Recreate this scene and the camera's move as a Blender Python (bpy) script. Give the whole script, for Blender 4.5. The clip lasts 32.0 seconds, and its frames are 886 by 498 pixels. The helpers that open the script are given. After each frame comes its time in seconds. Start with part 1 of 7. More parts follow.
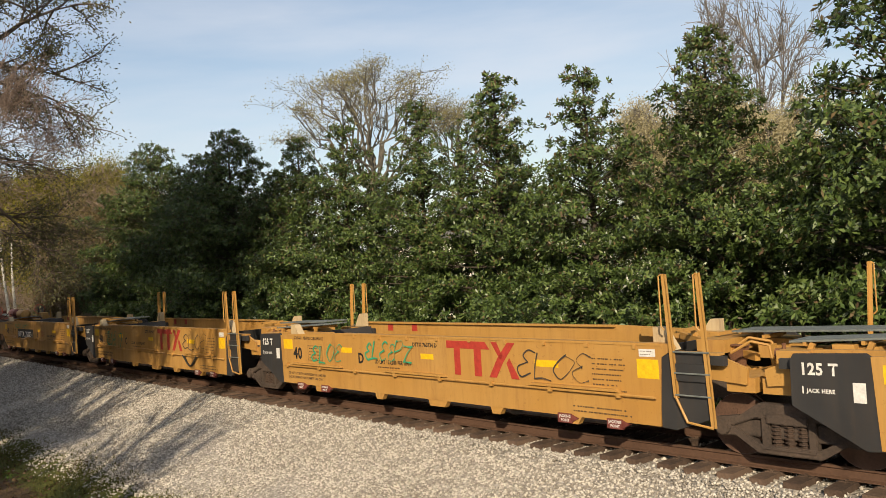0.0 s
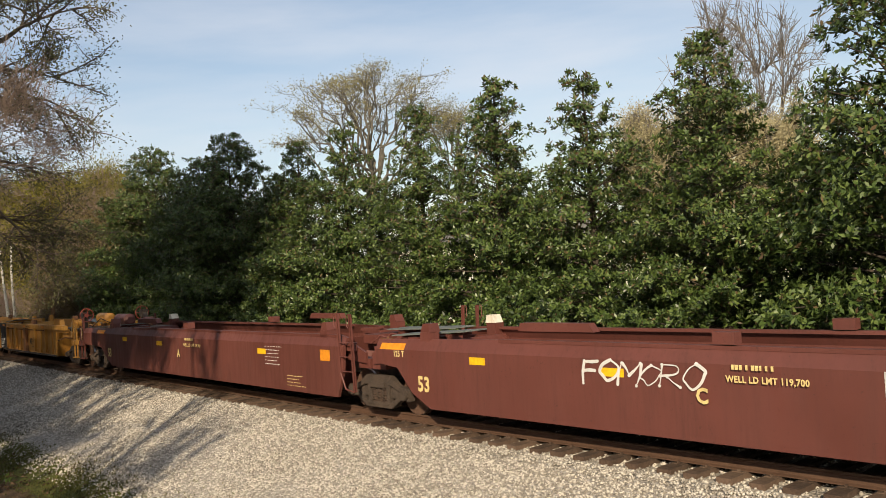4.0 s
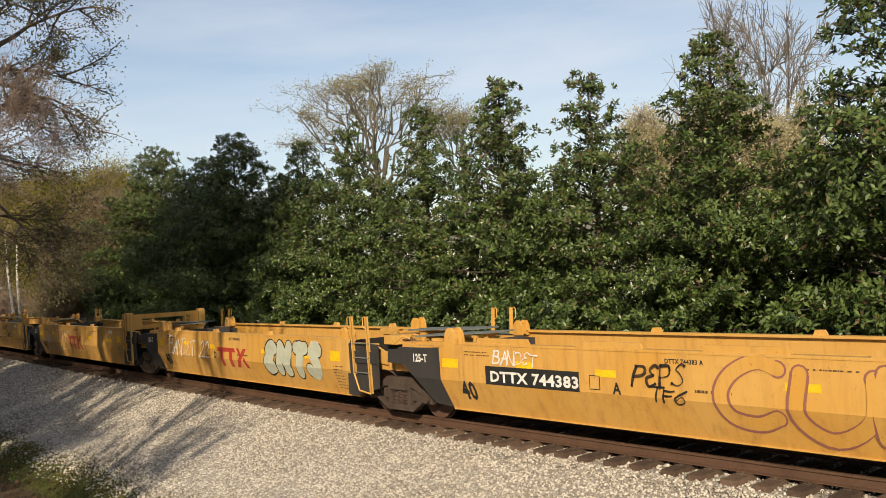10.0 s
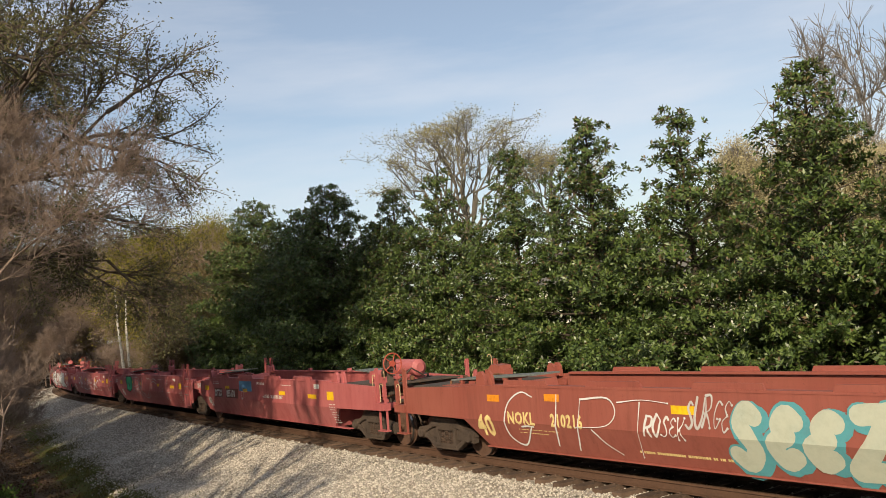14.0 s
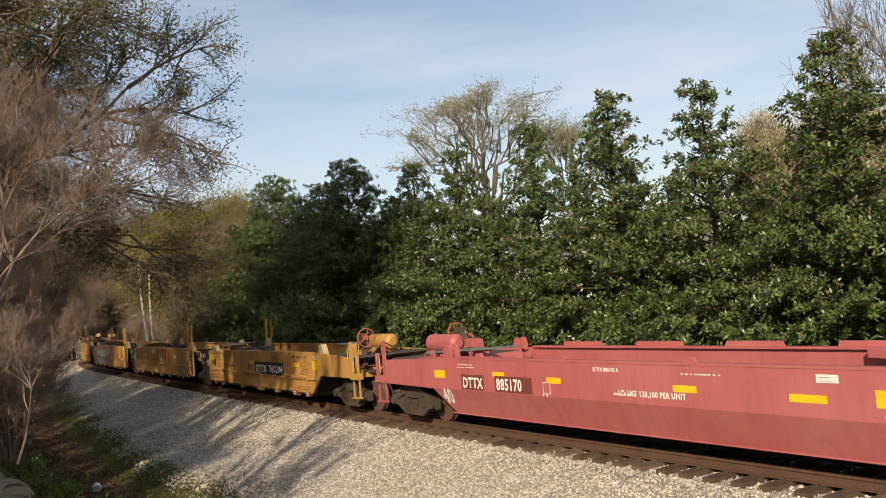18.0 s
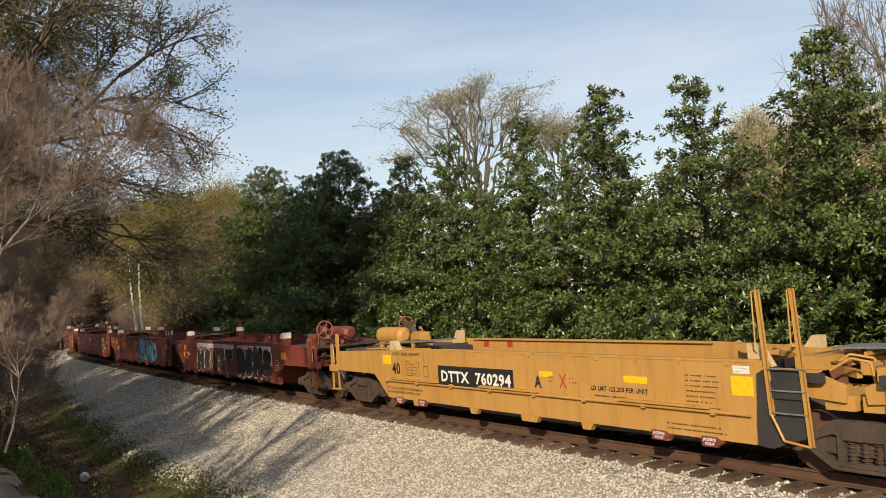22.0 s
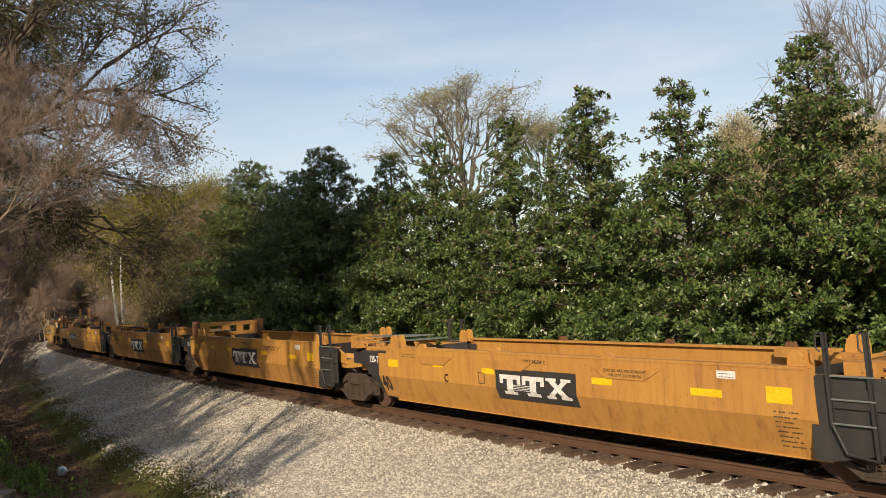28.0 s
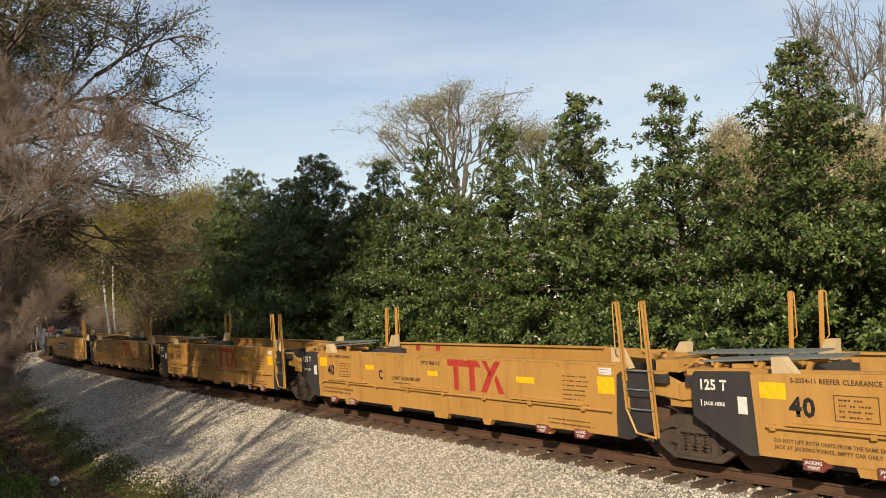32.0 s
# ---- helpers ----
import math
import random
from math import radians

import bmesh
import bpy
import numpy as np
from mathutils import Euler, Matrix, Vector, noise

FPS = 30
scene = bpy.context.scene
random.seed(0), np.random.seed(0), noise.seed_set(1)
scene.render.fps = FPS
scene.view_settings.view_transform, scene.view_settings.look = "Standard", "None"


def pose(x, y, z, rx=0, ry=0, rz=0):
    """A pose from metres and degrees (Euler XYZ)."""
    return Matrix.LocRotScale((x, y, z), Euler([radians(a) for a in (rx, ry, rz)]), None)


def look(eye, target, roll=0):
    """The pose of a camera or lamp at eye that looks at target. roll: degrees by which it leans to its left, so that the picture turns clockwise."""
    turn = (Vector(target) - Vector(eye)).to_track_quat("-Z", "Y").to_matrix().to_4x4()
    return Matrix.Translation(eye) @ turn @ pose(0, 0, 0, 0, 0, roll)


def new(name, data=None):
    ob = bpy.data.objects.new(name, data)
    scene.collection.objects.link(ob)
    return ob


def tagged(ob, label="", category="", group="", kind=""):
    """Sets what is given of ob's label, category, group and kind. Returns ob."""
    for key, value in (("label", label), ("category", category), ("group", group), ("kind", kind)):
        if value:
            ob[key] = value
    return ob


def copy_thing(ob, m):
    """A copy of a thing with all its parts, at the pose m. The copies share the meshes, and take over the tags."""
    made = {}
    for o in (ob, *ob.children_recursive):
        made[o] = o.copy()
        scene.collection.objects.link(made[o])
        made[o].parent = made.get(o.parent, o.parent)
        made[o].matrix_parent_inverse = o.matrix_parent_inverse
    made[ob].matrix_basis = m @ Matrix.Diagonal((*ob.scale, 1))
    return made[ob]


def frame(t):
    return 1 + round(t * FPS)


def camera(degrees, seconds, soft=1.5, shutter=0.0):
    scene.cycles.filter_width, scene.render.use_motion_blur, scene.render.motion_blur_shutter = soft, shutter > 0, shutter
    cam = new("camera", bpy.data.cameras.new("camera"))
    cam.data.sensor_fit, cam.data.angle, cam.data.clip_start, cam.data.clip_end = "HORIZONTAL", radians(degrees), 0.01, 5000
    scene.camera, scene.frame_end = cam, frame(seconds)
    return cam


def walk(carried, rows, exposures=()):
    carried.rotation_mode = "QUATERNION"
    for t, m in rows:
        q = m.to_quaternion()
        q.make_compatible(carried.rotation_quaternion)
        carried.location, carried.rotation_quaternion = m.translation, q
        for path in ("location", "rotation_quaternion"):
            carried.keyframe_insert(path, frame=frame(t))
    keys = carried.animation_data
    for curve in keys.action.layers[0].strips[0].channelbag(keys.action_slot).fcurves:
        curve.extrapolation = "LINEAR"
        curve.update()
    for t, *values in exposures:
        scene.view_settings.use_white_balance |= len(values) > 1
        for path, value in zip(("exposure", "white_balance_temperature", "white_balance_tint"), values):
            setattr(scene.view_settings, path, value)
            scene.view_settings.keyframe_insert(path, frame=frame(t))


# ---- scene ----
# the hand-held camera stands on the bank above the line; seconds, tilt, lean, turn
EYE = (0.0, 0.0, 3.42)
CAM_ROWS = [
    (0, 90.18, 4.68, 0.00), (0.5, 90.20, 4.79, 0.02), (1, 90.19, 4.65, -0.23), (1.5, 90.20, 4.68, -0.37),
    (2, 90.24, 4.72, -0.38), (2.5, 90.42, 4.67, -0.30), (3, 90.56, 4.58, -0.12), (3.5, 90.51, 4.55, -0.09),
    (5.5, 90.42, 4.55, 0.28), (6, 90.50, 4.60, 0.04), (6.5, 90.48, 4.60, -0.11), (7, 90.49, 4.60, -0.10),
    (7.5, 90.44, 4.59, -0.26), (8, 90.67, 4.58, -0.15), (8.5, 90.93, 4.52, 0.11), (9, 90.77, 4.48, 0.23),
    (9.5, 90.61, 4.41, 0.35), (10, 90.52, 4.33, 0.28), (10.5, 90.56, 4.63, 0.94), (11, 90.96, 5.02, 2.34),
    (11.5, 91.62, 5.29, 3.46), (12, 92.12, 5.51, 4.75), (12.5, 92.86, 5.62, 5.68), (13, 93.47, 5.71, 6.00),
    (13.5, 93.87, 5.90, 6.22), (14, 94.07, 5.93, 6.57), (14.5, 93.93, 5.68, 6.62), (16.5, 92.83, 5.74, 7.65),
    (17, 92.51, 5.82, 7.90), (17.5, 92.46, 5.87, 7.95), (18, 92.46, 5.90, 7.95), (18.5, 92.67, 5.80, 7.94),
    (19, 92.76, 5.74, 7.90), (19.5, 92.69, 5.69, 7.93), (20, 92.56, 5.54, 7.93), (20.5, 92.37, 5.48, 7.71),
    (21, 92.14, 5.41, 7.56), (21.5, 92.03, 5.29, 7.42), (22, 91.93, 5.25, 7.32), (22.5, 91.90, 5.17, 7.29),
    (23, 91.86, 4.99, 7.24), (23.5, 91.84, 4.90, 7.10), (24, 91.91, 4.79, 7.00), (24.5, 91.83, 4.60, 6.87),
    (25, 91.73, 4.60, 6.73), (25.5, 91.89, 4.67, 6.71), (27.5, 91.88, 4.27, 6.49), (28, 91.72, 4.32, 6.21),
    (28.5, 91.71, 4.30, 5.96), (29, 91.95, 4.35, 5.92), (29.5, 92.22, 4.62, 6.19), (30, 92.27, 4.82, 6.20),
    (30.5, 92.24, 4.78, 5.89), (31, 92.28, 4.72, 5.70), (31.5, 92.29, 4.72, 5.78), (32, 92.14, 4.71, 5.75),
]
cam = camera(55.6, 32.0, soft=0.65)
walk(cam, [(t, pose(*EYE, rx, ry, rz)) for t, rx, ry, rz in CAM_ROWS])

# ---- light: low afternoon sun from behind the camera, thin streaks of cloud ----
SUN_ELEVATION, SUN_TRAVEL = 27.0, 6.0   # degrees above the ground; compass turn (clockwise from +y) of the light's way
world = bpy.data.worlds.new("sky")
scene.world = world
world.use_nodes = True
wn, wl = world.node_tree.nodes, world.node_tree.links
wn.clear()
w_out, w_bg = wn.new("ShaderNodeOutputWorld"), wn.new("ShaderNodeBackground")
sky = wn.new("ShaderNodeTexSky")
sky.sky_type, sky.sun_disc = "NISHITA", False
sky.sun_elevation, sky.sun_rotation = radians(SUN_ELEVATION), radians(SUN_TRAVEL + 180)
sky.air_density, sky.dust_density, sky.ozone_density = 1.0, 1.2, 1.3
w_co, w_map, w_noise, w_ramp, w_mix = (wn.new("ShaderNode" + k) for k in ("TexCoord", "Mapping", "TexNoise", "ValToRGB", "MixRGB"))
w_map.inputs["Scale"].default_value = (1.4, 1.8, 8.0)
w_map.inputs["Rotation"].default_value = (0.0, radians(7), radians(20))
w_noise.inputs["Scale"].default_value, w_noise.inputs["Detail"].default_value = 1.7, 7.0
w_noise.inputs["Roughness"].default_value = 0.55
w_ramp.color_ramp.elements[0].position, w_ramp.color_ramp.elements[1].position = 0.34, 0.80
w_ramp.color_ramp.elements[0].color = (0.17, 0.17, 0.17, 1)
w_ramp.color_ramp.elements[1].color = (0.72, 0.72, 0.72, 1)
w_mix.inputs["Color2"].default_value = (6.05, 6.4, 7.2, 1)
wl.new(w_co.outputs["Generated"], w_map.inputs["Vector"])
wl.new(w_map.outputs["Vector"], w_noise.inputs["Vector"])
wl.new(w_noise.outputs["Fac"], w_ramp.inputs["Fac"])
wl.new(w_ramp.outputs["Color"], w_mix.inputs["Fac"])
wl.new(sky.outputs["Color"], w_mix.inputs["Color1"])
wl.new(w_mix.outputs["Color"], w_bg.inputs["Color"])
w_bg.inputs["Strength"].default_value = 0.11
wl.new(w_bg.outputs["Background"], w_out.inputs["Surface"])
sun = new("sun", bpy.data.lights.new("sun", "SUN"))
sun.data.energy, sun.data.angle, sun.data.color = 4.6, radians(0.6), (1.0, 0.86, 0.66)
_e, _a = radians(SUN_ELEVATION), radians(SUN_TRAVEL)
sun.matrix_basis = look((0, 0, 60), (60 * math.sin(_a) * math.cos(_e), 60 * math.cos(_a) * math.cos(_e), 60 - 60 * math.sin(_e)))
scene.view_settings.exposure = 0.25
scene.view_settings.use_white_balance = True
scene.view_settings.white_balance_temperature = 6900

# ---- materials ----
def node_material(name, rough=0.7, metal=0.0, spec=0.5):
    m = bpy.data.materials.new(name)
    m.use_nodes = True
    b = m.node_tree.nodes["Principled BSDF"]
    b.inputs["Roughness"].default_value, b.inputs["Metallic"].default_value = rough, metal
    b.inputs["Specular IOR Level"].default_value = spec
    return m, m.node_tree.nodes, m.node_tree.links, b


def add(nodes, kind, **values):
    n = nodes.new("ShaderNode" + kind)
    for key, value in values.items():
        n.inputs[key.replace("_", " ")].default_value = value
    return n


def ramp(nodes, *stops):
    r = nodes.new("ShaderNodeValToRGB")
    while len(r.color_ramp.elements) < len(stops):
        r.color_ramp.elements.new(0.5)
    for e, (p, c) in zip(r.color_ramp.elements, stops):
        e.position, e.color = p, (*c, 1) if len(c) == 3 else c
    return r


def mottled(name, dark, light, scale=4.0, rough=0.8, bump=0.3, fine=40.0, metal=0.0, spec=0.4, island=False, obrand=0.0):
    """Two scales of noise between two colours, with a fine relief."""
    m, n, l, b = node_material(name, rough, metal, spec)
    co = n.new("ShaderNodeTexCoord")
    a = add(n, "TexNoise", Scale=scale, Detail=6.0, Roughness=0.6)
    f = add(n, "TexNoise", Scale=fine, Detail=4.0, Roughness=0.7)
    l.new(co.outputs["Object"], a.inputs["Vector"])
    l.new(co.outputs["Object"], f.inputs["Vector"])
    s = n.new("ShaderNodeMath"); s.operation = "ADD"
    l.new(a.outputs["Fac"], s.inputs[0]); l.new(f.outputs["Fac"], s.inputs[1])
    h = n.new("ShaderNodeMath"); h.operation = "MULTIPLY"; h.inputs[1].default_value = 0.5
    l.new(s.outputs[0], h.inputs[0])
    last = h
    if island or obrand:
        g = n.new("ShaderNodeNewGeometry") if island else n.new("ShaderNodeObjectInfo")
        k = n.new("ShaderNodeMath"); k.operation = "MULTIPLY_ADD"
        k.inputs[1].default_value, k.inputs[2].default_value = (0.6 if island else obrand), (-0.3 if island else -obrand / 2)
        l.new(g.outputs["Random Per Island" if island else "Random"], k.inputs[0])
        q = n.new("ShaderNodeMath"); q.operation = "ADD"
        l.new(h.outputs[0], q.inputs[0]); l.new(k.outputs[0], q.inputs[1])
        last = q
    r = ramp(n, (0.3, dark), (0.7, light))
    l.new(last.outputs[0], r.inputs["Fac"]); l.new(r.outputs["Color"], b.inputs["Base Color"])
    if bump:
        u = add(n, "Bump", Strength=bump, Distance=0.02)
        l.new(f.outputs["Fac"], u.inputs["Height"]); l.new(u.outputs["Normal"], b.inputs["Normal"])
    return m


def car_paint(name, base, faded, rust=(0.16, 0.06, 0.025), amount=0.5, rough=0.5):
    """Weathered enamel: fading in large patches, rust and dirt streaks that run down from the top."""
    m, n, l, b = node_material(name, rough, 0.0, 0.4)
    co, inf = n.new("ShaderNodeTexCoord"), n.new("ShaderNodeObjectInfo")
    off = n.new("ShaderNodeVectorMath"); off.operation = "MULTIPLY_ADD"
    off.inputs[1].default_value = (1, 1, 1)
    sc = n.new("ShaderNodeVectorMath"); sc.operation = "SCALE"; sc.inputs["Scale"].default_value = 37.0
    l.new(inf.outputs["Random"], sc.inputs[0]); l.new(co.outputs["Object"], off.inputs[0]); l.new(sc.outputs[0], off.inputs[2])
    big = add(n, "TexNoise", Scale=0.55, Detail=5.0, Roughness=0.55)
    l.new(off.outputs[0], big.inputs["Vector"])
    fade = ramp(n, (0.3, base), (0.72, faded)); l.new(big.outputs["Fac"], fade.inputs["Fac"])
    mp = add(n, "Mapping"); mp.inputs["Scale"].default_value = (3.2, 3.2, 0.35)
    l.new(off.outputs[0], mp.inputs["Vector"])
    st = add(n, "TexNoise", Scale=1.6, Detail=8.0, Roughness=0.72); l.new(mp.outputs["Vector"], st.inputs["Vector"])
    sr = ramp(n, (0.47, (0, 0, 0)), (0.58, (amount * 0.22,) * 3), (0.78, (amount,) * 3)); l.new(st.outputs["Fac"], sr.inputs["Fac"])
    m1 = n.new("ShaderNodeMixRGB"); m1.inputs["Color2"].default_value = (*rust, 1)
    l.new(sr.outputs["Color"], m1.inputs["Fac"]); l.new(fade.outputs["Color"], m1.inputs["Color1"])
    sp = add(n, "TexNoise", Scale=14.0, Detail=6.0, Roughness=0.75); l.new(off.outputs[0], sp.inputs["Vector"])
    pr = ramp(n, (0.60, (0, 0, 0)), (0.70, (amount,) * 3)); l.new(sp.outputs["Fac"], pr.inputs["Fac"])
    m2 = n.new("ShaderNodeMixRGB"); m2.inputs["Color2"].default_value = (rust[0] * 0.8, rust[1] * 0.8, rust[2] * 0.8, 1)
    l.new(pr.outputs["Color"], m2.inputs["Fac"]); l.new(m1.outputs["Color"], m2.inputs["Color1"])
    l.new(m2.outputs["Color"], b.inputs["Base Color"])
    rr = ramp(n, (0.3, (rough - 0.1,) * 3), (0.8, (rough + 0.25,) * 3)); l.new(st.outputs["Fac"], rr.inputs["Fac"])
    l.new(rr.outputs["Color"], b.inputs["Roughness"])
    u = add(n, "Bump", Strength=0.12, Distance=0.03); l.new(big.outputs["Fac"], u.inputs["Height"])
    l.new(u.outputs["Normal"], b.inputs["Normal"])
    return m


def enamel(name, colour, rough=0.55):
    """Stencil and spray paint: one colour, worn thin in specks."""
    m, n, l, b = node_material(name, rough, 0.0, 0.4)
    co = n.new("ShaderNodeTexCoord")
    a = add(n, "TexNoise", Scale=9.0, Detail=6.0, Roughness=0.7); l.new(co.outputs["Object"], a.inputs["Vector"])
    r = ramp(n, (0.35, tuple(c * 0.72 for c in colour)), (0.6, colour)); l.new(a.outputs["Fac"], r.inputs["Fac"])
    l.new(r.outputs["Color"], b.inputs["Base Color"])
    return m


YELLOW_A = car_paint("faded_tan_yellow_paint", (0.40, 0.205, 0.048), (0.45, 0.255, 0.075), amount=0.55)
YELLOW_B = car_paint("orange_yellow_paint", (0.48, 0.245, 0.045), (0.43, 0.195, 0.042), amount=0.8)
YELLOW_D = car_paint("rust_stained_yellow_paint", (0.47, 0.24, 0.055), (0.41, 0.195, 0.052), amount=0.9)
RUST_PAINT = car_paint("rusty_bar_paint", (0.26, 0.11, 0.035), (0.17, 0.07, 0.03), amount=0.8)
YELLOW_C = car_paint("warm_yellow_paint", (0.53, 0.275, 0.052), (0.56, 0.33, 0.095), amount=0.6)
RED_D = car_paint("dark_maroon_paint", (0.105, 0.033, 0.025), (0.145, 0.048, 0.038), (0.05, 0.02, 0.015), 0.6)
RED_E = car_paint("oxide_red_paint", (0.17, 0.038, 0.025), (0.22, 0.055, 0.04), (0.06, 0.02, 0.015), 0.5)
PINK = car_paint("faded_pink_red_paint", (0.36, 0.085, 0.085), (0.42, 0.13, 0.13), (0.12, 0.03, 0.025), 0.4)
BROWN_RED = car_paint("brown_red_paint", (0.24, 0.065, 0.048), (0.29, 0.09, 0.065), (0.08, 0.03, 0.02), 0.45)
BLUE_GREY = car_paint("dull_blue_grey_paint", (0.06, 0.08, 0.12), (0.12, 0.14, 0.18), (0.05, 0.03, 0.02), 0.5)
BLACK = car_paint("black_paint", (0.021, 0.021, 0.022), (0.040, 0.039, 0.039), (0.09, 0.06, 0.04), 0.4, 0.6)
DARK_STEEL = mottled("grimy_dark_steel", (0.030, 0.024, 0.020), (0.105, 0.078, 0.060), 3.0, 0.75, 0.35, 30)
CAST = mottled("dusty_cast_steel", (0.026, 0.020, 0.016), (0.100, 0.070, 0.052), 3.0, 0.85, 0.5, 26)
RUST = mottled("rusty_steel", (0.07, 0.030, 0.016), (0.19, 0.085, 0.04), 4.0, 0.85, 0.4, 30)
GALV = mottled("galvanised_grating", (0.10, 0.115, 0.11), (0.22, 0.24, 0.225), 5.0, 0.6, 0.5, 60, 0.2)
WHEEL = mottled("worn_wheel_steel", (0.06, 0.032, 0.022), (0.16, 0.09, 0.06), 4.0, 0.75, 0.2, 30, 0.1)
TREAD = mottled("polished_steel", (0.30, 0.28, 0.26), (0.45, 0.42, 0.40), 4.0, 0.35, 0.05, 30, 0.9)
RAIL_STEEL = mottled("rusty_rail", (0.060, 0.031, 0.019), (0.125, 0.068, 0.042), 2.0, 0.8, 0.3, 25)
TIE_WOOD = mottled("weathered_tie_wood", (0.050, 0.031, 0.021), (0.15, 0.098, 0.068), 3.0, 0.9, 0.6, 18, obrand=0.3)
SPRING_STEEL = mottled("dirty_spring_steel", (0.03, 0.020, 0.015), (0.085, 0.052, 0.035), 4.0, 0.8, 0.3, 30)
# bark colour darkened to stand for the shade inside evergreen crowns
SHADED_BARK = mottled("shade_dark_bark", (0.035, 0.027, 0.020), (0.085, 0.066, 0.050), 5.0, 0.9, 0.4, 22)
WHITE = enamel("white_stencil", (0.72, 0.70, 0.66))
INK = enamel("black_stencil", (0.02, 0.02, 0.02))
SIGNAL = enamel("yellow_reflector", (0.85, 0.50, 0.015))
ORANGE = enamel("orange_reflector", (0.75, 0.27, 0.02))
LOGO_RED = enamel("logo_red", (0.42, 0.045, 0.03))
PLAQUE = enamel("plaque_maroon", (0.17, 0.045, 0.035))
CREAM = enamel("cream_stencil", (0.72, 0.56, 0.24))
PRINT = enamel("faded_brown_stencil", (0.095, 0.055, 0.028))
GUIDE_CREAM = car_paint("dirty_cream_paint", (0.50, 0.40, 0.25), (0.46, 0.33, 0.17), (0.2, 0.1, 0.05), 0.7)
GUIDE_WHITE = car_paint("chipped_white_paint", (0.70, 0.66, 0.56), (0.62, 0.55, 0.42), (0.2, 0.1, 0.05), 0.6)
def spray_paint(name, colour):
    """Thin sprayed colour that lets the side show through where it is worn."""
    m, n, l, b = node_material(name, 0.6, 0.0, 0.3)
    co = n.new("ShaderNodeTexCoord")
    a = add(n, "TexNoise", Scale=2.4, Detail=7.0, Roughness=0.7); l.new(co.outputs["Object"], a.inputs["Vector"])
    c = ramp(n, (0.35, tuple(q * 0.8 for q in colour)), (0.65, colour)); l.new(a.outputs["Fac"], c.inputs["Fac"])
    l.new(c.outputs["Color"], b.inputs["Base Color"])
    k = ramp(n, (0.42, (0.03,) * 3), (0.70, (0.38,) * 3)); l.new(a.outputs["Fac"], k.inputs["Fac"])
    mx, tr = n.new("ShaderNodeMixShader"), n.new("ShaderNodeBsdfTransparent")
    l.new(k.outputs["Color"], mx.inputs["Fac"]); l.new(b.outputs["BSDF"], mx.inputs[1]); l.new(tr.outputs["BSDF"], mx.inputs[2])
    l.new(mx.outputs["Shader"], n["Material Output"].inputs["Surface"])
    return m


SPRAY = {k: spray_paint("spray_" + k, c) for k, c in dict(
    green=(0.03, 0.33, 0.18), teal=(0.10, 0.36, 0.40), grey=(0.13, 0.14, 0.12), pale=(0.52, 0.55, 0.44), pink=(0.55, 0.17, 0.19),
    red=(0.45, 0.03, 0.035), blue=(0.10, 0.28, 0.48), sky=(0.25, 0.52, 0.60), black=(0.015, 0.015, 0.017), white=(0.75, 0.76, 0.74),
    mauve=(0.30, 0.12, 0.10), darkgrey=(0.045, 0.045, 0.045), yellow=(0.65, 0.5, 0.12), plum=(0.16, 0.03, 0.05), silver=(0.55, 0.54, 0.52)).items()}
HOSE = mottled("black_rubber", (0.012, 0.012, 0.012), (0.03, 0.03, 0.03), 6.0, 0.7, 0.1, 40)
BRAKE_RED = car_paint("faded_signal_red", (0.38, 0.07, 0.045), (0.40, 0.10, 0.07), amount=0.4)


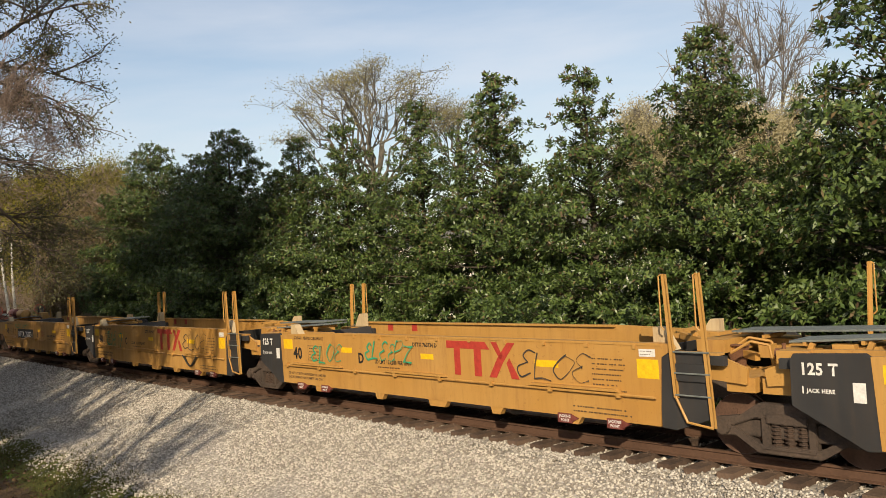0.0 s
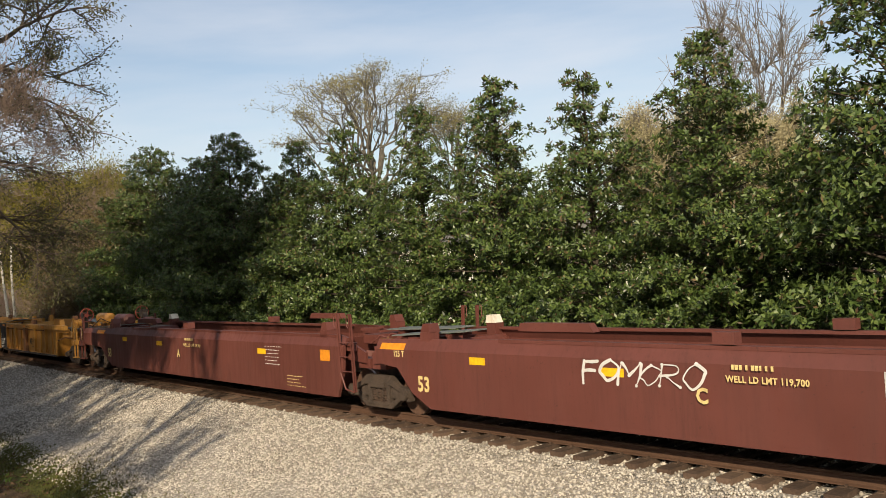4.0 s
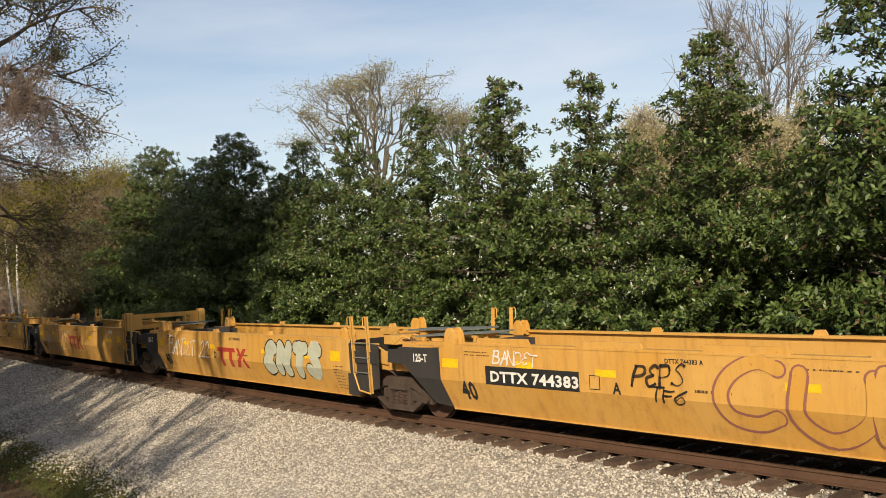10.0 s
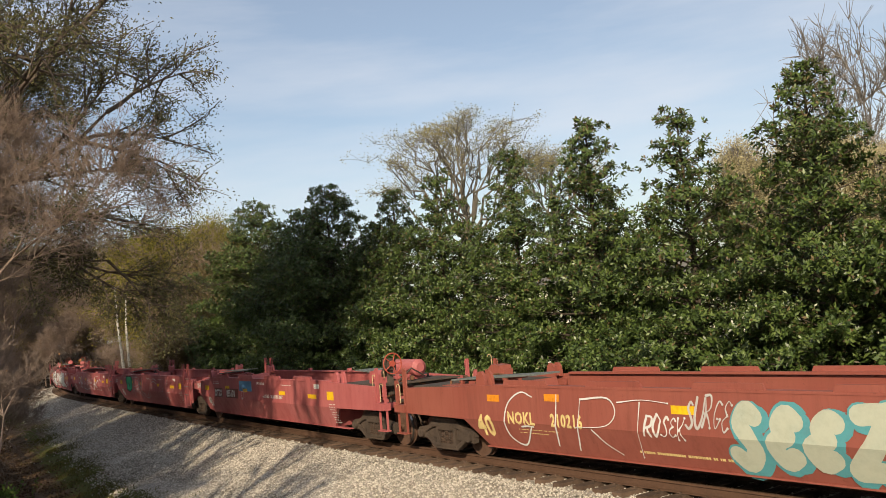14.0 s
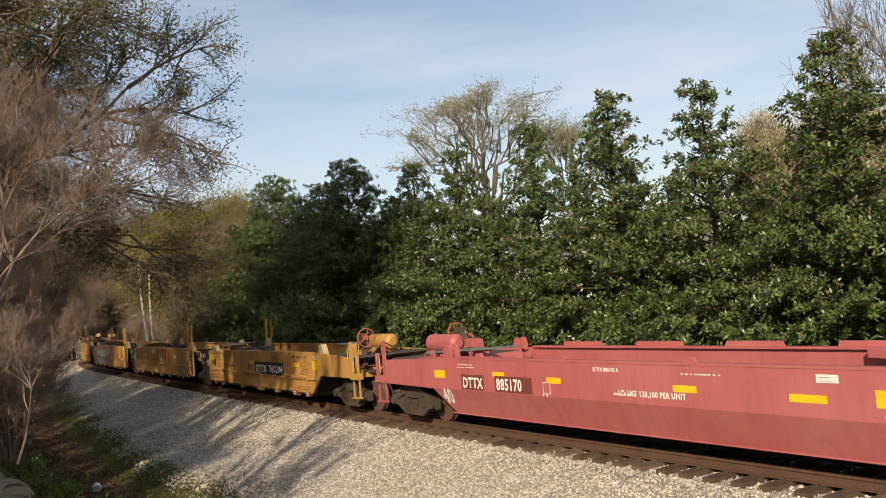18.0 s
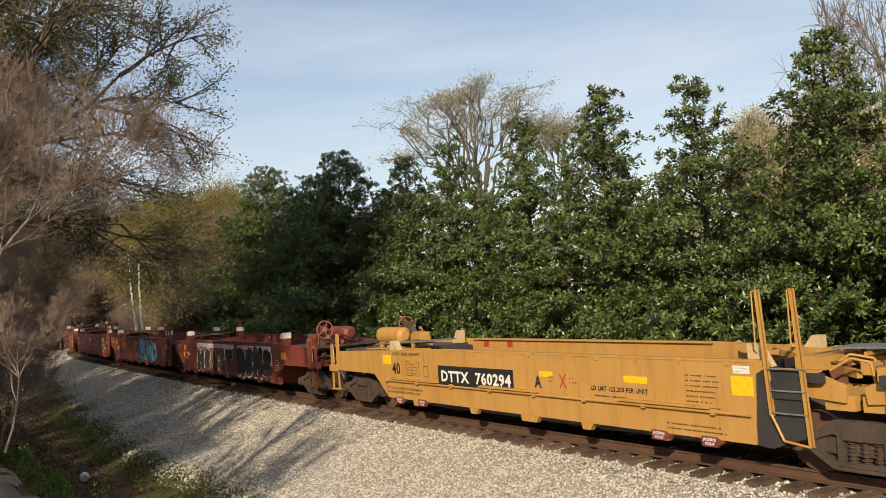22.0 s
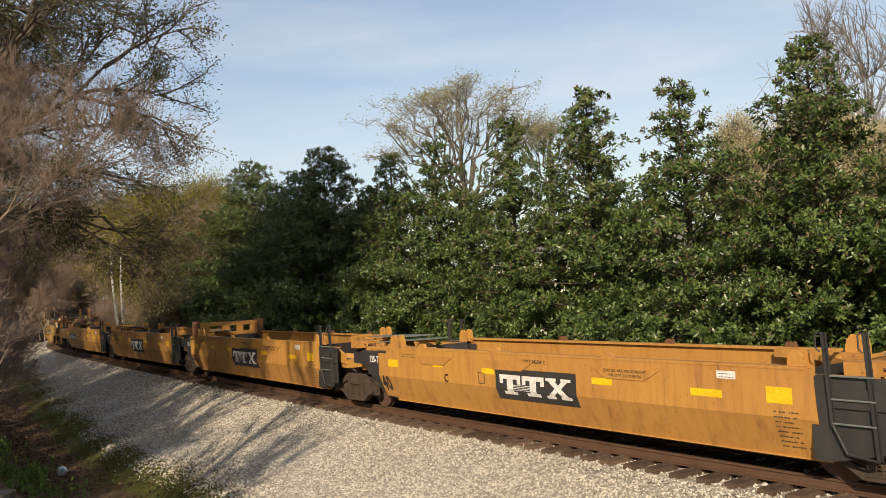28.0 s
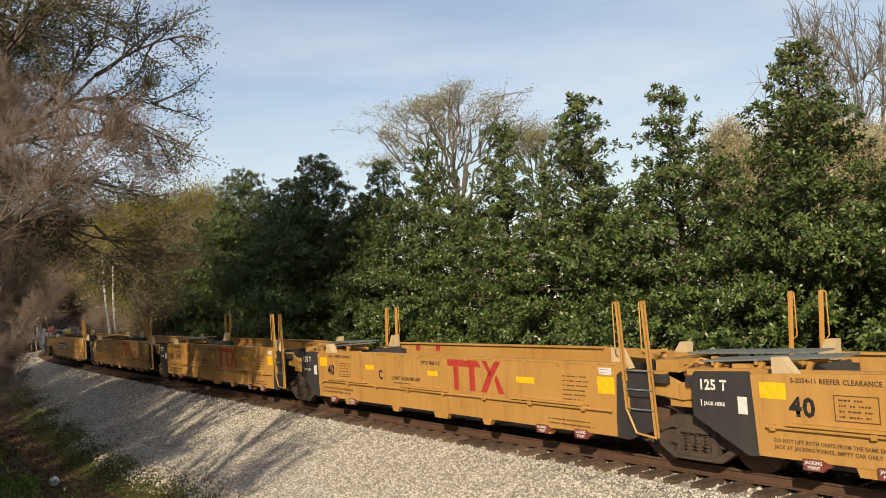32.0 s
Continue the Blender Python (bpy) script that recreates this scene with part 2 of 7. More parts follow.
# ---- mesh tools ----
class Shape:
    """Gathers boxes, prisms and tubes into one mesh."""

    def __init__(self):
        self.v, self.f = [], []

    def put(self, verts, faces):
        k = len(self.v)
        self.v += [tuple(p) for p in verts]
        self.f += [tuple(i + k for i in f) for f in faces]
        return self

    def box(self, x0, x1, y0, y1, z0, z1):
        v = [(x, y, z) for z in (z0, z1) for y in (y0, y1) for x in (x0, x1)]
        return self.put(v, [(0, 2, 3, 1), (4, 5, 7, 6), (0, 1, 5, 4), (2, 6, 7, 3), (0, 4, 6, 2), (1, 3, 7, 5)])

    def slab(self, outline, y0, y1, shift=None):
        """An outline in x and z, anticlockwise seen from -y, with thickness in y."""
        n = len(outline)
        s = shift or (lambda z: 0.0)
        v = [(x, y0 + s(z), z) for x, z in outline] + [(x, y1 + s(z), z) for x, z in outline]
        return self.put(v, [tuple(range(n)), tuple(range(2 * n - 1, n - 1, -1))] + [(i, i + n, (i + 1) % n + n, (i + 1) % n) for i in range(n)])

    def beam(self, p, q, w, h, up=(0, 0, 1)):
        p, q = Vector(p), Vector(q)
        d = (q - p).normalized()
        u = Vector(up)
        if abs(d.dot(u)) > 0.95:
            u = Vector((0, 1, 0))
        a = d.cross(u).normalized() * w / 2
        b = a.cross(d).normalized() * h / 2
        v = [o + i * a + j * b for o in (p, q) for i, j in ((-1, -1), (1, -1), (1, 1), (-1, 1))]
        return self.put(v, [(0, 1, 2, 3), (7, 6, 5, 4), (0, 4, 5, 1), (1, 5, 6, 2), (2, 6, 7, 3), (3, 7, 4, 0)])

    def tube(self, p, q, r, n=8, r2=None):
        p, q = Vector(p), Vector(q)
        d = (q - p).normalized()
        a = d.orthogonal().normalized()
        b = d.cross(a)
        r2 = r if r2 is None else r2
        ring = [(math.cos(2 * math.pi * i / n), math.sin(2 * math.pi * i / n)) for i in range(n)]
        v = [p + r * (c * a + s * b) for c, s in ring] + [q + r2 * (c * a + s * b) for c, s in ring]
        return self.put(v, [tuple(range(n - 1, -1, -1)), tuple(range(n, 2 * n))] + [(i, (i + 1) % n, (i + 1) % n + n, i + n) for i in range(n)])

    def pipe(self, pts, r, n=6):
        for p, q in zip(pts, pts[1:]):
            self.tube(p, q, r, n)
        return self

    def wheel(self, c, r, w, n=20):
        """A disc on an axis along y."""
        x, y, z = c
        return self.tube((x, y - w / 2, z), (x, y + w / 2, z), r, n)

    def mesh(self, name, material):
        me = bpy.data.meshes.new(name)
        me.from_pydata(self.v, [], self.f)
        if material:
            me.materials.append(material)
        me.update()
        return me


def part(name, shape, material, parent, label=""):
    """One mesh object under a thing or under a part."""
    me = shape if isinstance(shape, bpy.types.Mesh) else shape.mesh(name, material)
    ob = new(name, me)
    ob.parent = parent
    if label:
        ob["label"] = label
    return ob


def thing(name, label, category, group="", kind=""):
    return tagged(new(name), label, category, group, kind)


# ---- the line of the track: arc length s grows away from the camera; the near rail's head is at height 0 ----
_S = np.arange(-720.0, 820.01, 0.5)
_K = np.interp(_S, [-800, -90, -60, 12, 32, 60, 84, 150, 180, 900], [0, 0, 0.00249, 0.00249, 0.0002, 0.0012, 0.0125, 0.0125, 0, 0])
_turn = np.concatenate([[0], np.cumsum((_K[1:] + _K[:-1]) * 0.25)])
_i0 = int(np.argmin(abs(_S)))
_H = radians(43.38) - (_turn - _turn[_i0])
_dx, _dy = -np.sin(_H), np.cos(_H)
_X = np.concatenate([[0], np.cumsum((_dx[1:] + _dx[:-1]) * 0.25)])
_Y = np.concatenate([[0], np.cumsum((_dy[1:] + _dy[:-1]) * 0.25)])
_X += 11.849 * math.cos(radians(43.38)) - _X[_i0]
_Y += 11.849 * math.sin(radians(43.38)) - _Y[_i0]
BANK, GAUGE = 1.8, 1.435      # the curve's lean in degrees, away from the camera


def rail_at(s, off=0.0):
    """A point of the plan, off metres beyond the near rail, and the heading there."""
    x, y, h = np.interp(s, _S, _X), np.interp(s, _S, _Y), np.interp(s, _S, _H)
    return x + off * math.cos(h), y + off * math.sin(h), h


def bed(s):
    """The track bed's frame at s: x towards the camera's right, y across, away from the camera, z up, leaning with the curve."""
    x, y, h = rail_at(s, GAUGE / 2)
    return Matrix.Translation((x, y, -GAUGE / 2 * math.sin(radians(BANK)))) @ Matrix.Rotation(h - math.pi / 2, 4, "Z") @ Matrix.Rotation(radians(-BANK), 4, "X")


_near = (_S > -110) & (_S < 260)
_NX, _NY, _NH, _NS = _X[_near], _Y[_near], _H[_near], _S[_near]


def across(px, py):
    """For arrays of plan points: arc length and distance beyond the near rail."""
    s, o = np.empty(len(px)), np.empty(len(px))
    for a in range(0, len(px), 4000):
        x, y = px[a:a + 4000, None], py[a:a + 4000, None]
        i = np.argmin((x - _NX) ** 2 + (y - _NY) ** 2, axis=1)
        o[a:a + 4000] = (x[:, 0] - _NX[i]) * np.cos(_NH[i]) + (y[:, 0] - _NY[i]) * np.sin(_NH[i])
        s[a:a + 4000] = _NS[i]
    return s, o


SECTION = ((-60, 3.4), (-16, 2.3), (-12.6, 1.9), (-11.2, 1.75), (-9.8, 0.3), (-8.4, -0.95), (-7.2, -1.32), (-6.2, -1.28), (-5.2, -1.05), (-3.5, -0.74),
           (-1.7, -0.40), (-0.9, -0.245), (2.2, -0.36), (3.1, -0.65), (4.8, -0.95), (12, -0.9), (80, -0.3), (400, 0.5))


def lie(off):
    return np.interp(off, [a for a, _ in SECTION], [b for _, b in SECTION])


def ground_z(x, y):
    return float(lie(across(np.array([float(x)]), np.array([float(y)]))[1])[0])


# ---- ground: one sheet to the horizon ----
def ground_material():
    m, n, l, b = node_material("gravel_and_grass", 0.95, 0.0, 0.2)
    co = n.new("ShaderNodeTexCoord")
    gv, gr = n.new("ShaderNodeAttribute"), n.new("ShaderNodeAttribute")
    gv.attribute_name, gr.attribute_name = "gravel", "grass"
    vo = add(n, "TexVoronoi", Scale=17.0); l.new(co.outputs["Object"], vo.inputs["Vector"])
    stone = ramp(n, (0.0, (0.20, 0.18, 0.155)), (0.5, (0.33, 0.30, 0.26)), (1.0, (0.50, 0.47, 0.42)))
    l.new(vo.outputs["Color"], stone.inputs["Fac"])
    big = add(n, "TexNoise", Scale=0.35, Detail=6.0, Roughness=0.6); l.new(co.outputs["Object"], big.inputs["Vector"])
    mid = add(n, "TexNoise", Scale=2.6, Detail=7.0, Roughness=0.7); l.new(co.outputs["Object"], mid.inputs["Vector"])
    fine = add(n, "TexNoise", Scale=28.0, Detail=5.0, Roughness=0.75); l.new(co.outputs["Object"], fine.inputs["Vector"])
    dirt = ramp(n, (0.3, (0.055, 0.034, 0.02)), (0.7, (0.16, 0.105, 0.06))); l.new(mid.outputs["Fac"], dirt.inputs["Fac"])
    green = ramp(n, (0.3, (0.045, 0.055, 0.012)), (0.55, (0.10, 0.105, 0.025)), (0.75, (0.17, 0.145, 0.05))); l.new(fine.outputs["Fac"], green.inputs["Fac"])

    def masked(attr, noise, sharp):
        s = n.new("ShaderNodeMath"); s.operation = "ADD"
        l.new(attr.outputs["Fac"], s.inputs[0]); l.new(noise.outputs["Fac"], s.inputs[1])
        r = ramp(n, (1.0 - sharp, (0, 0, 0)), (1.0, (1, 1, 1)))
        k = n.new("ShaderNodeMath"); k.operation = "MULTIPLY"; k.inputs[1].default_value = 1 / 1.5
        l.new(s.outputs[0], k.inputs[0])
        r.color_ramp.elements[0].position, r.color_ramp.elements[1].position = 0.62, 0.70
        l.new(k.outputs[0], r.inputs["Fac"])
        return r
    a, g = masked(gv, mid, 0.1), masked(gr, mid, 0.2)
    m1, m2 = n.new("ShaderNodeMixRGB"), n.new("ShaderNodeMixRGB")
    l.new(g.outputs["Color"], m1.inputs["Fac"]); l.new(dirt.outputs["Color"], m1.inputs["Color1"]); l.new(green.outputs["Color"], m1.inputs["Color2"])
    l.new(a.outputs["Color"], m2.inputs["Fac"]); l.new(m1.outputs["Color"], m2.inputs["Color1"]); l.new(stone.outputs["Color"], m2.inputs["Color2"])
    l.new(m2.outputs["Color"], b.inputs["Base Color"])
    u = add(n, "Bump", Strength=0.7, Distance=0.04)
    l.new(vo.outputs["Distance"], u.inputs["Height"]); l.new(u.outputs["Normal"], b.inputs["Normal"])
    return m


def axis(lo, a, b, hi, step):
    """Coordinates with an even step from a to b, growing wider out to lo and hi."""
    mid = list(np.arange(a, b + 1e-6, step))
    out, d = [], step
    x = mid[-1]
    while x < hi:
        d *= 1.35; x += d; out.append(min(x, hi))
    low, d, x = [], step, mid[0]
    while x > lo:
        d *= 1.35; x -= d; low.append(max(x, lo))
    return np.array(low[::-1] + mid + out)


gx, gy = axis(-1500, -62, 26, 1500, 0.5), axis(-1500, -6, 110, 2500, 0.5)
px, py = (a.ravel() for a in np.meshgrid(gx, gy))
gs, go = across(px, py)
gz = lie(go)
rough_ground = np.array([noise.noise((x * 0.45, y * 0.45, 3.1)) for x, y in zip(px, py)])
gz = gz + rough_ground * np.clip((abs(go - 0.7) - 2.5) / 4, 0, 1) * 0.13
w, h = len(gx), len(gy)
me = bpy.data.meshes.new("ground")
me.from_pydata(np.stack([px, py, gz], 1).tolist(), [], [(j * w + i, j * w + i + 1, (j + 1) * w + i + 1, (j + 1) * w + i) for j in range(h - 1) for i in range(w - 1)])
for key, value in (("gravel", np.clip(np.minimum((go + 5.7 - np.clip((gs - 30) / 25, 0, 1) * 1.4) / 1.5, (5.0 - go) / 1.5), 0, 1)), ("grass", np.clip(np.where(go < -3, 1 - abs(go + 5.6 - np.clip((gs - 30) / 25, 0, 1) * 1.4) / 1.5, (go - 4) / 3), 0, 0.85))):
    me.attributes.new(key, "FLOAT", "POINT").data.foreach_set("value", value.astype(np.float32))
me.materials.append(ground_material())
me.polygons.foreach_set("use_smooth", [True] * len(me.polygons))
tagged(new("ground", me), "grassy earth bank with a wide gravel bed", "ground", kind="structure")


# ---- track: two rails on wooden ties ----
track = thing("railway_track", "rusty steel rails on dark wooden ties in gravel", "railway track", kind="structure")
RAIL = [(-0.036, 0.0), (-0.036, -0.035), (-0.009, -0.05), (-0.009, -0.150), (-0.072, -0.166), (-0.072, -0.180),
        (0.072, -0.180), (0.072, -0.166), (0.009, -0.150), (0.009, -0.05), (0.036, -0.035), (0.036, 0.0)]
stations = np.concatenate([np.arange(-700, -60, 10), np.arange(-60, 180, 1.5), np.arange(180, 801, 10)])
for side in (-1, 1):
    verts, faces, n = [], [], len(RAIL)
    for k, s in enumerate(stations):
        m = bed(s)
        verts += [tuple(m @ Vector((0, side * GAUGE / 2 + a, b))) for a, b in RAIL]
        if k:
            faces += [((k - 1) * n + i, (k - 1) * n + (i + 1) % n, k * n + (i + 1) % n, k * n + i) for i in range(n)]
    me = bpy.data.meshes.new("rail")
    me.from_pydata(verts, [], faces)
    me.materials.append(RAIL_STEEL)
    part("rail", me, None, track)
tie_meshes = []
for k in range(4):
    sh, j = Shape(), random.Random(k)
    sh.box(-0.115 - 0.01 * j.random(), 0.115 + 0.01 * j.random(), -1.28 - 0.05 * j.random(), 1.28, -0.37, -0.186)
    for y in (-GAUGE / 2, GAUGE / 2):
        sh.box(-0.09, 0.09, y - 0.16, y + 0.16, -0.187, -0.176)
        for a in (-0.11, 0.11):
            sh.box(-0.02, 0.02, y + a - 0.02, y + a + 0.02, -0.18, -0.150)
    tie_meshes.append(sh.mesh("tie", TIE_WOOD))
TIE_STEP = 0.53
rest_of_ties = Shape()
for k in range(-1100, 1400):
    s = k * TIE_STEP
    if -8 <= s <= 145:
        ob = part("tie", tie_meshes[k % 4], None, track)
        ob.matrix_basis = bed(s + 0.02 * math.sin(k * 7.1)) @ pose(0, 0, -0.004 * (k % 3), 0, 0, 1.2 * math.sin(k * 3.7))
    else:
        m = bed(s)
        v = [m @ Vector((x, y, z)) for z in (-0.37, -0.186) for y in (-1.3, 1.3) for x in (-0.115, 0.115)]
        rest_of_ties.put(v, [(0, 2, 3, 1), (4, 5, 7, 6), (0, 1, 5, 4), (2, 6, 7, 3), (0, 4, 6, 2), (1, 3, 7, 5)])
tagged(part("ties_far_along", rest_of_ties, TIE_WOOD, track), kind="stuff")


# ---- the train: well cars in articulated units, on shared trucks ----
HALF = 1.48            # half the width over the sides
_meshes = {}


def kept_mesh(key, make):
    if key not in _meshes:
        _meshes[key] = make()
    return _meshes[key]


def clip(poly, z0, keep_above):
    out = []
    for (x1, a), (x2, b) in zip(poly, poly[1:] + poly[:1]):
        ina, inb = (a >= z0) == keep_above or a == z0, (b >= z0) == keep_above or b == z0
        if ina:
            out.append((x1, a))
        if ina != inb:
            k = (z0 - a) / (b - a)
            out.append((x1 + k * (x2 - x1), z0))
    return out


# outlines of a side, seen from outside: the left end from the sill up, x from the left truck; the right end from the top down, x from the right truck
LEFT = {
    "a_art": [(1.72, 0.43), (1.66, 1.62), (2.0, 1.64), (4.2, 1.71)], "a_end": [(2.0, 0.43), (1.30, 1.0), (-0.8, 1.02), (-0.8, 1.56), (1.9, 1.63), (4.2, 1.71)],
    "b_art": [(1.97, 0.42), (1.97, 1.54)], "b_end": [(1.97, 0.42), (1.97, 1.54)],
    "c_art": [(1.98, 0.36), (1.88, 0.9), (1.86, 1.58), (2.6, 1.68)], "c_end": [(2.1, 0.36), (1.5, 0.93), (-0.8, 0.97), (-0.8, 1.58), (2.6, 1.68)],
    "d_art": [(2.3, 0.33), (1.75, 0.62), (1.3, 1.12), (0.6, 1.2), (0.6, 1.70), (4.0, 1.75)], "d_end": [(2.3, 0.33), (1.75, 0.62), (1.2, 1.0), (-0.8, 1.05), (-0.8, 1.66), (4.0, 1.75)],
    "e_art": [(1.85, 0.43), (1.2, 0.95), (0.55, 1.1), (0.55, 1.64), (2.2, 1.66), (4.4, 1.71)], "e_end": [(2.0, 0.43), (1.30, 1.0), (-0.8, 1.02), (-0.8, 1.60), (1.9, 1.66), (4.4, 1.71)]}
RIGHT = {
    "a_art": [(-1.20, 1.71), (-1.15, 1.64), (-1.40, 1.50), (-1.48, 0.43)], "a_end": [(-1.8, 1.71), (-0.9, 1.68), (0.8, 1.60), (0.8, 1.02), (-1.3, 1.0), (-2.0, 0.43)],
    "b_art": [(-1.5, 1.54), (-1.5, 0.42)], "b_end": [(-1.9, 1.54), (-1.9, 0.42)],
    "c_art": [(-1.30, 1.68), (-1.28, 1.2), (-1.22, 0.36)], "c_end": [(-2.6, 1.68), (0.8, 1.58), (0.8, 0.97), (-1.5, 0.93), (-2.1, 0.36)],
    "d_art": [(-0.9, 1.75), (-0.6, 1.70), (-0.7, 0.9), (-0.95, 0.33)], "d_end": [(-3.5, 1.75), (0.8, 1.66), (0.8, 1.05), (-1.2, 1.0), (-1.75, 0.62), (-2.3, 0.33)],
    "e_art": [(-1.1, 1.71), (-0.95, 1.68), (-1.1, 1.2), (-1.2, 0.43)], "e_end": [(-1.8, 1.71), (-0.9, 1.68), (0.8, 1.60), (0.8, 1.02), (-1.3, 1.0), (-2.0, 0.43)]}


def skin(kind, z):
    """How far inside the outer face the side's skin lies at height z."""
    if kind == "c":
        return max(0.0, 0.95 - z) * 0.42
    if kind == "d":
        return max(0.0, z - 1.5) * 0.55
    return 0.10 if kind == "b" else 0.0


def side_mesh(kind, L, lc, rc):
    def make():
        sh = Shape()
        outline = [(x - L / 2, z) for x, z in LEFT[kind + lc]] + [(L / 2 + x, z) for x, z in RIGHT[kind + rc]]
        outline = outline[::-1]          # anticlockwise seen from -y
        fold = {"c": 0.95, "d": 1.5}.get(kind)
        s = lambda z: skin(kind, z)
        if fold:
            for above in (True, False):
                sh.slab(clip(outline, fold, above), -HALF, -HALF + 0.07, s)
        else:
            sh.slab(outline, -HALF, -HALF + 0.07, s)
        x0, x1 = -L / 2 + (4.4 if kind in "ae" else 2.6), L / 2 - (1.4 if rc == "_art" else 2.0)
        if kind in "ae":
            sh.box(x0, x1, -HALF - 0.012, -HALF + 0.14, 1.675, 1.715)
            for k in range(9):
                x = x0 + (x1 - x0) * (k + 0.5) / 9
                sh.box(x - 0.03, x + 0.03, -HALF - 0.03, -HALF, 1.62, 1.68)
        if kind == "c":
            sh.box(x0, x1, -HALF - 0.01, -HALF + 0.16, 1.655, 1.70)
            sh.box(-L / 2 + 2.0, L / 2 - 1.2, -HALF + 0.22, -HALF + 0.36, 0.34, 0.37)
        if kind == "d":
            sh.box(-L / 2 + 4.2, L / 2 - 1.0, -HALF + 0.10, -HALF + 0.26, 1.70, 1.76)
        return sh.mesh("side_wall", RUST)
    return kept_mesh(("side", kind, L, lc, rc), make)


def slot_paint(ob, material):
    ob.material_slots[0].link = "OBJECT"
    ob.material_slots[0].material = material
    return ob


def text_mesh(words, size, wide):
    def make():
        cu = bpy.data.curves.new("lettering", "FONT")
        cu.body, cu.size, cu.resolution_u, cu.space_character, cu.offset = words, size, 2, 1.08, 0.034 * size
        cu.align_x = "LEFT"
        ob = bpy.data.objects.new("lettering", cu)
        me = bpy.data.meshes.new_from_object(ob)
        me.transform(Matrix.Diagonal((wide, 1, 1, 1)))
        bpy.data.objects.remove(ob)
        me.materials.append(WHITE)
        return me
    return kept_mesh(("text", words, size, wide), make)


def flat_mesh(key, make):
    return kept_mesh(("flat",) + key, make)


STROKES = {
    "A": "0039 3960 1444", "B": "0009 0949574505 0545635000", "C": "58391704113051", "D": "0009 0949655200", "E": "58391735 35032051", "F": "0009 0959 0545", "G": "58391704113053 5333",
    "H": "0009 6069 0565", "I": "3039", "J": "59523011", "K": "0009 5904 1450", "L": "0900 0050", "M": "0009 0934 3469 6960", "N": "0009 0960 6069", "O": "391704123052656739", "P": "0009 0949574504",
    "R": "0009 0949574504 2460", "S": "58391735523001", "T": "0969 3930", "U": "0903306369", "V": "0930 3069", "W": "0910 1036 3650 5069", "X": "0960 0069", "Y": "0935 6935 3530", "Z": "0969 6900 0060",
    "0": "391704123052656739", "1": "1739 3930", "2": "1739574400 0060", "3": "18395735523001", "6": "59150320523513", "7": "0969 6920", "8": "351739573553301335", "9": "573917355740", "-": "1454", " ": ""}


def spray_letters(text, w, h, wide, seed, slant, room=None, lift=0.0):
    """Words as ribbons of paint with round ends; each stroke lies a little over the one before."""
    sh, g = Shape(), random.Random(seed)
    room = wide if room is None else room
    cell = w / len(text)
    over = 0.0
    for k, ch in enumerate(text):
        dx, dz, size, lean = g.uniform(-0.05, 0.05) * cell, g.uniform(-0.07, 0.07) * h, g.uniform(0.86, 1.1), slant + g.uniform(-0.1, 0.1)
        x0, ww, hh = cell * k + room / 2 + dx, max(cell * 1.04 - room, cell * 0.42), (h - room) * size
        over = 0.0045 * k
        for stroke in STROKES.get(ch, "").split():
            pts = [Vector((int(stroke[i]) / 6, int(stroke[i + 1]) / 9)) for i in range(0, len(stroke), 2)]
            pts = [Vector((x0 + ww * (q.x + g.uniform(-0.05, 0.05)) + lean * hh * (q.y - 0.5), room / 2 + dz + hh * (q.y + g.uniform(-0.03, 0.03)))) for q in pts]
            if len(pts) == 2:
                d = pts[1] - pts[0]
                pts.insert(1, (pts[0] + pts[1]) / 2 + Vector((-d.y, d.x)) * g.uniform(-0.07, 0.07))
            line = []
            ext = [pts[0] * 2 - pts[1]] + pts + [pts[-1] * 2 - pts[-2]]
            for i in range(1, len(ext) - 2):
                a, b, c, d = ext[i - 1:i + 3]
                for m in range(5):
                    t = m / 5
                    line.append(0.5 * (2 * b + (c - a) * t + (2 * a - 5 * b + 4 * c - d) * t * t + (3 * b - a - 3 * c + d) * t ** 3))
            line.append(pts[-1])
            n, vs = len(line), []
            for i, q in enumerate(line):
                t = line[min(i + 1, n - 1)] - line[max(i - 1, 0)]
                t = t / (t.length or 1)
                o = Vector((-t.y, t.x)) * wide / 2 * (1 if room > wide * 0.999 and room > 0.1 else 0.72 + 0.4 * math.sin(2.6 * i / n + k))
                zz = lift + over + 0.0006 * i / n
                vs += [(q.x + o.x, q.y + o.y, zz), (q.x - o.x, q.y - o.y, zz)]
            sh.put(vs, [(2 * i, 2 * i + 1, 2 * i + 3, 2 * i + 2) for i in range(n - 1)])
            for q, e in ((line[0], 0.0007), (line[-1], 0.0009)):
                sh.put([(q.x + wide / 2 * math.cos(u * math.pi / 6), q.y + wide / 2 * math.sin(u * math.pi / 6), lift + over + e) for u in range(12)], [tuple(range(12))])
            over += 0.0010
    return sh.mesh("spray_painting", RUST)


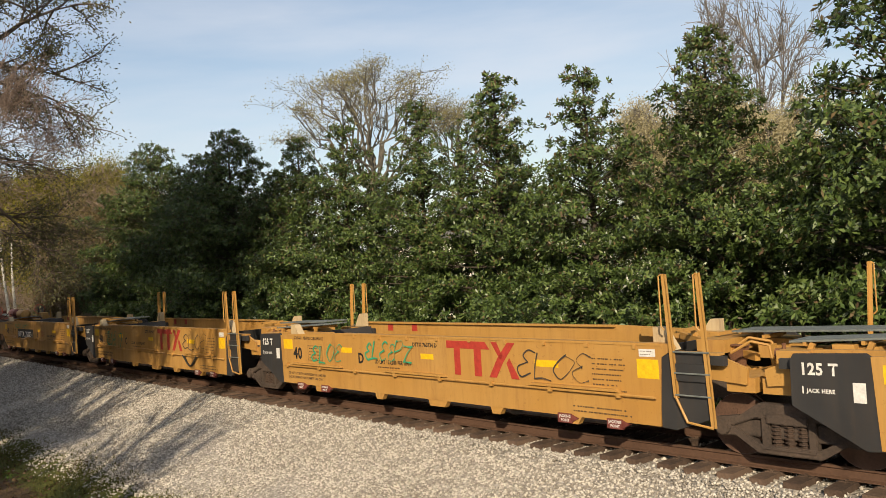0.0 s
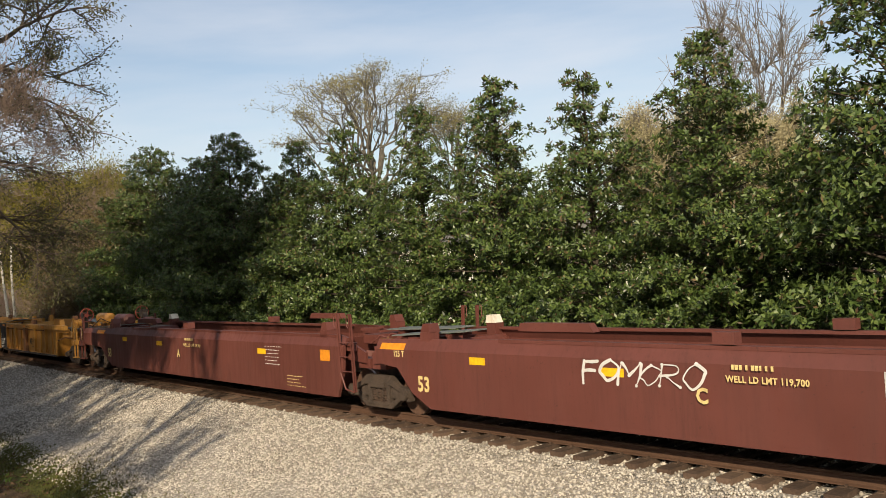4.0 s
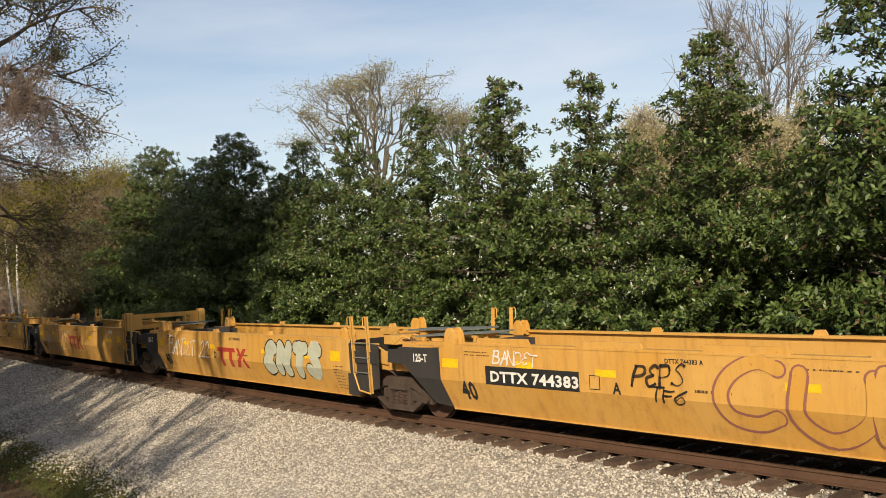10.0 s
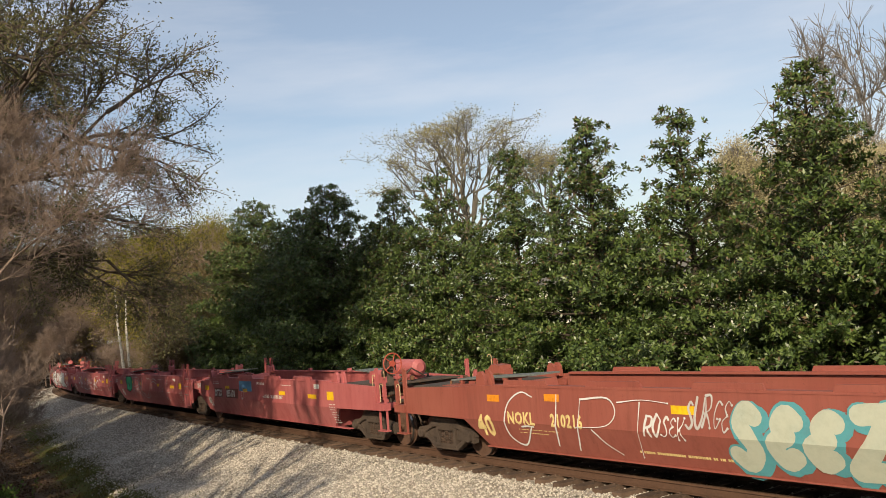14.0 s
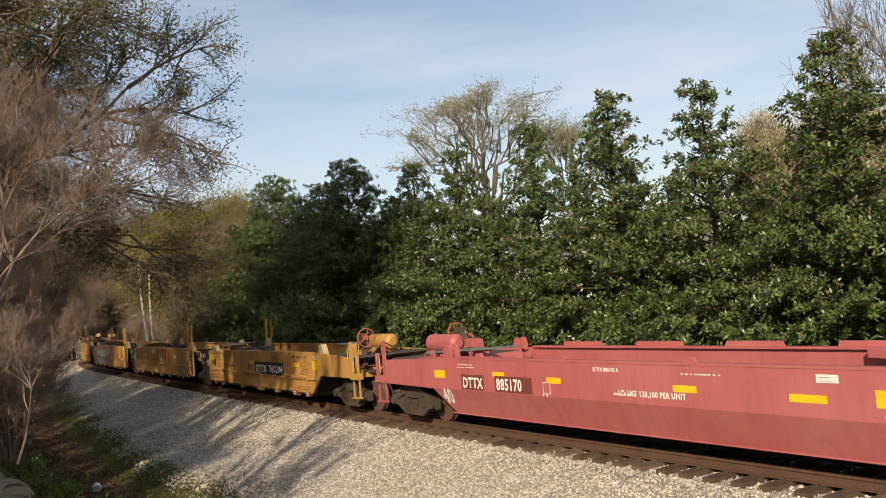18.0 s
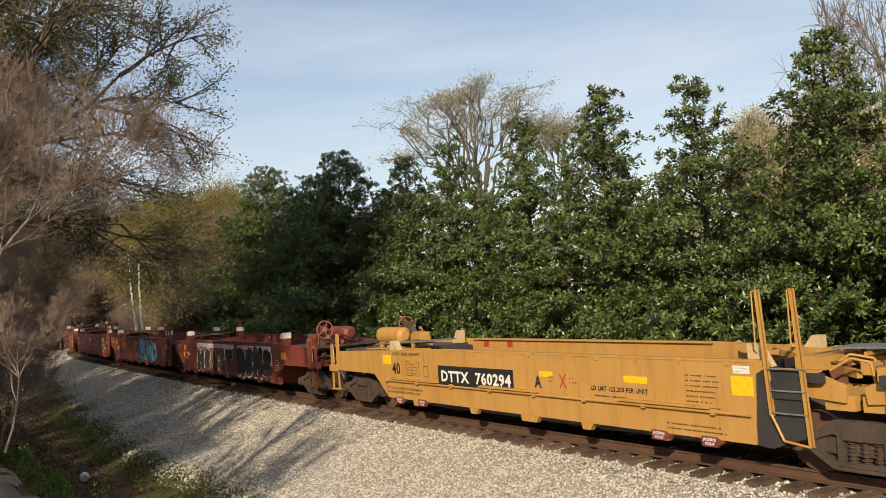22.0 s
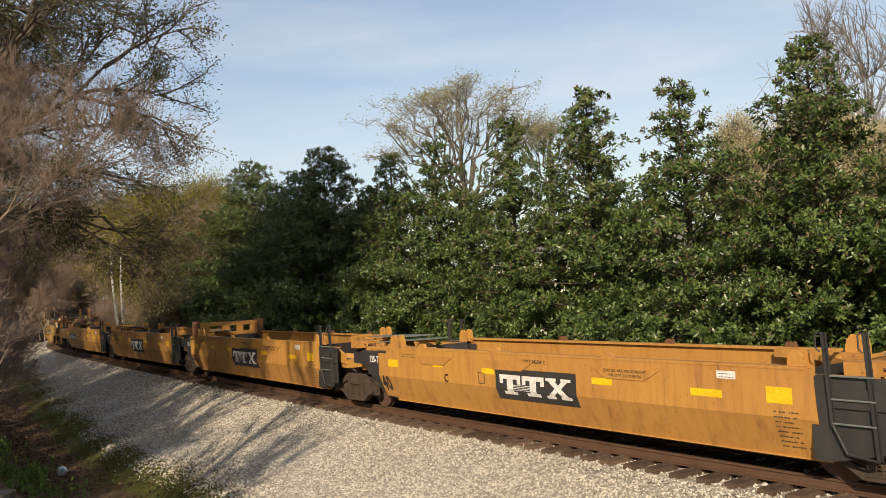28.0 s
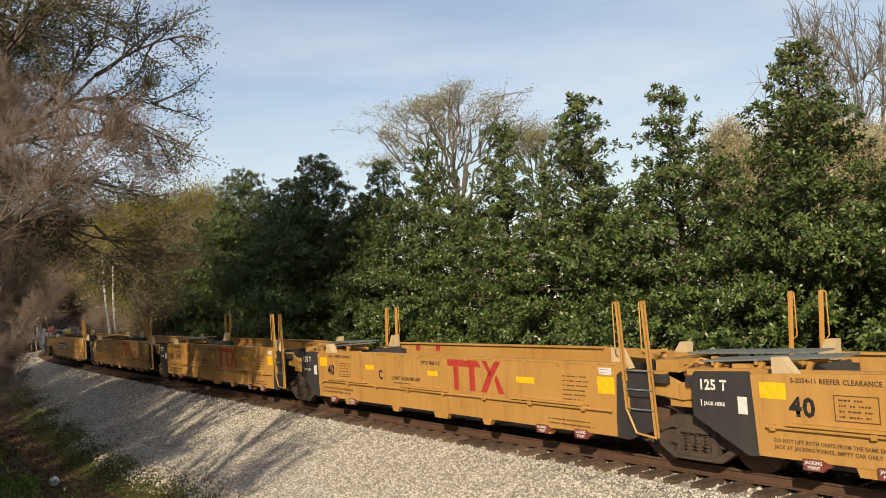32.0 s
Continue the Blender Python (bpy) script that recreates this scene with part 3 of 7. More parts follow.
class Unit:
    """One unit of a well car. x runs to the right seen from outside, y inwards, z up from the rails; x of decals is from the left truck."""

    def __init__(self, kind, L, lc, rc, paint, label, dark=None, brake=0, style=""):
        self.style = style
        self.kind, self.L, self.paint, self.dark = kind, L, paint, dark
        self.ob = thing("well_car_unit", label, "well car", "units of the freight train")
        for turn, a, b in ((0, lc, rc), (180, rc, lc)):
            w = slot_paint(part("side_wall", side_mesh(kind, L, a, b), None, self.ob), paint)
            w.matrix_basis = pose(0, 0, 0, 0, 0, turn)
            self.fittings(turn, a, b)
        self.inside(lc, rc)
        if lc == "_end":
            self.end_gear(180, brake == 1)
        if rc == "_end":
            self.end_gear(0, brake == 2)

    def add_part(self, name, key, make, material, turn=0, label=""):
        me = kept_mesh((name, self.kind, self.L) + key, lambda: make().mesh(name, RUST))
        ob = slot_paint(part(name, me, None, self.ob, label), material)
        if turn:
            ob.matrix_basis = pose(0, 0, 0, 0, 0, turn)
        return ob

    def inside(self, lc, rc):
        L = self.L

        inner = {"c": 1.12, "d": 1.36}.get(self.kind, 1.28)

        def floor():
            sh = Shape()
            sh.box(-L / 2 + 2.2, L / 2 - 2.2, -inner, inner, 0.31, 0.35)
            return sh

        def cross_beam(k):
            x = -L / 2 + 2.4 + (L - 4.8) * k / 4
            return lambda: Shape().box(x - 0.12, x + 0.12, -inner + 0.02, inner - 0.02, 0.29, 0.42)

        def bulkhead(e):
            def make():
                sh = Shape()
                sh.slab([(L / 2 - 2.15, 0.35), (L / 2 - 1.75, 1.60), (L / 2 - 1.80, 1.60), (L / 2 - 2.2, 0.35)], -inner, inner)
                sh.box(L / 2 - 1.9, L / 2 - 0.4, -1.36, -1.26, 1.40, 1.54)
                sh.box(L / 2 - 1.9, L / 2 - 0.4, 1.26, 1.36, 1.40, 1.54)
                return sh
            return make

        def sill(e):
            def make():
                sh = Shape()
                sh.box(L / 2 - 2.1, L / 2 + (0.25 if e == "_art" else 0.9), -0.36, 0.36, 0.74, 1.10)       # centre sill over the truck
                return sh
            return make

        def bolster(e):
            def make():
                sh = Shape()
                sh.box(L / 2 - 0.50, L / 2 + (-0.05 if e == "_art" else 0.5), -1.16, 1.16, 1.00, 1.22)
                sh.beam((L / 2 - 1.8, -1.1, 1.35), (L / 2 - 0.3, 0.6, 1.05), 0.10, 0.14)
                sh.beam((L / 2 - 1.8, 1.1, 1.35), (L / 2 - 0.3, -0.6, 1.05), 0.10, 0.14)
                # a gusset on each side, with lightening holes left between its webs
                for y in (-1.22, 1.16):
                    sh.slab([(L / 2 - 1.5, 1.24), (L / 2 - 0.15, 1.12), (L / 2 - 0.12, 1.36), (L / 2 - 0.6, 1.54), (L / 2 - 1.5, 1.56)], y, y + 0.06)
                    sh.box(L / 2 - 1.5, L / 2 - 0.5, y - 0.10, y + 0.06, 1.54, 1.575)
                return sh
            return make
        self.add_part("floor", (), floor, DARK_STEEL)
        for k in range(5):
            self.add_part("cross_beam", (k,), cross_beam(k), DARK_STEEL)
        self.add_part("end_frame", ("r", rc), bulkhead(rc), self.dark or self.paint)
        self.add_part("end_frame", ("l", lc), bulkhead(lc), self.dark or self.paint, 180)
        self.add_part("centre_sill", ("r", rc), sill(rc), DARK_STEEL)
        self.add_part("centre_sill", ("l", lc), sill(lc), DARK_STEEL, 180)
        self.add_part("bolster_frame", ("r", rc), bolster(rc), self.paint)
        self.add_part("bolster_frame", ("l", lc), bolster(lc), self.paint, 180)

        def deck():
            sh = Shape()
            sh.slab([(-L / 2 + 0.3, 1.70), (-L / 2 + 2.65, 1.82), (-L / 2 + 2.65, 1.85), (-L / 2 + 0.3, 1.73)], -0.78, -0.10)
            return sh

        def joint_deck():
            return Shape().slab([(-L / 2 - 1.3, 1.80), (-L / 2 + 1.1, 1.74), (-L / 2 + 1.1, 1.77), (-L / 2 - 1.3, 1.83)], -0.85, -0.12)

        def end_deck():
            return Shape().slab([(-L / 2 + 0.2, 1.69), (-L / 2 + 3.2, 1.82), (-L / 2 + 3.2, 1.855), (-L / 2 + 0.2, 1.725)], -0.80, -0.06)

        def bearer(x, y):
            return lambda: (Shape().beam((-L / 2 + x, y, 1.40), (-L / 2 + x + 0.15, y, 1.68 + 0.036 * x), 0.07, 0.07)
                            .box(-L / 2 + x, -L / 2 + x + 0.05, y, y + 0.72, 1.64 + 0.036 * x, 1.695 + 0.036 * x))

        def struts():
            sh = Shape()
            sh.beam((-L / 2 + 0.7, -0.9, 1.55), (-L / 2 + 3.6, -1.2, 1.62), 0.12, 0.16)
            sh.beam((-L / 2 + 0.5, 0.2, 1.40), (-L / 2 + 2.6, -1.0, 1.58), 0.09, 0.12)
            sh.box(-L / 2 + 1.0, -L / 2 + 1.5, -0.7, 0.3, 1.45, 1.66)
            sh.box(-L / 2 + 0.25, -L / 2 + 0.7, -1.1, -0.5, 1.40, 1.62)
            return sh
        def bracket(k):
            """Odd castings, valves and plates over the joint."""
            r = random.Random(k * 7 + 3)
            x, yy, zz = -L / 2 + r.uniform(-0.15, 1.7), r.uniform(-1.25, 0.9), r.uniform(1.34, 1.58)
            a, b, c = r.uniform(0.05, 0.2), r.uniform(0.04, 0.16), r.uniform(0.05, 0.16)

            def make():
                sh = Shape()
                if k % 4 == 0:
                    sh.tube((x, yy, zz), (x + a * 2.4, yy + 0.05, zz), 0.05 + b * 0.4, 10)
                    sh.tube((x + a, yy, zz), (x + a, yy, zz + 0.16), 0.03, 8)
                elif k % 4 == 1:
                    sh.slab([(x, zz - 0.2), (x + a, zz - 0.2), (x + a * 1.8, zz + c), (x - a * 0.4, zz + c)], yy, yy + 0.04)
                    sh.box(x - a * 0.4, x + a * 1.8, yy - 0.06, yy + 0.1, zz + c, zz + c + 0.025)
                elif k % 4 == 2:
                    sh.box(x, x + a * 1.6, yy, yy + b * 2, zz - c, zz + c)
                    sh.box(x + 0.02, x + a, yy - 0.05, yy, zz - c * 0.4, zz + c * 0.4)
                else:
                    sh.pipe([(x, yy, zz - 0.25), (x + 0.05, yy, zz + c), (x + 0.2 + a, yy + b, zz + c + 0.06), (x + 0.5 + a, yy + b * 2, zz - 0.05)], 0.022, 6)
                return sh
            return make
        for turn, e in ((0, lc), (180, rc)):
            self.add_part("walkway", (e, turn), end_deck if e == "_end" else joint_deck if turn else deck, GALV, turn, "grey galvanised walkway plate")
            self.add_part("end_bracing", (), struts, self.paint, turn)
            for k, x in enumerate((0.5, 1.3, 2.1)):
                self.add_part("walkway_bearer", (k,), bearer(x, -0.78), self.paint, turn)
            for k in range(9):
                self.add_part("bracket" if k % 4 else "valve", (k,), bracket(k + (0 if turn else 9)), DARK_STEEL if (k + (0 if turn else 9)) % 4 == 3 else (self.paint, self.paint, self.paint, RUST, DARK_STEEL)[k % 5], turn)

    def fittings(self, turn, lc, rc):
        L, kind, paint = self.L, self.kind, self.paint
        y = -HALF
        top = {"a": 2.78, "b": 2.42, "c": 2.20, "d": 2.25, "e": 2.28}[kind]
        if rc == "_art":
            xs = {"a": (-1.15, -0.55), "b": (-1.08, -0.60), "c": (-1.02, -0.41), "d": (-0.72, -0.2), "e": (-0.80, -0.30)}[kind]
            lad = RUST_PAINT if kind == "b" else self.dark if self.style == "raised" else paint

            def post(x, low):
                def make():
                    sh = Shape()
                    r = 0.012
                    if kind == "b":          # a slim bar
                        sh.box(L / 2 + x - 0.022, L / 2 + x + 0.022, y - 0.045, y - 0.02, low, top - 0.1)
                    else:                    # an angle bar that leans a little
                        for x0, x1, y0, y1 in ((-0.032, 0.032, -0.045, -0.032), (0.020, 0.032, -0.045, 0.015)):
                            lo, hi = L / 2 + x, L / 2 + x - 0.10 * (top - low) / 1.9
                            v = [(b + c, y + d, z) for b, z in ((lo, low), (hi, top)) for d in (y0, y1) for c in (x0, x1)]
                            sh.put(v, [(0, 2, 3, 1), (4, 5, 7, 6), (0, 1, 5, 4), (2, 6, 7, 3), (0, 4, 6, 2), (1, 3, 7, 5)])
                    a = L / 2 + x - (0.075 if kind == "b" else 0.165)
                    sh.pipe([(a + 0.05, y - 0.06, top - 0.005), (a, y - 0.06, top - 0.03), (a, y - 0.06, 1.98), (a + 0.05, y - 0.05, 1.93)], r)
                    return sh
                return make
            for k, x in enumerate(xs):
                self.add_part("post", (k, rc), post(x, 0.9 if k == 0 else 0.5), lad, turn)

            for k, z in enumerate((0.95, 1.28, 1.60)):
                self.add_part("rung", (rc, k), lambda: Shape().tube((L / 2 + xs[0], y - 0.04, z), (L / 2 + xs[1], y - 0.04, z), 0.014, 6), GALV if kind in "ace" else lad, turn)

            def stirrup():
                sh = Shape()
                sh.pipe([(L / 2 + xs[0], y - 0.04, 0.92), (L / 2 + xs[0] + 0.18, y - 0.04, 0.55), (L / 2 + xs[1], y - 0.04, 0.50)], 0.02)
                return sh
            self.add_part("stirrup", (rc,), stirrup, lad, turn)
            if kind in "ace":
                def black_end():
                    sh = Shape()
                    x0, x1 = {"a": (-1.46, -0.60), "c": (-1.36, -0.20), "e": (-1.15, -0.55)}[kind]
                    sh.slab([(L / 2 + x0, 0.42), (L / 2 + x0 + 0.25, 0.40), (L / 2 + x1, 0.62), (L / 2 + x1, 1.58), (L / 2 + x0 + 0.1, 1.60), (L / 2 + x0, 1.5)], y + 0.02, y + 0.07)
                    sh.box(L / 2 + x0 + 0.3, L / 2 + x1, y - 0.02, y + 0.02, 1.16, 1.42)
                    return sh
                self.add_part("end_panel", ("r", rc), black_end, self.dark or paint, turn)
            if kind == "b":
                def bend():
                    sh = Shape()
                    sh.box(L / 2 - 3.2, L / 2 - 1.5, y + 0.088, y + 0.098, 0.43, 1.53)
                    sh.box(L / 2 - 2.4, L / 2 - 2.34, y + 0.07, y + 0.098, 0.43, 1.53)
                    return sh
                self.add_part("black_panel", ("r",), bend, BLACK, turn)

                def corner():
                    sh = Shape()
                    sh.slab([(L / 2 - 1.48, 0.38), (L / 2 - 1.1, 0.36), (L / 2 - 1.02, 0.7), (L / 2 - 1.25, 1.54), (L / 2 - 1.52, 1.54)], y, y + 0.12)
                    sh.box(L / 2 - 1.2, L / 2 - 0.25, y + 0.05, y + 0.4, 1.2, 1.56)
                    return sh
                self.add_part("corner_post", ("r",), corner, paint, turn)
        # the left end with its panel over the truck
        if lc == "_art" and kind in "ac":
            def panel():
                sh = Shape()
                if kind == "a":
                    o = [(0.60, 0.93), (1.55, 0.40), (1.74, 0.42), (1.68, 1.60), (1.60, 1.66), (0.66, 1.63), (0.61, 1.55)]
                else:
                    o = [(0.18, 1.22), (0.7, 1.2), (1.05, 0.95), (1.45, 0.42), (2.0, 0.37), (1.9, 0.9), (1.87, 1.58), (0.2, 1.50)]
                o = [(x - L / 2, z) for x, z in o]
                if kind == "a":
                    sh.slab(o, y + 0.005, y + 0.06)
                else:                        # folded inwards below the knee, like the side
                    for above in (True, False):
                        sh.slab(clip(o, 0.95, above), y + 0.005, y + 0.06, lambda z: skin(kind, z))
                return sh
            self.add_part("end_panel", ("l", lc), panel, self.dark or paint, turn)
        if kind == "b":
            def chord():
                sh = Shape()
                x0, x1 = (-L / 2 + (0.75 if lc == "_art" else -0.3)), L / 2 - (0.9 if rc == "_art" else 0.3)
                sh.box(x0, x1, y - 0.01, y + 0.16, 1.53, 1.72)
                return sh
            self.add_part("top_chord", (lc, rc), chord, paint, turn)

            if lc == "_art":
                self.add_part("chord_band", ("l",), lambda: Shape().box(-L / 2 + 1.78, -L / 2 + 3.62, y - 0.014, y + 0.0, 1.532, 1.722), BLACK, turn)
            if rc == "_art":
                self.add_part("chord_band", ("r",), lambda: Shape().box(L / 2 - 3.25, L / 2 - 1.5, y - 0.014, y + 0.0, 1.532, 1.722), BLACK, turn)

            def arch():
                sh = Shape()
                o = [(1.72, 0.40), (1.97, 0.40), (1.97, 1.53), (0.72, 1.53), (0.72, 1.20), (1.15, 1.12), (1.42, 0.90)]
                sh.slab([(x - L / 2, z) for x, z in o], y + 0.04, y + 0.12)
                sh.box(-L / 2 + 1.74, -L / 2 + 1.80, y, y + 0.1, 0.42, 1.53)
                return sh
            self.add_part("truck_arch", (lc,), arch, paint, turn)
            if lc == "_art":
                def bl():
                    sh = Shape()
                    sh.box(-L / 2 + 1.99, -L / 2 + 3.58, y + 0.088, y + 0.098, 0.43, 1.53)
                    sh.box(-L / 2 + 2.75, -L / 2 + 2.81, y + 0.07, y + 0.098, 0.43, 1.53)
                    return sh
                self.add_part("black_panel", ("l",), bl, BLACK, turn)
            ribs = [3.62 + k * (L - 3.62 - 3.3) / 8 for k in range(9)] + ([2.75, 1.86] if lc == "_end" else []) + ([L - 2.4] if rc == "_end" else [])
            for k, x in enumerate(ribs):
                if k == 5:            # the wide panel that carries the number
                    continue
                wide = k % 2 == 0 and k < 9 or k == 10
                middle = k == 4

                def rib(x=x, wide=wide, middle=middle):
                    sh = Shape()
                    if middle:
                        sh.slab([(x - 0.10 - L / 2, 0.44), (x + 0.32 - L / 2, 0.44), (x + 0.26 - L / 2, 1.53), (x - 0.14 - L / 2, 1.53)], y - 0.01, y + 0.1)
                    elif wide:
                        sh.slab([(x - 0.02 - L / 2, 0.50), (x + 0.10 - L / 2, 0.50), (x + 0.06 - L / 2, 1.53), (x - 0.07 - L / 2, 1.53)], y, y + 0.1)
                        sh.box(x - 0.1 - L / 2, x + 0.22 - L / 2, y + 0.07, y + 0.1, 0.46, 0.62)
                    else:
                        sh.slab([(x - 0.055 - L / 2, 0.46), (x + 0.055 - L / 2, 0.46), (x + 0.05 - L / 2, 1.44), (x - 0.05 - L / 2, 1.44)], y + 0.045, y + 0.1)
                    return sh
                self.add_part("rib", (k, round(x, 2)), rib, RUST_PAINT if middle else paint, turn)

            def pipe():
                sh = Shape()
                sh.tube((-L / 2 + 3.7, y + 0.05, 1.46), (L / 2 - 3.3, y + 0.05, 1.46), 0.022, 6)
                return sh
            self.add_part("air_pipe", (), pipe, RUST, turn)
        if kind in "ae":
            def pipes():
                sh = Shape()
                zp = 0.875 if kind == "a" else 0.54
                sh.tube((-L / 2 + 1.9, y - 0.05, zp), (L / 2 - 1.5, y - 0.05, zp), 0.022, 6)
                for k in range(8):
                    x = -L / 2 + 2.0 + (L - 4.2) * k / 7
                    sh.box(x - 0.04, x + 0.04, y - 0.08, y, zp - 0.045, zp + 0.045)
                return sh
            self.add_part("air_pipe", (), pipes, paint, turn)

            for k, (a, b) in enumerate(((2.2, 4.4), (6.0, 8.0), (10.2, 12.2)) if kind == "a" else ()):
                self.add_part("pipe_guard", (k,), lambda: Shape().slab([(a - L / 2, 0.92), (b - L / 2, 0.92), (b - 0.12 - L / 2, 0.96), (a + 0.1 - L / 2, 0.96)], y - 0.10, y), paint, turn)
            for k, (x, w) in enumerate(((3.2, 0.35), (5.6, 0.3), (7.4, 0.55), (9.2, 0.3), (11.0, 0.35))):
                self.add_part("sill_tab", (k,), lambda: Shape().slab([(x - L / 2, 0.30), (x + w - 0.1 - L / 2, 0.30), (x + w - L / 2, 0.44), (x - 0.05 - L / 2, 0.44)], y + 0.01, y + 0.12), paint, turn)
            if kind == "e":
                for k, (x, w) in enumerate(((1.9, 0.9), (L - 2.4, 0.9))):
                    self.add_part("sill_bracket", (k,), lambda: Shape().slab([(x - L / 2, 0.36), (x + w - L / 2, 0.36), (x + w - L / 2, 0.58), (x - L / 2, 0.62)], y - 0.05, y + 0.02), paint, turn)
            if kind == "a":
                for k, x in enumerate((2.55, 3.6, L - 3.4, L - 2.35)):
                    def plaque(x=x):
                        sh = Shape()
                        sh.box(x - 0.14 - L / 2, x + 0.16 - L / 2, y - 0.03, y + 0.05, 0.31, 0.47)
                        sh.slab([(x + 0.16 - L / 2, 0.33), (x + 0.30 - L / 2, 0.40), (x + 0.16 - L / 2, 0.46)], y - 0.02, y + 0.04)
                        return sh
                    self.add_part("jacking_pad", (k,), plaque, PLAQUE, turn, "dark maroon jacking pad")
        if kind == "c":
            if rc == "_end" and self.style != "raised":
                for k, x in enumerate((2.95, 5.35, 7.75, 10.15)):
                    def flap(x=x):
                        sh = Shape()
                        sh.slab([(x - L / 2, 1.69), (x + 1.35 - L / 2, 1.69), (x + 1.30 - L / 2, 1.80), (x + 0.05 - L / 2, 1.80)], y + 0.005, y + 0.05)
                        sh.box(x + 0.1 - L / 2, x + 0.16 - L / 2, y + 0.0, y + 0.09, 1.66, 1.72)
                        sh.box(x + 1.15 - L / 2, x + 1.21 - L / 2, y + 0.0, y + 0.09, 1.66, 1.72)
                        return sh
                    self.add_part("hinged_flap", (k,), flap, paint, turn)
            else:
                for k, x in enumerate((3.4, 6.15, 9.35)):
                    def pad(x=x):
                        return Shape().slab([(x - 0.10 - L / 2, 1.69), (x + 0.14 - L / 2, 1.69), (x + 0.09 - L / 2, 1.79), (x - 0.05 - L / 2, 1.79)], y + 0.02, y + 0.12)
                    self.add_part("stop_pad", (k,), pad, RUST if self.style == "raised" and turn else paint, turn)

            for k, (x, zt, w) in enumerate(((2.1, 1.97, 0.30), (L - 1.6, 1.93, 0.27))):
                def horn():
                    sh = Shape()
                    o = [(x - w / 2, 1.60), (x + w / 2, 1.60), (x + w / 2, zt - 0.20), (x + w * 0.38, zt - 0.08), (x + w * 0.12, zt), (x - w * 0.22, zt - 0.01), (x - w * 0.44, zt - 0.10), (x - w / 2, zt - 0.24)]
                    sh.slab([(a - L / 2, b) for a, b in o], y + 0.08, y + 0.16)
                    sh.slab([(a - L / 2, b) for a, b in o], y + 0.30, y + 0.36)
                    sh.slab([(a - L / 2, b) for a, b in ((x - w * 0.3, 1.62), (x + w * 0.3, 1.62), (x + w * 0.22, zt - 0.06), (x - w * 0.3, zt - 0.08))], y + 0.16, y + 0.30)
                    return sh
                self.add_part("container_guide", (k,), horn, paint, turn)
        if kind in "ab":
            for k, (x, z0, z1, y0) in enumerate(((2.05, 1.60, 1.87, 0.05), (L - 1.5, 1.60, 1.95, 0.05))):
                def guide():
                    sh = Shape()
                    sh.slab([(x - 0.12 - L / 2, z0), (x + 0.26 - L / 2, z0), (x + 0.05 - L / 2, z1), (x - 0.12 - L / 2, z1)], y + y0 + 0.1, y + y0 + 0.28)
                    return sh
                self.add_part("container_guide", (k,), guide, GUIDE_CREAM if kind == "a" else paint, turn)
            if kind == "b":
                def blocks():
                    sh = Shape()
                    sh.slab([(7.9 - L / 2, 1.72), (8.4 - L / 2, 1.72), (8.35 - L / 2, 1.90), (7.95 - L / 2, 1.90)], y + 0.16, y + 0.30)
                    sh.box(5.4 - L / 2, 5.9 - L / 2, y + 0.17, y + 0.26, 1.60, 1.78)
                    return sh
                self.add_part("stop_block", (), blocks, RUST, turn)
        if kind in "de":
            for k, x in enumerate((2.12, L - 1.6)):
                def cone(x=x):
                    sh = Shape()
                    o = [(x - 0.15 - L / 2, 1.86), (x + 0.15 - L / 2, 1.86), (x + 0.10 - L / 2, 2.04), (x - 0.06 - L / 2, 2.04)]
                    sh.slab(o, y + 0.12, y + 0.40)
                    return sh
                self.add_part("guide_cap", (k,), cone, GUIDE_WHITE if kind == "e" or (k == 1 and turn) else paint, turn, "chipped container guide")

            def stand():
                sh = Shape()
                for x in (2.12, L - 1.6):
                    sh.box(x - 0.14 - L / 2, x + 0.14 - L / 2, y + 0.10, y + 0.38, 1.5, 1.86)
                return sh
            self.add_part("guide_stand", (), stand, paint, turn)
        if kind == "d":
            def top_box():
                sh = Shape()
                sh.slab([(4.7 - L / 2, 1.92), (6.4 - L / 2, 1.92), (6.3 - L / 2, 2.07), (4.75 - L / 2, 2.07)], y + 0.12, y + 0.3)
                sh.box(8.6 - L / 2, 8.95 - L / 2, y + 0.08, y + 0.3, 1.78, 1.96)
                return sh
            self.add_part("top_stop", (), top_box, paint, turn)

    def end_gear(self, turn, brake):
        """Coupler, steps, handrails, tank and brake gear beyond the last truck, built at the right end."""
        L, paint = self.L, self.paint

        def coupler():
            sh = Shape()
            sh.box(L / 2 + 0.4, L / 2 + 1.55, -0.11, 0.11, 0.76, 0.98)
            sh.slab([(L / 2 + 1.5, 0.72), (L / 2 + 1.84, 0.74), (L / 2 + 1.84, 1.02), (L / 2 + 1.5, 1.02)], -0.16, 0.16)
            sh.pipe([(L / 2 + 1.0, -0.35, 0.75), (L / 2 + 1.25, -0.36, 0.45), (L / 2 + 1.6, -0.3, 0.36), (L / 2 + 1.85, -0.25, 0.5)], 0.025)
            return sh

        def steps():
            sh = Shape()
            for y in (-1.42, 1.42):
                sh.box(L / 2 + 0.85, L / 2 + 1.30, y - 0.10, y + 0.10, 0.98, 1.16)
                for x in (0.90, 1.26):
                    sh.beam((L / 2 + x, y, 1.0), (L / 2 + x, y, 0.48), 0.03, 0.05)
                sh.box(L / 2 + 0.88, L / 2 + 1.28, y - 0.08, y + 0.08, 0.45, 0.48)
            sh.box(L / 2 + 0.8, L / 2 + 0.95, -1.42, 1.42, 1.0, 1.14)
            return sh

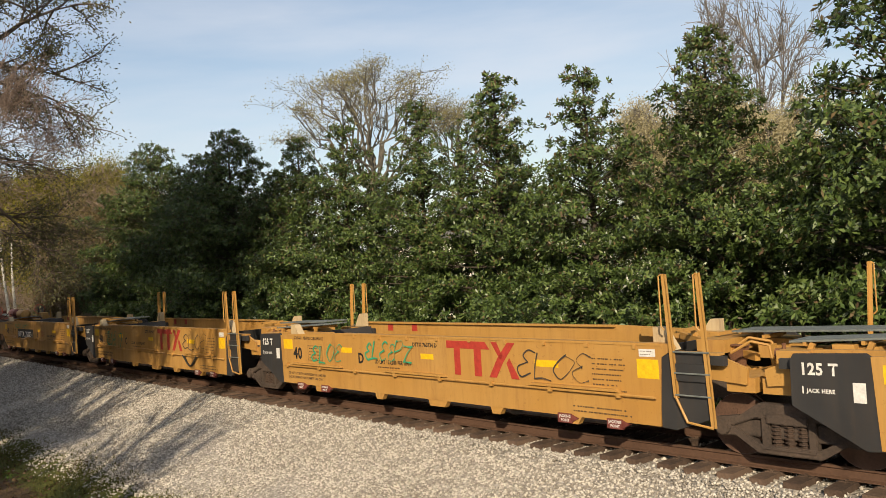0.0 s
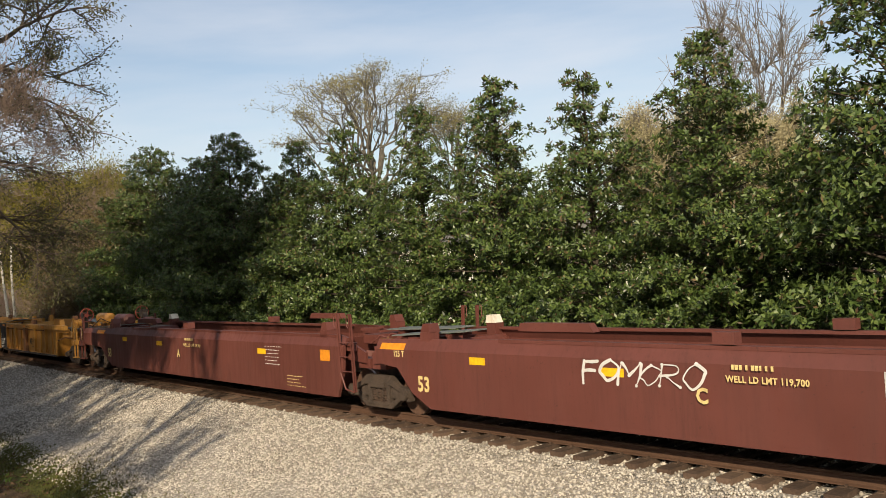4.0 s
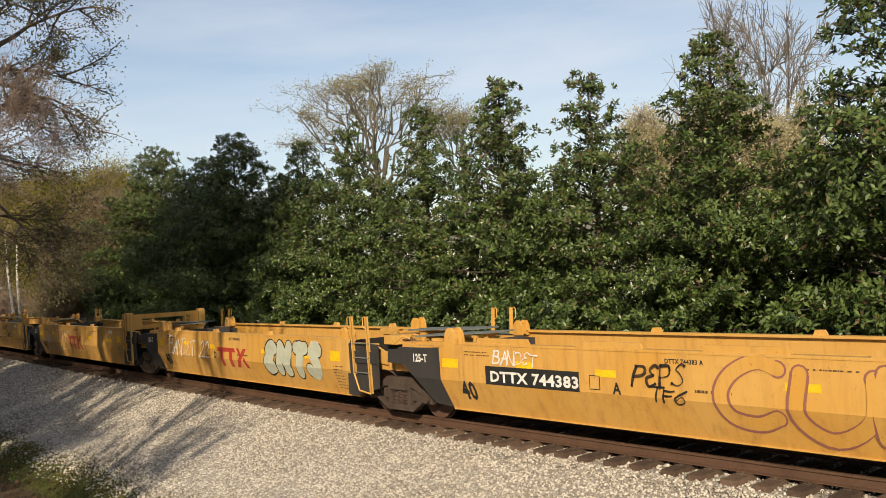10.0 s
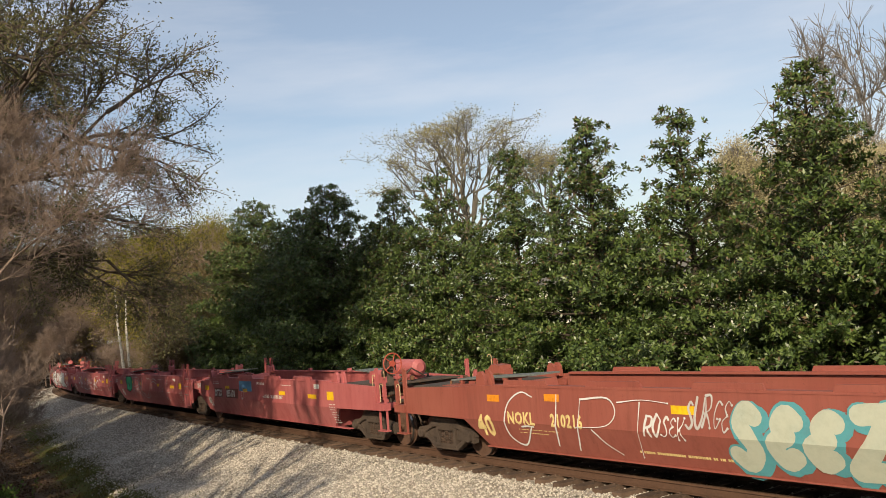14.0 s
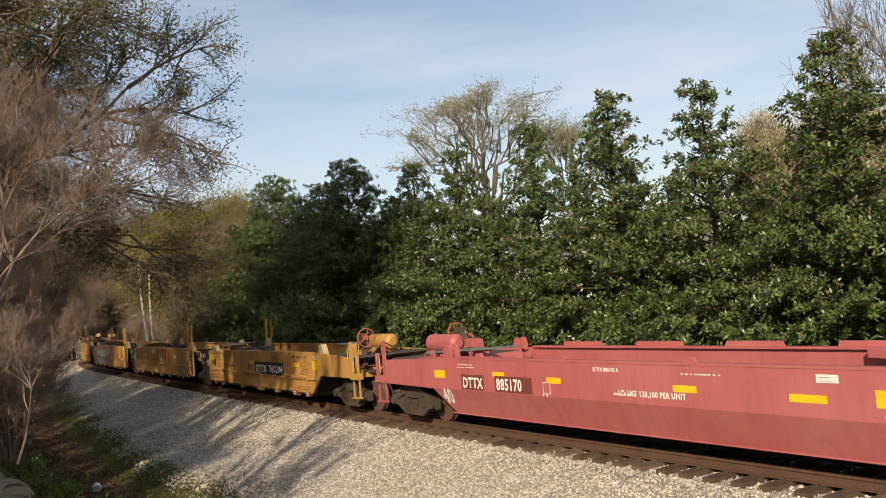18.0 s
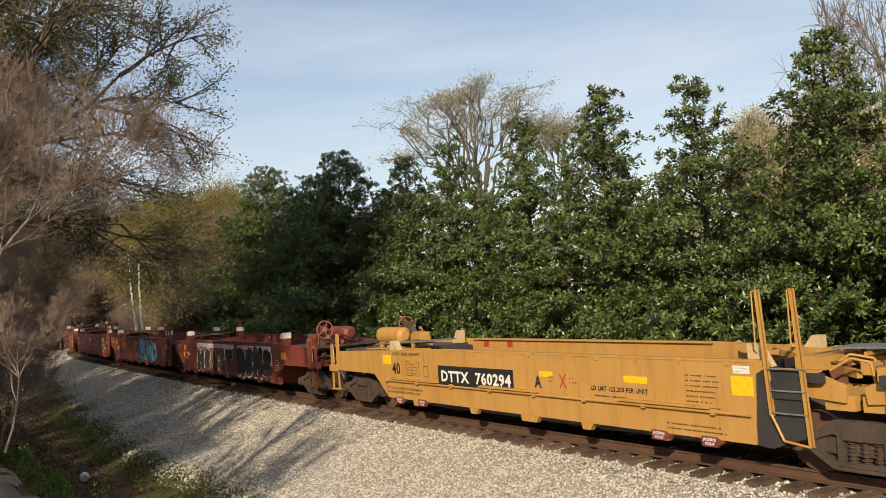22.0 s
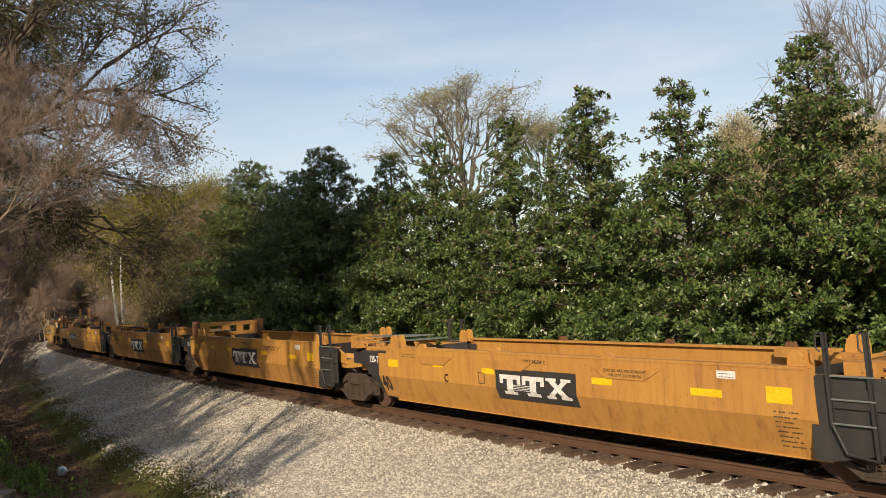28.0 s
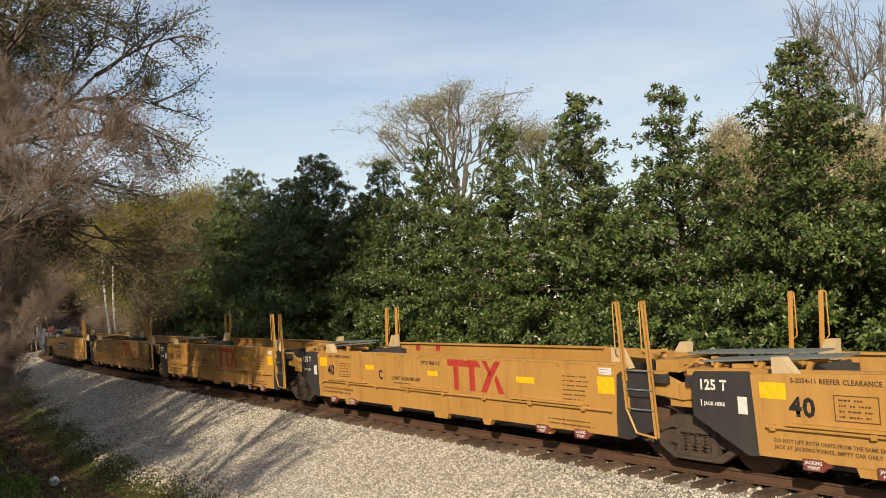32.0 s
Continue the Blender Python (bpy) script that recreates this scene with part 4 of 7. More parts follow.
        def rails():
            sh = Shape()
            for y in (-1.44, 1.44):
                for x, z in ((0.88, 2.05), (1.25, 1.75)):
                    sh.box(L / 2 + x - 0.04, L / 2 + x + 0.04, y - 0.03, y + 0.03, 1.0, z)
                    sh.pipe([(L / 2 + x - 0.11, y, 1.25), (L / 2 + x - 0.11, y, z - 0.05), (L / 2 + x, y, z - 0.02)], 0.013)
            return sh

        def deck():
            sh = Shape()
            sh.box(L / 2 - 1.7, L / 2 + 0.85, -1.2, 1.2, 1.56, 1.60)
            return sh

        def joist(k):
            return lambda: Shape().box(L / 2 - 1.6 + 0.55 * k, L / 2 - 1.5 + 0.55 * k, -1.2, 1.2, 1.48, 1.56)
        for k in range(5):
            self.add_part("deck_joist", ("end", k), joist(k), DARK_STEEL, turn)

        def platform():
            return Shape().box(L / 2 + 0.80, L / 2 + 1.35, -1.0, 1.0, 1.14, 1.18)
        for name, make, mat in (("coupler", coupler, CAST), ("step", steps, paint), ("handrail", rails, paint), ("crossover_deck", deck, DARK_STEEL), ("end_platform", platform, DARK_STEEL)):
            self.add_part(name, ("end",), make, mat, turn)

        def tank():
            sh = Shape()
            sh.tube((L / 2 - 0.9, 0.25, 1.92), (L / 2 + 0.25, 0.25, 1.92), 0.23, 32)
            sh.tube((L / 2 - 0.98, 0.25, 1.92), (L / 2 - 0.9, 0.25, 1.92), 0.12, 32, 0.23)
            sh.tube((L / 2 + 0.25, 0.25, 1.92), (L / 2 + 0.33, 0.25, 1.92), 0.23, 32, 0.12)
            for x in (-0.6, 0.0):
                sh.box(L / 2 + x - 0.05, L / 2 + x + 0.05, 0.0, 0.5, 1.60, 1.75)
            return sh

        def stand():
            sh = Shape()
            sh.beam((L / 2 + 0.55, -0.85, 1.1), (L / 2 + 0.55, -0.85, 2.25), 0.10, 0.14)
            sh.beam((L / 2 - 0.1, -0.8, 1.6), (L / 2 + 0.55, -0.85, 2.2), 0.14, 0.10)
            sh.box(L / 2 + 0.40, L / 2 + 0.66, -0.98, -0.72, 1.95, 2.25)
            sh.pipe([(L / 2 + 0.5, -0.6, 1.6), (L / 2 + 0.75, -0.3, 1.95), (L / 2 + 0.6, 0.2, 1.7)], 0.02)
            return sh

        def wheel():
            sh, n, r = Shape(), 20, 0.27
            c = Vector((L / 2 + 0.72, -0.85, 2.12))
            ring = [c + Vector((0, r * math.cos(2 * math.pi * k / n), r * math.sin(2 * math.pi * k / n))) for k in range(n + 1)]
            sh.pipe(ring, 0.018, 5)
            for k in range(0, n, 4):
                sh.tube(c, ring[k], 0.014, 5)
            sh.tube(c - Vector((0.08, 0, 0)), c + Vector((0.02, 0, 0)), 0.08, 10)
            return sh
        def grab_iron(k):
            x, y, z0, z1 = ((1.06, -1.47, 1.2, 1.62), (0.70, -1.47, 1.3, 1.85), (1.06, 1.47, 1.2, 1.62), (0.40, -0.95, 1.62, 2.15))[k]
            return lambda: Shape().pipe([(L / 2 + x, y, z0), (L / 2 + x, y, z1), (L / 2 + x + 0.05, y, z1 + 0.03), (L / 2 + x + 0.12, y, z1 + 0.03), (L / 2 + x + 0.15, y, z1 - 0.03)], 0.011, 6)
        for k in range(4):
            self.add_part("grab_iron", ("end", k), grab_iron(k), GUIDE_CREAM, turn)

        def end_pipes():
            sh = Shape()
            sh.pipe([(L / 2 - 1.9, -1.3, 1.05), (L / 2 - 0.9, -1.3, 1.2), (L / 2 + 0.2, -1.25, 1.2), (L / 2 + 0.75, -0.9, 1.3), (L / 2 + 0.8, 0.4, 1.3)], 0.025, 6)
            sh.pipe([(L / 2 - 1.2, -0.5, 1.66), (L / 2 - 0.2, -0.62, 1.72), (L / 2 + 0.5, -0.5, 1.62), (L / 2 + 0.75, 0.1, 1.5)], 0.022, 6)
            sh.beam((L / 2 - 1.4, 0.9, 1.62), (L / 2 + 0.6, -0.2, 1.68), 0.09, 0.10)
            return sh
        self.add_part("end_piping", ("end",), end_pipes, RUST, turn)

        def valve_box():
            sh = Shape()
            sh.slab([(L / 2 - 0.35, 1.60), (L / 2 + 0.15, 1.60), (L / 2 + 0.15, 1.84), (L / 2 + 0.02, 1.95), (L / 2 - 0.30, 1.92)], -1.0, -0.62)
            sh.box(L / 2 - 0.42, L / 2 - 0.35, -0.95, -0.68, 1.66, 1.82)
            sh.wheel((L / 2 - 0.08, -1.02, 1.76), 0.09, 0.08, 10)
            return sh
        self.add_part("valve_box", ("end",), valve_box, paint, turn)
        if brake == 2 and self.kind == "a":
            def housing():
                sh = Shape()
                sh.wheel((L / 2 + 0.42, -1.20, 1.52), 0.24, 0.16, 18)
                sh.wheel((L / 2 + 0.42, -1.30, 1.52), 0.09, 0.08, 12)
                sh.slab([(L / 2 + 0.46, 1.30), (L / 2 + 0.78, 1.34), (L / 2 + 0.76, 1.76), (L / 2 + 0.50, 1.78)], -1.24, -1.10)
                return sh
            self.add_part("brake_housing", ("end",), housing, BRAKE_RED, turn, "faded red brake housing")
        if brake:
            self.add_part("air_tank", ("end",), tank, RUST if self.style == "raised" else paint, turn, "air tank with rounded ends")
            self.add_part("brake_stand", ("end",), stand, DARK_STEEL, turn)
            self.add_part("brake_wheel", ("end",), wheel, BRAKE_RED, turn, "red spoked hand-brake wheel")

    # --- markings ---
    def face(self, z):
        return -HALF + skin(self.kind, z)

    def mark(self, name, me, x, z, material, lift=0.004, label=""):
        if self.kind in "cd":            # bend the marking round the fold of the side
            key = ("bent", me.as_pointer(), self.kind, round(z, 3), lift)
            me = kept_mesh(key, lambda: self.bent(me, z, lift))
            ob = slot_paint(part(name, me, None, self.ob, label), material)
            ob.matrix_basis = pose(x - self.L / 2, 0, 0)
            return ob
        ob = slot_paint(part(name, me, None, self.ob, label), material)
        ob.matrix_basis = pose(x - self.L / 2, self.face(z) - lift, z, 90, 0, 0)
        return ob

    def bent(self, me, z, lift):
        bm = bmesh.new()
        bm.from_mesh(me)
        fold = 0.95 if self.kind == "c" else 1.5
        bmesh.ops.bisect_plane(bm, geom=bm.verts[:] + bm.edges[:] + bm.faces[:], plane_co=(0, fold - z, 0), plane_no=(0, 1, 0))
        for v in bm.verts:
            x, h, out = v.co
            v.co = (x, self.face(z + h) - lift - out, z + h)
        new_me = bpy.data.meshes.new(me.name)
        bm.to_mesh(new_me)
        bm.free()
        for m in me.materials:
            new_me.materials.append(m)
        return new_me

    def words(self, text, x, z, size, material=INK, wide=0.9, lift=0.004):
        return self.mark("lettering", text_mesh(text, size, wide), x, z, material, lift)

    def patch(self, x, z, w, h, material=SIGNAL, name="reflector", lift=0.004):
        me = flat_mesh(("patch", w, h), lambda: Shape().put([(0, 0, 0), (w, 0, 0), (w, h, 0), (0, h, 0), (0, 0, -0.003), (w, 0, -0.003), (w, h, -0.003), (0, h, -0.003)],
                       [(0, 1, 2, 3), (0, 4, 5, 1), (1, 5, 6, 2), (2, 6, 7, 3), (3, 7, 4, 0)]).mesh("patch", RUST))
        return self.mark(name, me, x, z, material, lift)

    def bars(self, x, z, w, lines=3, gap=0.075, size=0.035, material=INK, seed=0):
        """Small print that cannot be read: rows of short bars."""
        size *= 0.54
        if material is INK:
            material = PRINT

        def make():
            sh, r = Shape(), random.Random(seed)
            for k in range(lines):
                a, end = 0.0, w * (0.6 + 0.4 * r.random())
                while a < end:
                    b = min(a + 0.018 + 0.045 * r.random(), end)
                    sh.put([(a, -k * gap, 0), (b, -k * gap, 0), (b, -k * gap + size, 0), (a, -k * gap + size, 0)], [(0, 1, 2, 3)])
                    a = b + (0.012 if r.random() < 0.8 else 0.05)
            return sh.mesh("small_print", RUST)
        return self.mark("small_print", flat_mesh(("bars", w, lines, gap, size, seed), make), x, z, material)

    def logo(self, x, z, w, h, material, board=None):
        """The owner's mark: two block T forms and a chevron cross, as plain shapes."""
        def make():
            sh = Shape()
            q = lambda pts: sh.put([(a * w, b * h, 0) for a, b in pts], [tuple(range(len(pts)))])
            q([(0.0, 0.78), (0.62, 0.78), (0.56, 1.0), (0.0, 1.0)])
            q([(0.11, 0.0), (0.20, 0.0), (0.20, 0.78), (0.11, 0.78)])
            q([(0.40, 0.0), (0.50, 0.0), (0.50, 0.78), (0.40, 0.78)])
            q([(0.60, 0.0), (0.70, 0.0), (0.80, 0.45), (0.96, 1.0), (0.86, 1.0), (0.72, 0.55)])
            q([(0.64, 1.0), (0.72, 1.0), (0.79, 0.62), (0.76, 0.5)])
            q([(0.84, 0.42), (0.90, 0.0), (1.0, 0.0), (0.88, 0.58)])
            return sh.mesh("logo", RUST)
        def slab_forms():
            sh = Shape()
            q = lambda a, b, c, d: sh.put([(a * w, c * h, 0), (b * w, c * h, 0), (b * w, d * h, 0), (a * w, d * h, 0)], [(0, 1, 2, 3)])
            for o in (0.0, 0.335):
                q(o, o + 0.31, 0.78, 1.0); q(o, o + 0.05, 0.55, 0.78); q(o + 0.26, o + 0.31, 0.55, 0.78)
                q(o + 0.11, o + 0.20, 0.16, 0.78); q(o + 0.06, o + 0.25, 0.0, 0.16)
            for k in range(4):
                q(0.20, 0.335 + 0.11, 0.24 + 0.08 * k, 0.27 + 0.08 * k)
            q(0.67, 0.81, 0.86, 1.0); q(0.87, 1.0, 0.86, 1.0); q(0.67, 0.79, 0.0, 0.14); q(0.86, 1.0, 0.0, 0.14)
            sh.put([(0.70 * w, 0.86 * h, 0.001), (0.88 * w, 0.14 * h, 0.001), (0.97 * w, 0.14 * h, 0.001), (0.79 * w, 0.86 * h, 0.001)], [(0, 1, 2, 3)])
            sh.put([(0.88 * w, 0.86 * h, 0.002), (0.70 * w, 0.14 * h, 0.002), (0.77 * w, 0.14 * h, 0.002), (0.96 * w, 0.86 * h, 0.002)], [(0, 1, 2, 3)])
            return sh.mesh("logo", RUST)
        if board:
            make = slab_forms
        if board:
            self.patch(x - 0.14, z - 0.12, w + 0.28, h + 0.24, board, "logo_board")
        self.mark("logo", flat_mesh(("logo", w, h, bool(board)), make), x, z, material, 0.008)

    def number_board(self, text, x, z, size=0.27, wide=1.1, margin=0.10):
        self.patch(x - 0.12, z - margin + 0.01, 0.56 * wide * size * len(text) + 0.18, size * 0.72 + 2 * margin, INK, "number_board")
        self.words(text, x, z, size, WHITE, wide, 0.009)

    def blobs(self, x, z, w, h, fill, edge, n, seed, shadow=None):
        """Sprayed bubble forms: rounded overlapping shapes with a drawn edge."""
        def forms(grow, lift):
            sh, r = Shape(), random.Random(seed)
            for k in range(n):
                cx, cw = w * (k + 0.5) / n, w / n * (0.62 + 0.12 * r.random())
                bend, top, low = r.uniform(-0.25, 0.25) * cw, h * r.uniform(0.42, 0.52), h * r.uniform(0.42, 0.52)
                ph, m = r.random() * 6, 26
                wob = [r.uniform(0.02, 0.13) for _ in range(3)]
                pts = []
                for i in range(m):
                    a = 2 * math.pi * i / m
                    q = 1 + sum(wo * math.sin((j + 2) * a + ph * (j + 1)) for j, wo in enumerate(wob))
                    px_, pz_ = abs(math.cos(a)) ** 0.75 * math.copysign(1, math.cos(a)), abs(math.sin(a)) ** 0.75 * math.copysign(1, math.sin(a))
                    ee = (cw * px_ * q, (top if pz_ > 0 else low) * pz_ * q)
                    l = math.hypot(*ee) or 1
                    pts.append((cx + ee[0] * (1 + grow / l) + bend * pz_, h / 2 + ee[1] * (1 + grow / l), lift + 0.0012 * k))
                sh.put(pts, [tuple(range(m))])
            return sh
        key = ("blobs", w, h, n, seed)
        if shadow:
            me = flat_mesh(key + ("s",), lambda: forms(0.10, 0.0).mesh("spray_painting", RUST))
            self.mark("spray_shadow", me, x + 0.05, z - 0.04, shadow, 0.004)
        me = flat_mesh(key + ("e",), lambda: forms(0.045, 0.001).mesh("spray_painting", RUST))
        self.mark("spray_outline", me, x, z, edge, 0.006)
        me = flat_mesh(key + ("f",), lambda: forms(0.0, 0.0016).mesh("spray_painting", RUST))
        self.mark("spray_fill", me, x, z, fill, 0.006)

        def holes():
            sh = Shape()
            r = random.Random(seed + 5)
            for k in range(n):
                cx, cw = w * (k + 0.5) / n, w / n * 0.66
                for _ in range(2):
                    kx, kz = cx + r.uniform(-0.25, 0.25) * cw, h * r.uniform(0.25, 0.75)
                    a, b, t = cw * r.uniform(0.06, 0.18), h * r.uniform(0.05, 0.16), r.uniform(-0.6, 0.6)
                    sh.put([(kx + a * math.cos(q) * math.cos(t) - b * math.sin(q) * math.sin(t), kz + a * math.cos(q) * math.sin(t) + b * math.sin(q) * math.cos(t), 0.018)
                            for q in (2 * math.pi * i / 10 for i in range(10))], [tuple(range(10))])
            return sh.mesh("spray_painting", RUST)
        self.mark("spray_counter", flat_mesh(key + ("c",), holes), x, z, edge, 0.006)

    def tag(self, text, x, z, w, h, material, seed=0, thin=0.0):
        """A hand-sprayed word in rounded strokes."""
        wide = min(max(0.018, 0.042 + thin * 0.7), 0.13 * h)
        me = flat_mesh(("tag", text, w, h, seed, wide), lambda: spray_letters(text, w, h, wide, seed, 0.22))
        self.mark("spray_tag", me, x, z, material, 0.018)

    def piece(self, text, x, z, w, h, fill, edge, shadow=None, seed=0, fat=0.05, inner=None):
        """Sprayed bubble letters: fat, leaning, overlapping, with a drawn edge."""
        fat = min(fat * 2.7 + 0.05, w / len(text) * 0.46)
        rim = 0.06 if fat > 0.12 else 0.055

        def layer(wide, lift):
            return flat_mesh(("piece", text, w, h, seed, wide, lift), lambda: spray_letters(text, w, h, wide, seed, 0.14, fat, lift))
        if shadow:
            self.mark("spray_shadow", layer(fat + rim * 2.3, 0.0), x + 0.05, z - 0.04, shadow, 0.004)
        self.mark("spray_outline", layer(fat + rim, 0.0), x, z, edge, 0.008)
        self.mark("spray_fill", layer(fat, 0.0022), x, z, fill, 0.008)
        if inner:
            self.mark("spray_line", layer(0.03, 0.0036), x, z, inner, 0.008)

    def cross_mark(self, x, z):
        """A small stencilled cross between two short words."""
        def make():
            sh = Shape()
            for q in (-1, 1):
                sh.put([(-0.11, -0.14 * q - 0.02, 0), (-0.07, -0.14 * q - 0.02, 0), (0.11, 0.14 * q - 0.02, 0), (0.07, 0.14 * q - 0.02, 0)], [(0, 1, 2, 3) if q > 0 else (3, 2, 1, 0)])
            return sh.mesh("cross_mark", RUST)
        self.mark("cross_mark", flat_mesh(("cross",), make), x, z, LOGO_RED)
        self.bars(x - 0.4, z + 0.03, 0.24, 2, 0.08, 0.05, LOGO_RED, 71)
        self.bars(x + 0.18, z + 0.03, 0.24, 2, 0.08, 0.05, LOGO_RED, 72)

    def cross_frame(self, x, low, top, windows=True):
        """A frame that stands across the well's end, with openings through its web."""
        L = self.L

        def web():
            sh = Shape()
            spans = (-1.22, -0.80, -0.28, 0.05, 0.35, 0.62, 0.92, 1.22) if windows else (-1.22, -0.9, 0.9, 1.22)
            sh.box(x - 0.06 - L / 2, x + 0.06 - L / 2, -1.22, 1.22, top - 0.16, top)
            sh.box(x - 0.05 - L / 2, x + 0.05 - L / 2, -1.22, 1.22, low, low + 0.14)
            for a, b in zip(spans[::2], spans[1::2]):
                sh.box(x - 0.045 - L / 2, x + 0.045 - L / 2, a, b, low + 0.14, top - 0.16)
            return sh
        slot_paint(part("cross_frame", web().mesh("cross_frame", RUST), None, self.ob, "frame across the end of the well"), self.paint)
        for yy in (-1.34, 1.34):
            o = [(x - 0.13, low - 0.05), (x + 0.13, low - 0.05), (x + 0.13, top - 0.03), (x + 0.06, top + 0.07), (x - 0.08, top + 0.07), (x - 0.13, top)]
            slot_paint(part("frame_post", Shape().slab([(a - L / 2, b) for a, b in o], yy - 0.12, yy + 0.12).mesh("frame_post", RUST), None, self.ob, "rust-stained upright"), RUST if windows else self.paint)

    def raised(self, x):
        """A shallow raised panel with slanted ends near the top of the side."""
        L, y = self.L, -HALF
        me = kept_mesh(("raised", L, x), lambda: Shape().slab([(x + 0.35 - L / 2, 1.33), (x + 1.25 - L / 2, 1.33), (x + 1.6 - L / 2, 1.52), (x - L / 2, 1.52)], y - 0.022, y + 0.01).mesh("raised_panel", RUST))
        slot_paint(part("raised_panel", me, None, self.ob), self.paint)

    def hose(self, x):
        """A black brake hose that hangs below the side pipe."""
        L, y = self.L, -HALF - 0.06
        pts = [(x - L / 2 + 1.0 * q, y, 0.87 - 0.30 * math.sin(math.pi * q) ** 1.3) for q in (k / 10 for k in range(11))]
        part("brake_hose", Shape().pipe(pts, 0.028, 8), HOSE, self.ob, "hanging black rubber brake hose")

    def disc(self, x, z, r, material, lift=0.006):
        """A round emblem: a ring and a cross, as plain shapes."""
        def make():
            sh, n = Shape(), 32
            for a, b in ((0.80, 1.0),):
                v = [(r * k * math.cos(2 * math.pi * i / n), r * k * math.sin(2 * math.pi * i / n), 0) for k in (a, b) for i in range(n)]
                sh.put(v, [(i, (i + 1) % n, (i + 1) % n + n, i + n)[::-1] for i in range(n)])
            sh.put([(-0.12 * r, -0.8 * r, 0), (0.12 * r, -0.8 * r, 0), (0.12 * r, 0.8 * r, 0), (-0.12 * r, 0.8 * r, 0)], [(0, 1, 2, 3)])
            sh.put([(-0.8 * r, -0.12 * r, 0), (-0.12 * r, -0.12 * r, 0), (-0.12 * r, 0.12 * r, 0), (-0.8 * r, 0.12 * r, 0)], [(0, 1, 2, 3)])
            sh.put([(0.12 * r, -0.12 * r, 0), (0.8 * r, -0.12 * r, 0), (0.8 * r, 0.12 * r, 0), (0.12 * r, 0.12 * r, 0)], [(0, 1, 2, 3)])
            return sh.mesh("emblem", RUST)
        self.mark("emblem", flat_mesh(("disc", r), make), x, z, material, lift)


# ---- trucks ----
def make_truck():
    t = thing("railway_truck", "dusty cast-steel four-wheel truck with coil springs", "train truck", "trucks of the freight train")

    def frame_mesh(y0, y1):
        sh = Shape()
        # the ring of the casting round its two windows and the spring nest
        sh.slab([(-1.12, 0.34), (-0.80, 0.36), (-0.46, 0.14), (0.46, 0.14), (0.80, 0.36), (1.12, 0.34), (1.12, 0.46), (0.84, 0.50), (0.44, 0.27), (-0.44, 0.27), (-0.84, 0.50), (-1.12, 0.46)], y0, y1)
        sh.slab([(-1.12, 0.46), (-0.84, 0.50), (-0.48, 0.64), (0.48, 0.64), (0.84, 0.50), (1.12, 0.46), (1.12, 0.60), (0.72, 0.66), (0.42, 0.86), (-0.42, 0.86), (-0.72, 0.66), (-1.12, 0.60)], y0, y1)
        for x in (-0.40, 0.28):
            sh.box(x, x + 0.12, y0 + 0.01, y1 - 0.01, 0.22, 0.72)
        sh.box(-0.30, 0.30, y0 - 0.03, y1 + 0.02, 0.58, 0.72)       # bolster end
        sh.box(-0.40, 0.40, y0 - 0.02, y1, 0.20, 0.255)
        sh.box(-0.82, 0.82, y0 + 0.06, y1 - 0.03, 0.36, 0.60)
        for x in (-0.97, 0.97):                                     # bearing caps
            sh.wheel((x, (y0 + y1) / 2 - 0.04, 0.475), 0.115, y1 - y0 + 0.08, 12)
        return sh
    for y0 in (-1.16, 1.00):
        me = frame_mesh(y0, y0 + 0.16).mesh("side_frame", CAST)
        bm = bmesh.new()
        bm.from_mesh(me)
        bmesh.ops.bevel(bm, geom=bm.edges[:], offset=0.014, segments=2, affect="EDGES", clamp_overlap=True)
        bm.to_mesh(me)
        bm.free()
        part("side_frame", me, None, t)
    for y in (-1.07, 1.07):
        for x in (-0.19, 0.0, 0.19):
            sp, rows = Shape(), []
            for k in range(6):
                z = 0.245 + 0.057 * k
                rows += [(z, 0.055), (z + 0.008, 0.083), (z + 0.028, 0.083), (z + 0.036, 0.055)]
            rows.append((0.60, 0.055))
            sp.put([(x + r * math.cos(a), y + r * math.sin(a), z) for z, r in rows for a in (math.pi * i / 4 for i in range(8))],
                   [(8 * k + i, 8 * k + (i + 1) % 8, 8 * k + 8 + (i + 1) % 8, 8 * k + 8 + i) for k in range(len(rows) - 1) for i in range(8)])
            part("coil_spring", sp, SPRING_STEEL, t, "dirty coil spring")
    part("bolster", Shape().box(-0.22, 0.22, -1.05, 1.05, 0.58, 0.72).box(-0.4, 0.4, -0.35, 0.35, 0.55, 0.80), DARK_STEEL, t)
    for x in (-0.90, 0.90):
        ws = Shape()
        ws.tube((0, -0.95, 0), (0, 0.95, 0), 0.08, 10)
        for y in (-0.715, 0.715):
            ws.wheel((0, y - math.copysign(0.005, y), 0), 0.455, 0.13, 28)
            ws.wheel((0, y - math.copysign(0.075, y), 0), 0.480, 0.03, 28)
            for k in range(3):
                a = 2 * math.pi * k / 3
                ws.box(0.2 * math.cos(a) - 0.05, 0.2 * math.cos(a) + 0.05, y - 0.07 if y < 0 else y + 0.06, y - 0.06 if y < 0 else y + 0.07, 0.2 * math.sin(a) - 0.05, 0.2 * math.sin(a) + 0.05)
        w = part("wheelset", ws, WHEEL, t)
        w.matrix_basis = pose(x, 0, 0.457)
        for y in (-0.715, 0.715):
            part("tread", Shape().wheel((0, y + math.copysign(0.03, y), 0), 0.458, 0.055, 28), TREAD, w, "bright worn wheel tread")
    sh = Shape()
    for x in (-0.36, 0.36):
        sh.box(x - 0.05, x + 0.05, -0.9, 0.9, 0.40, 0.52)
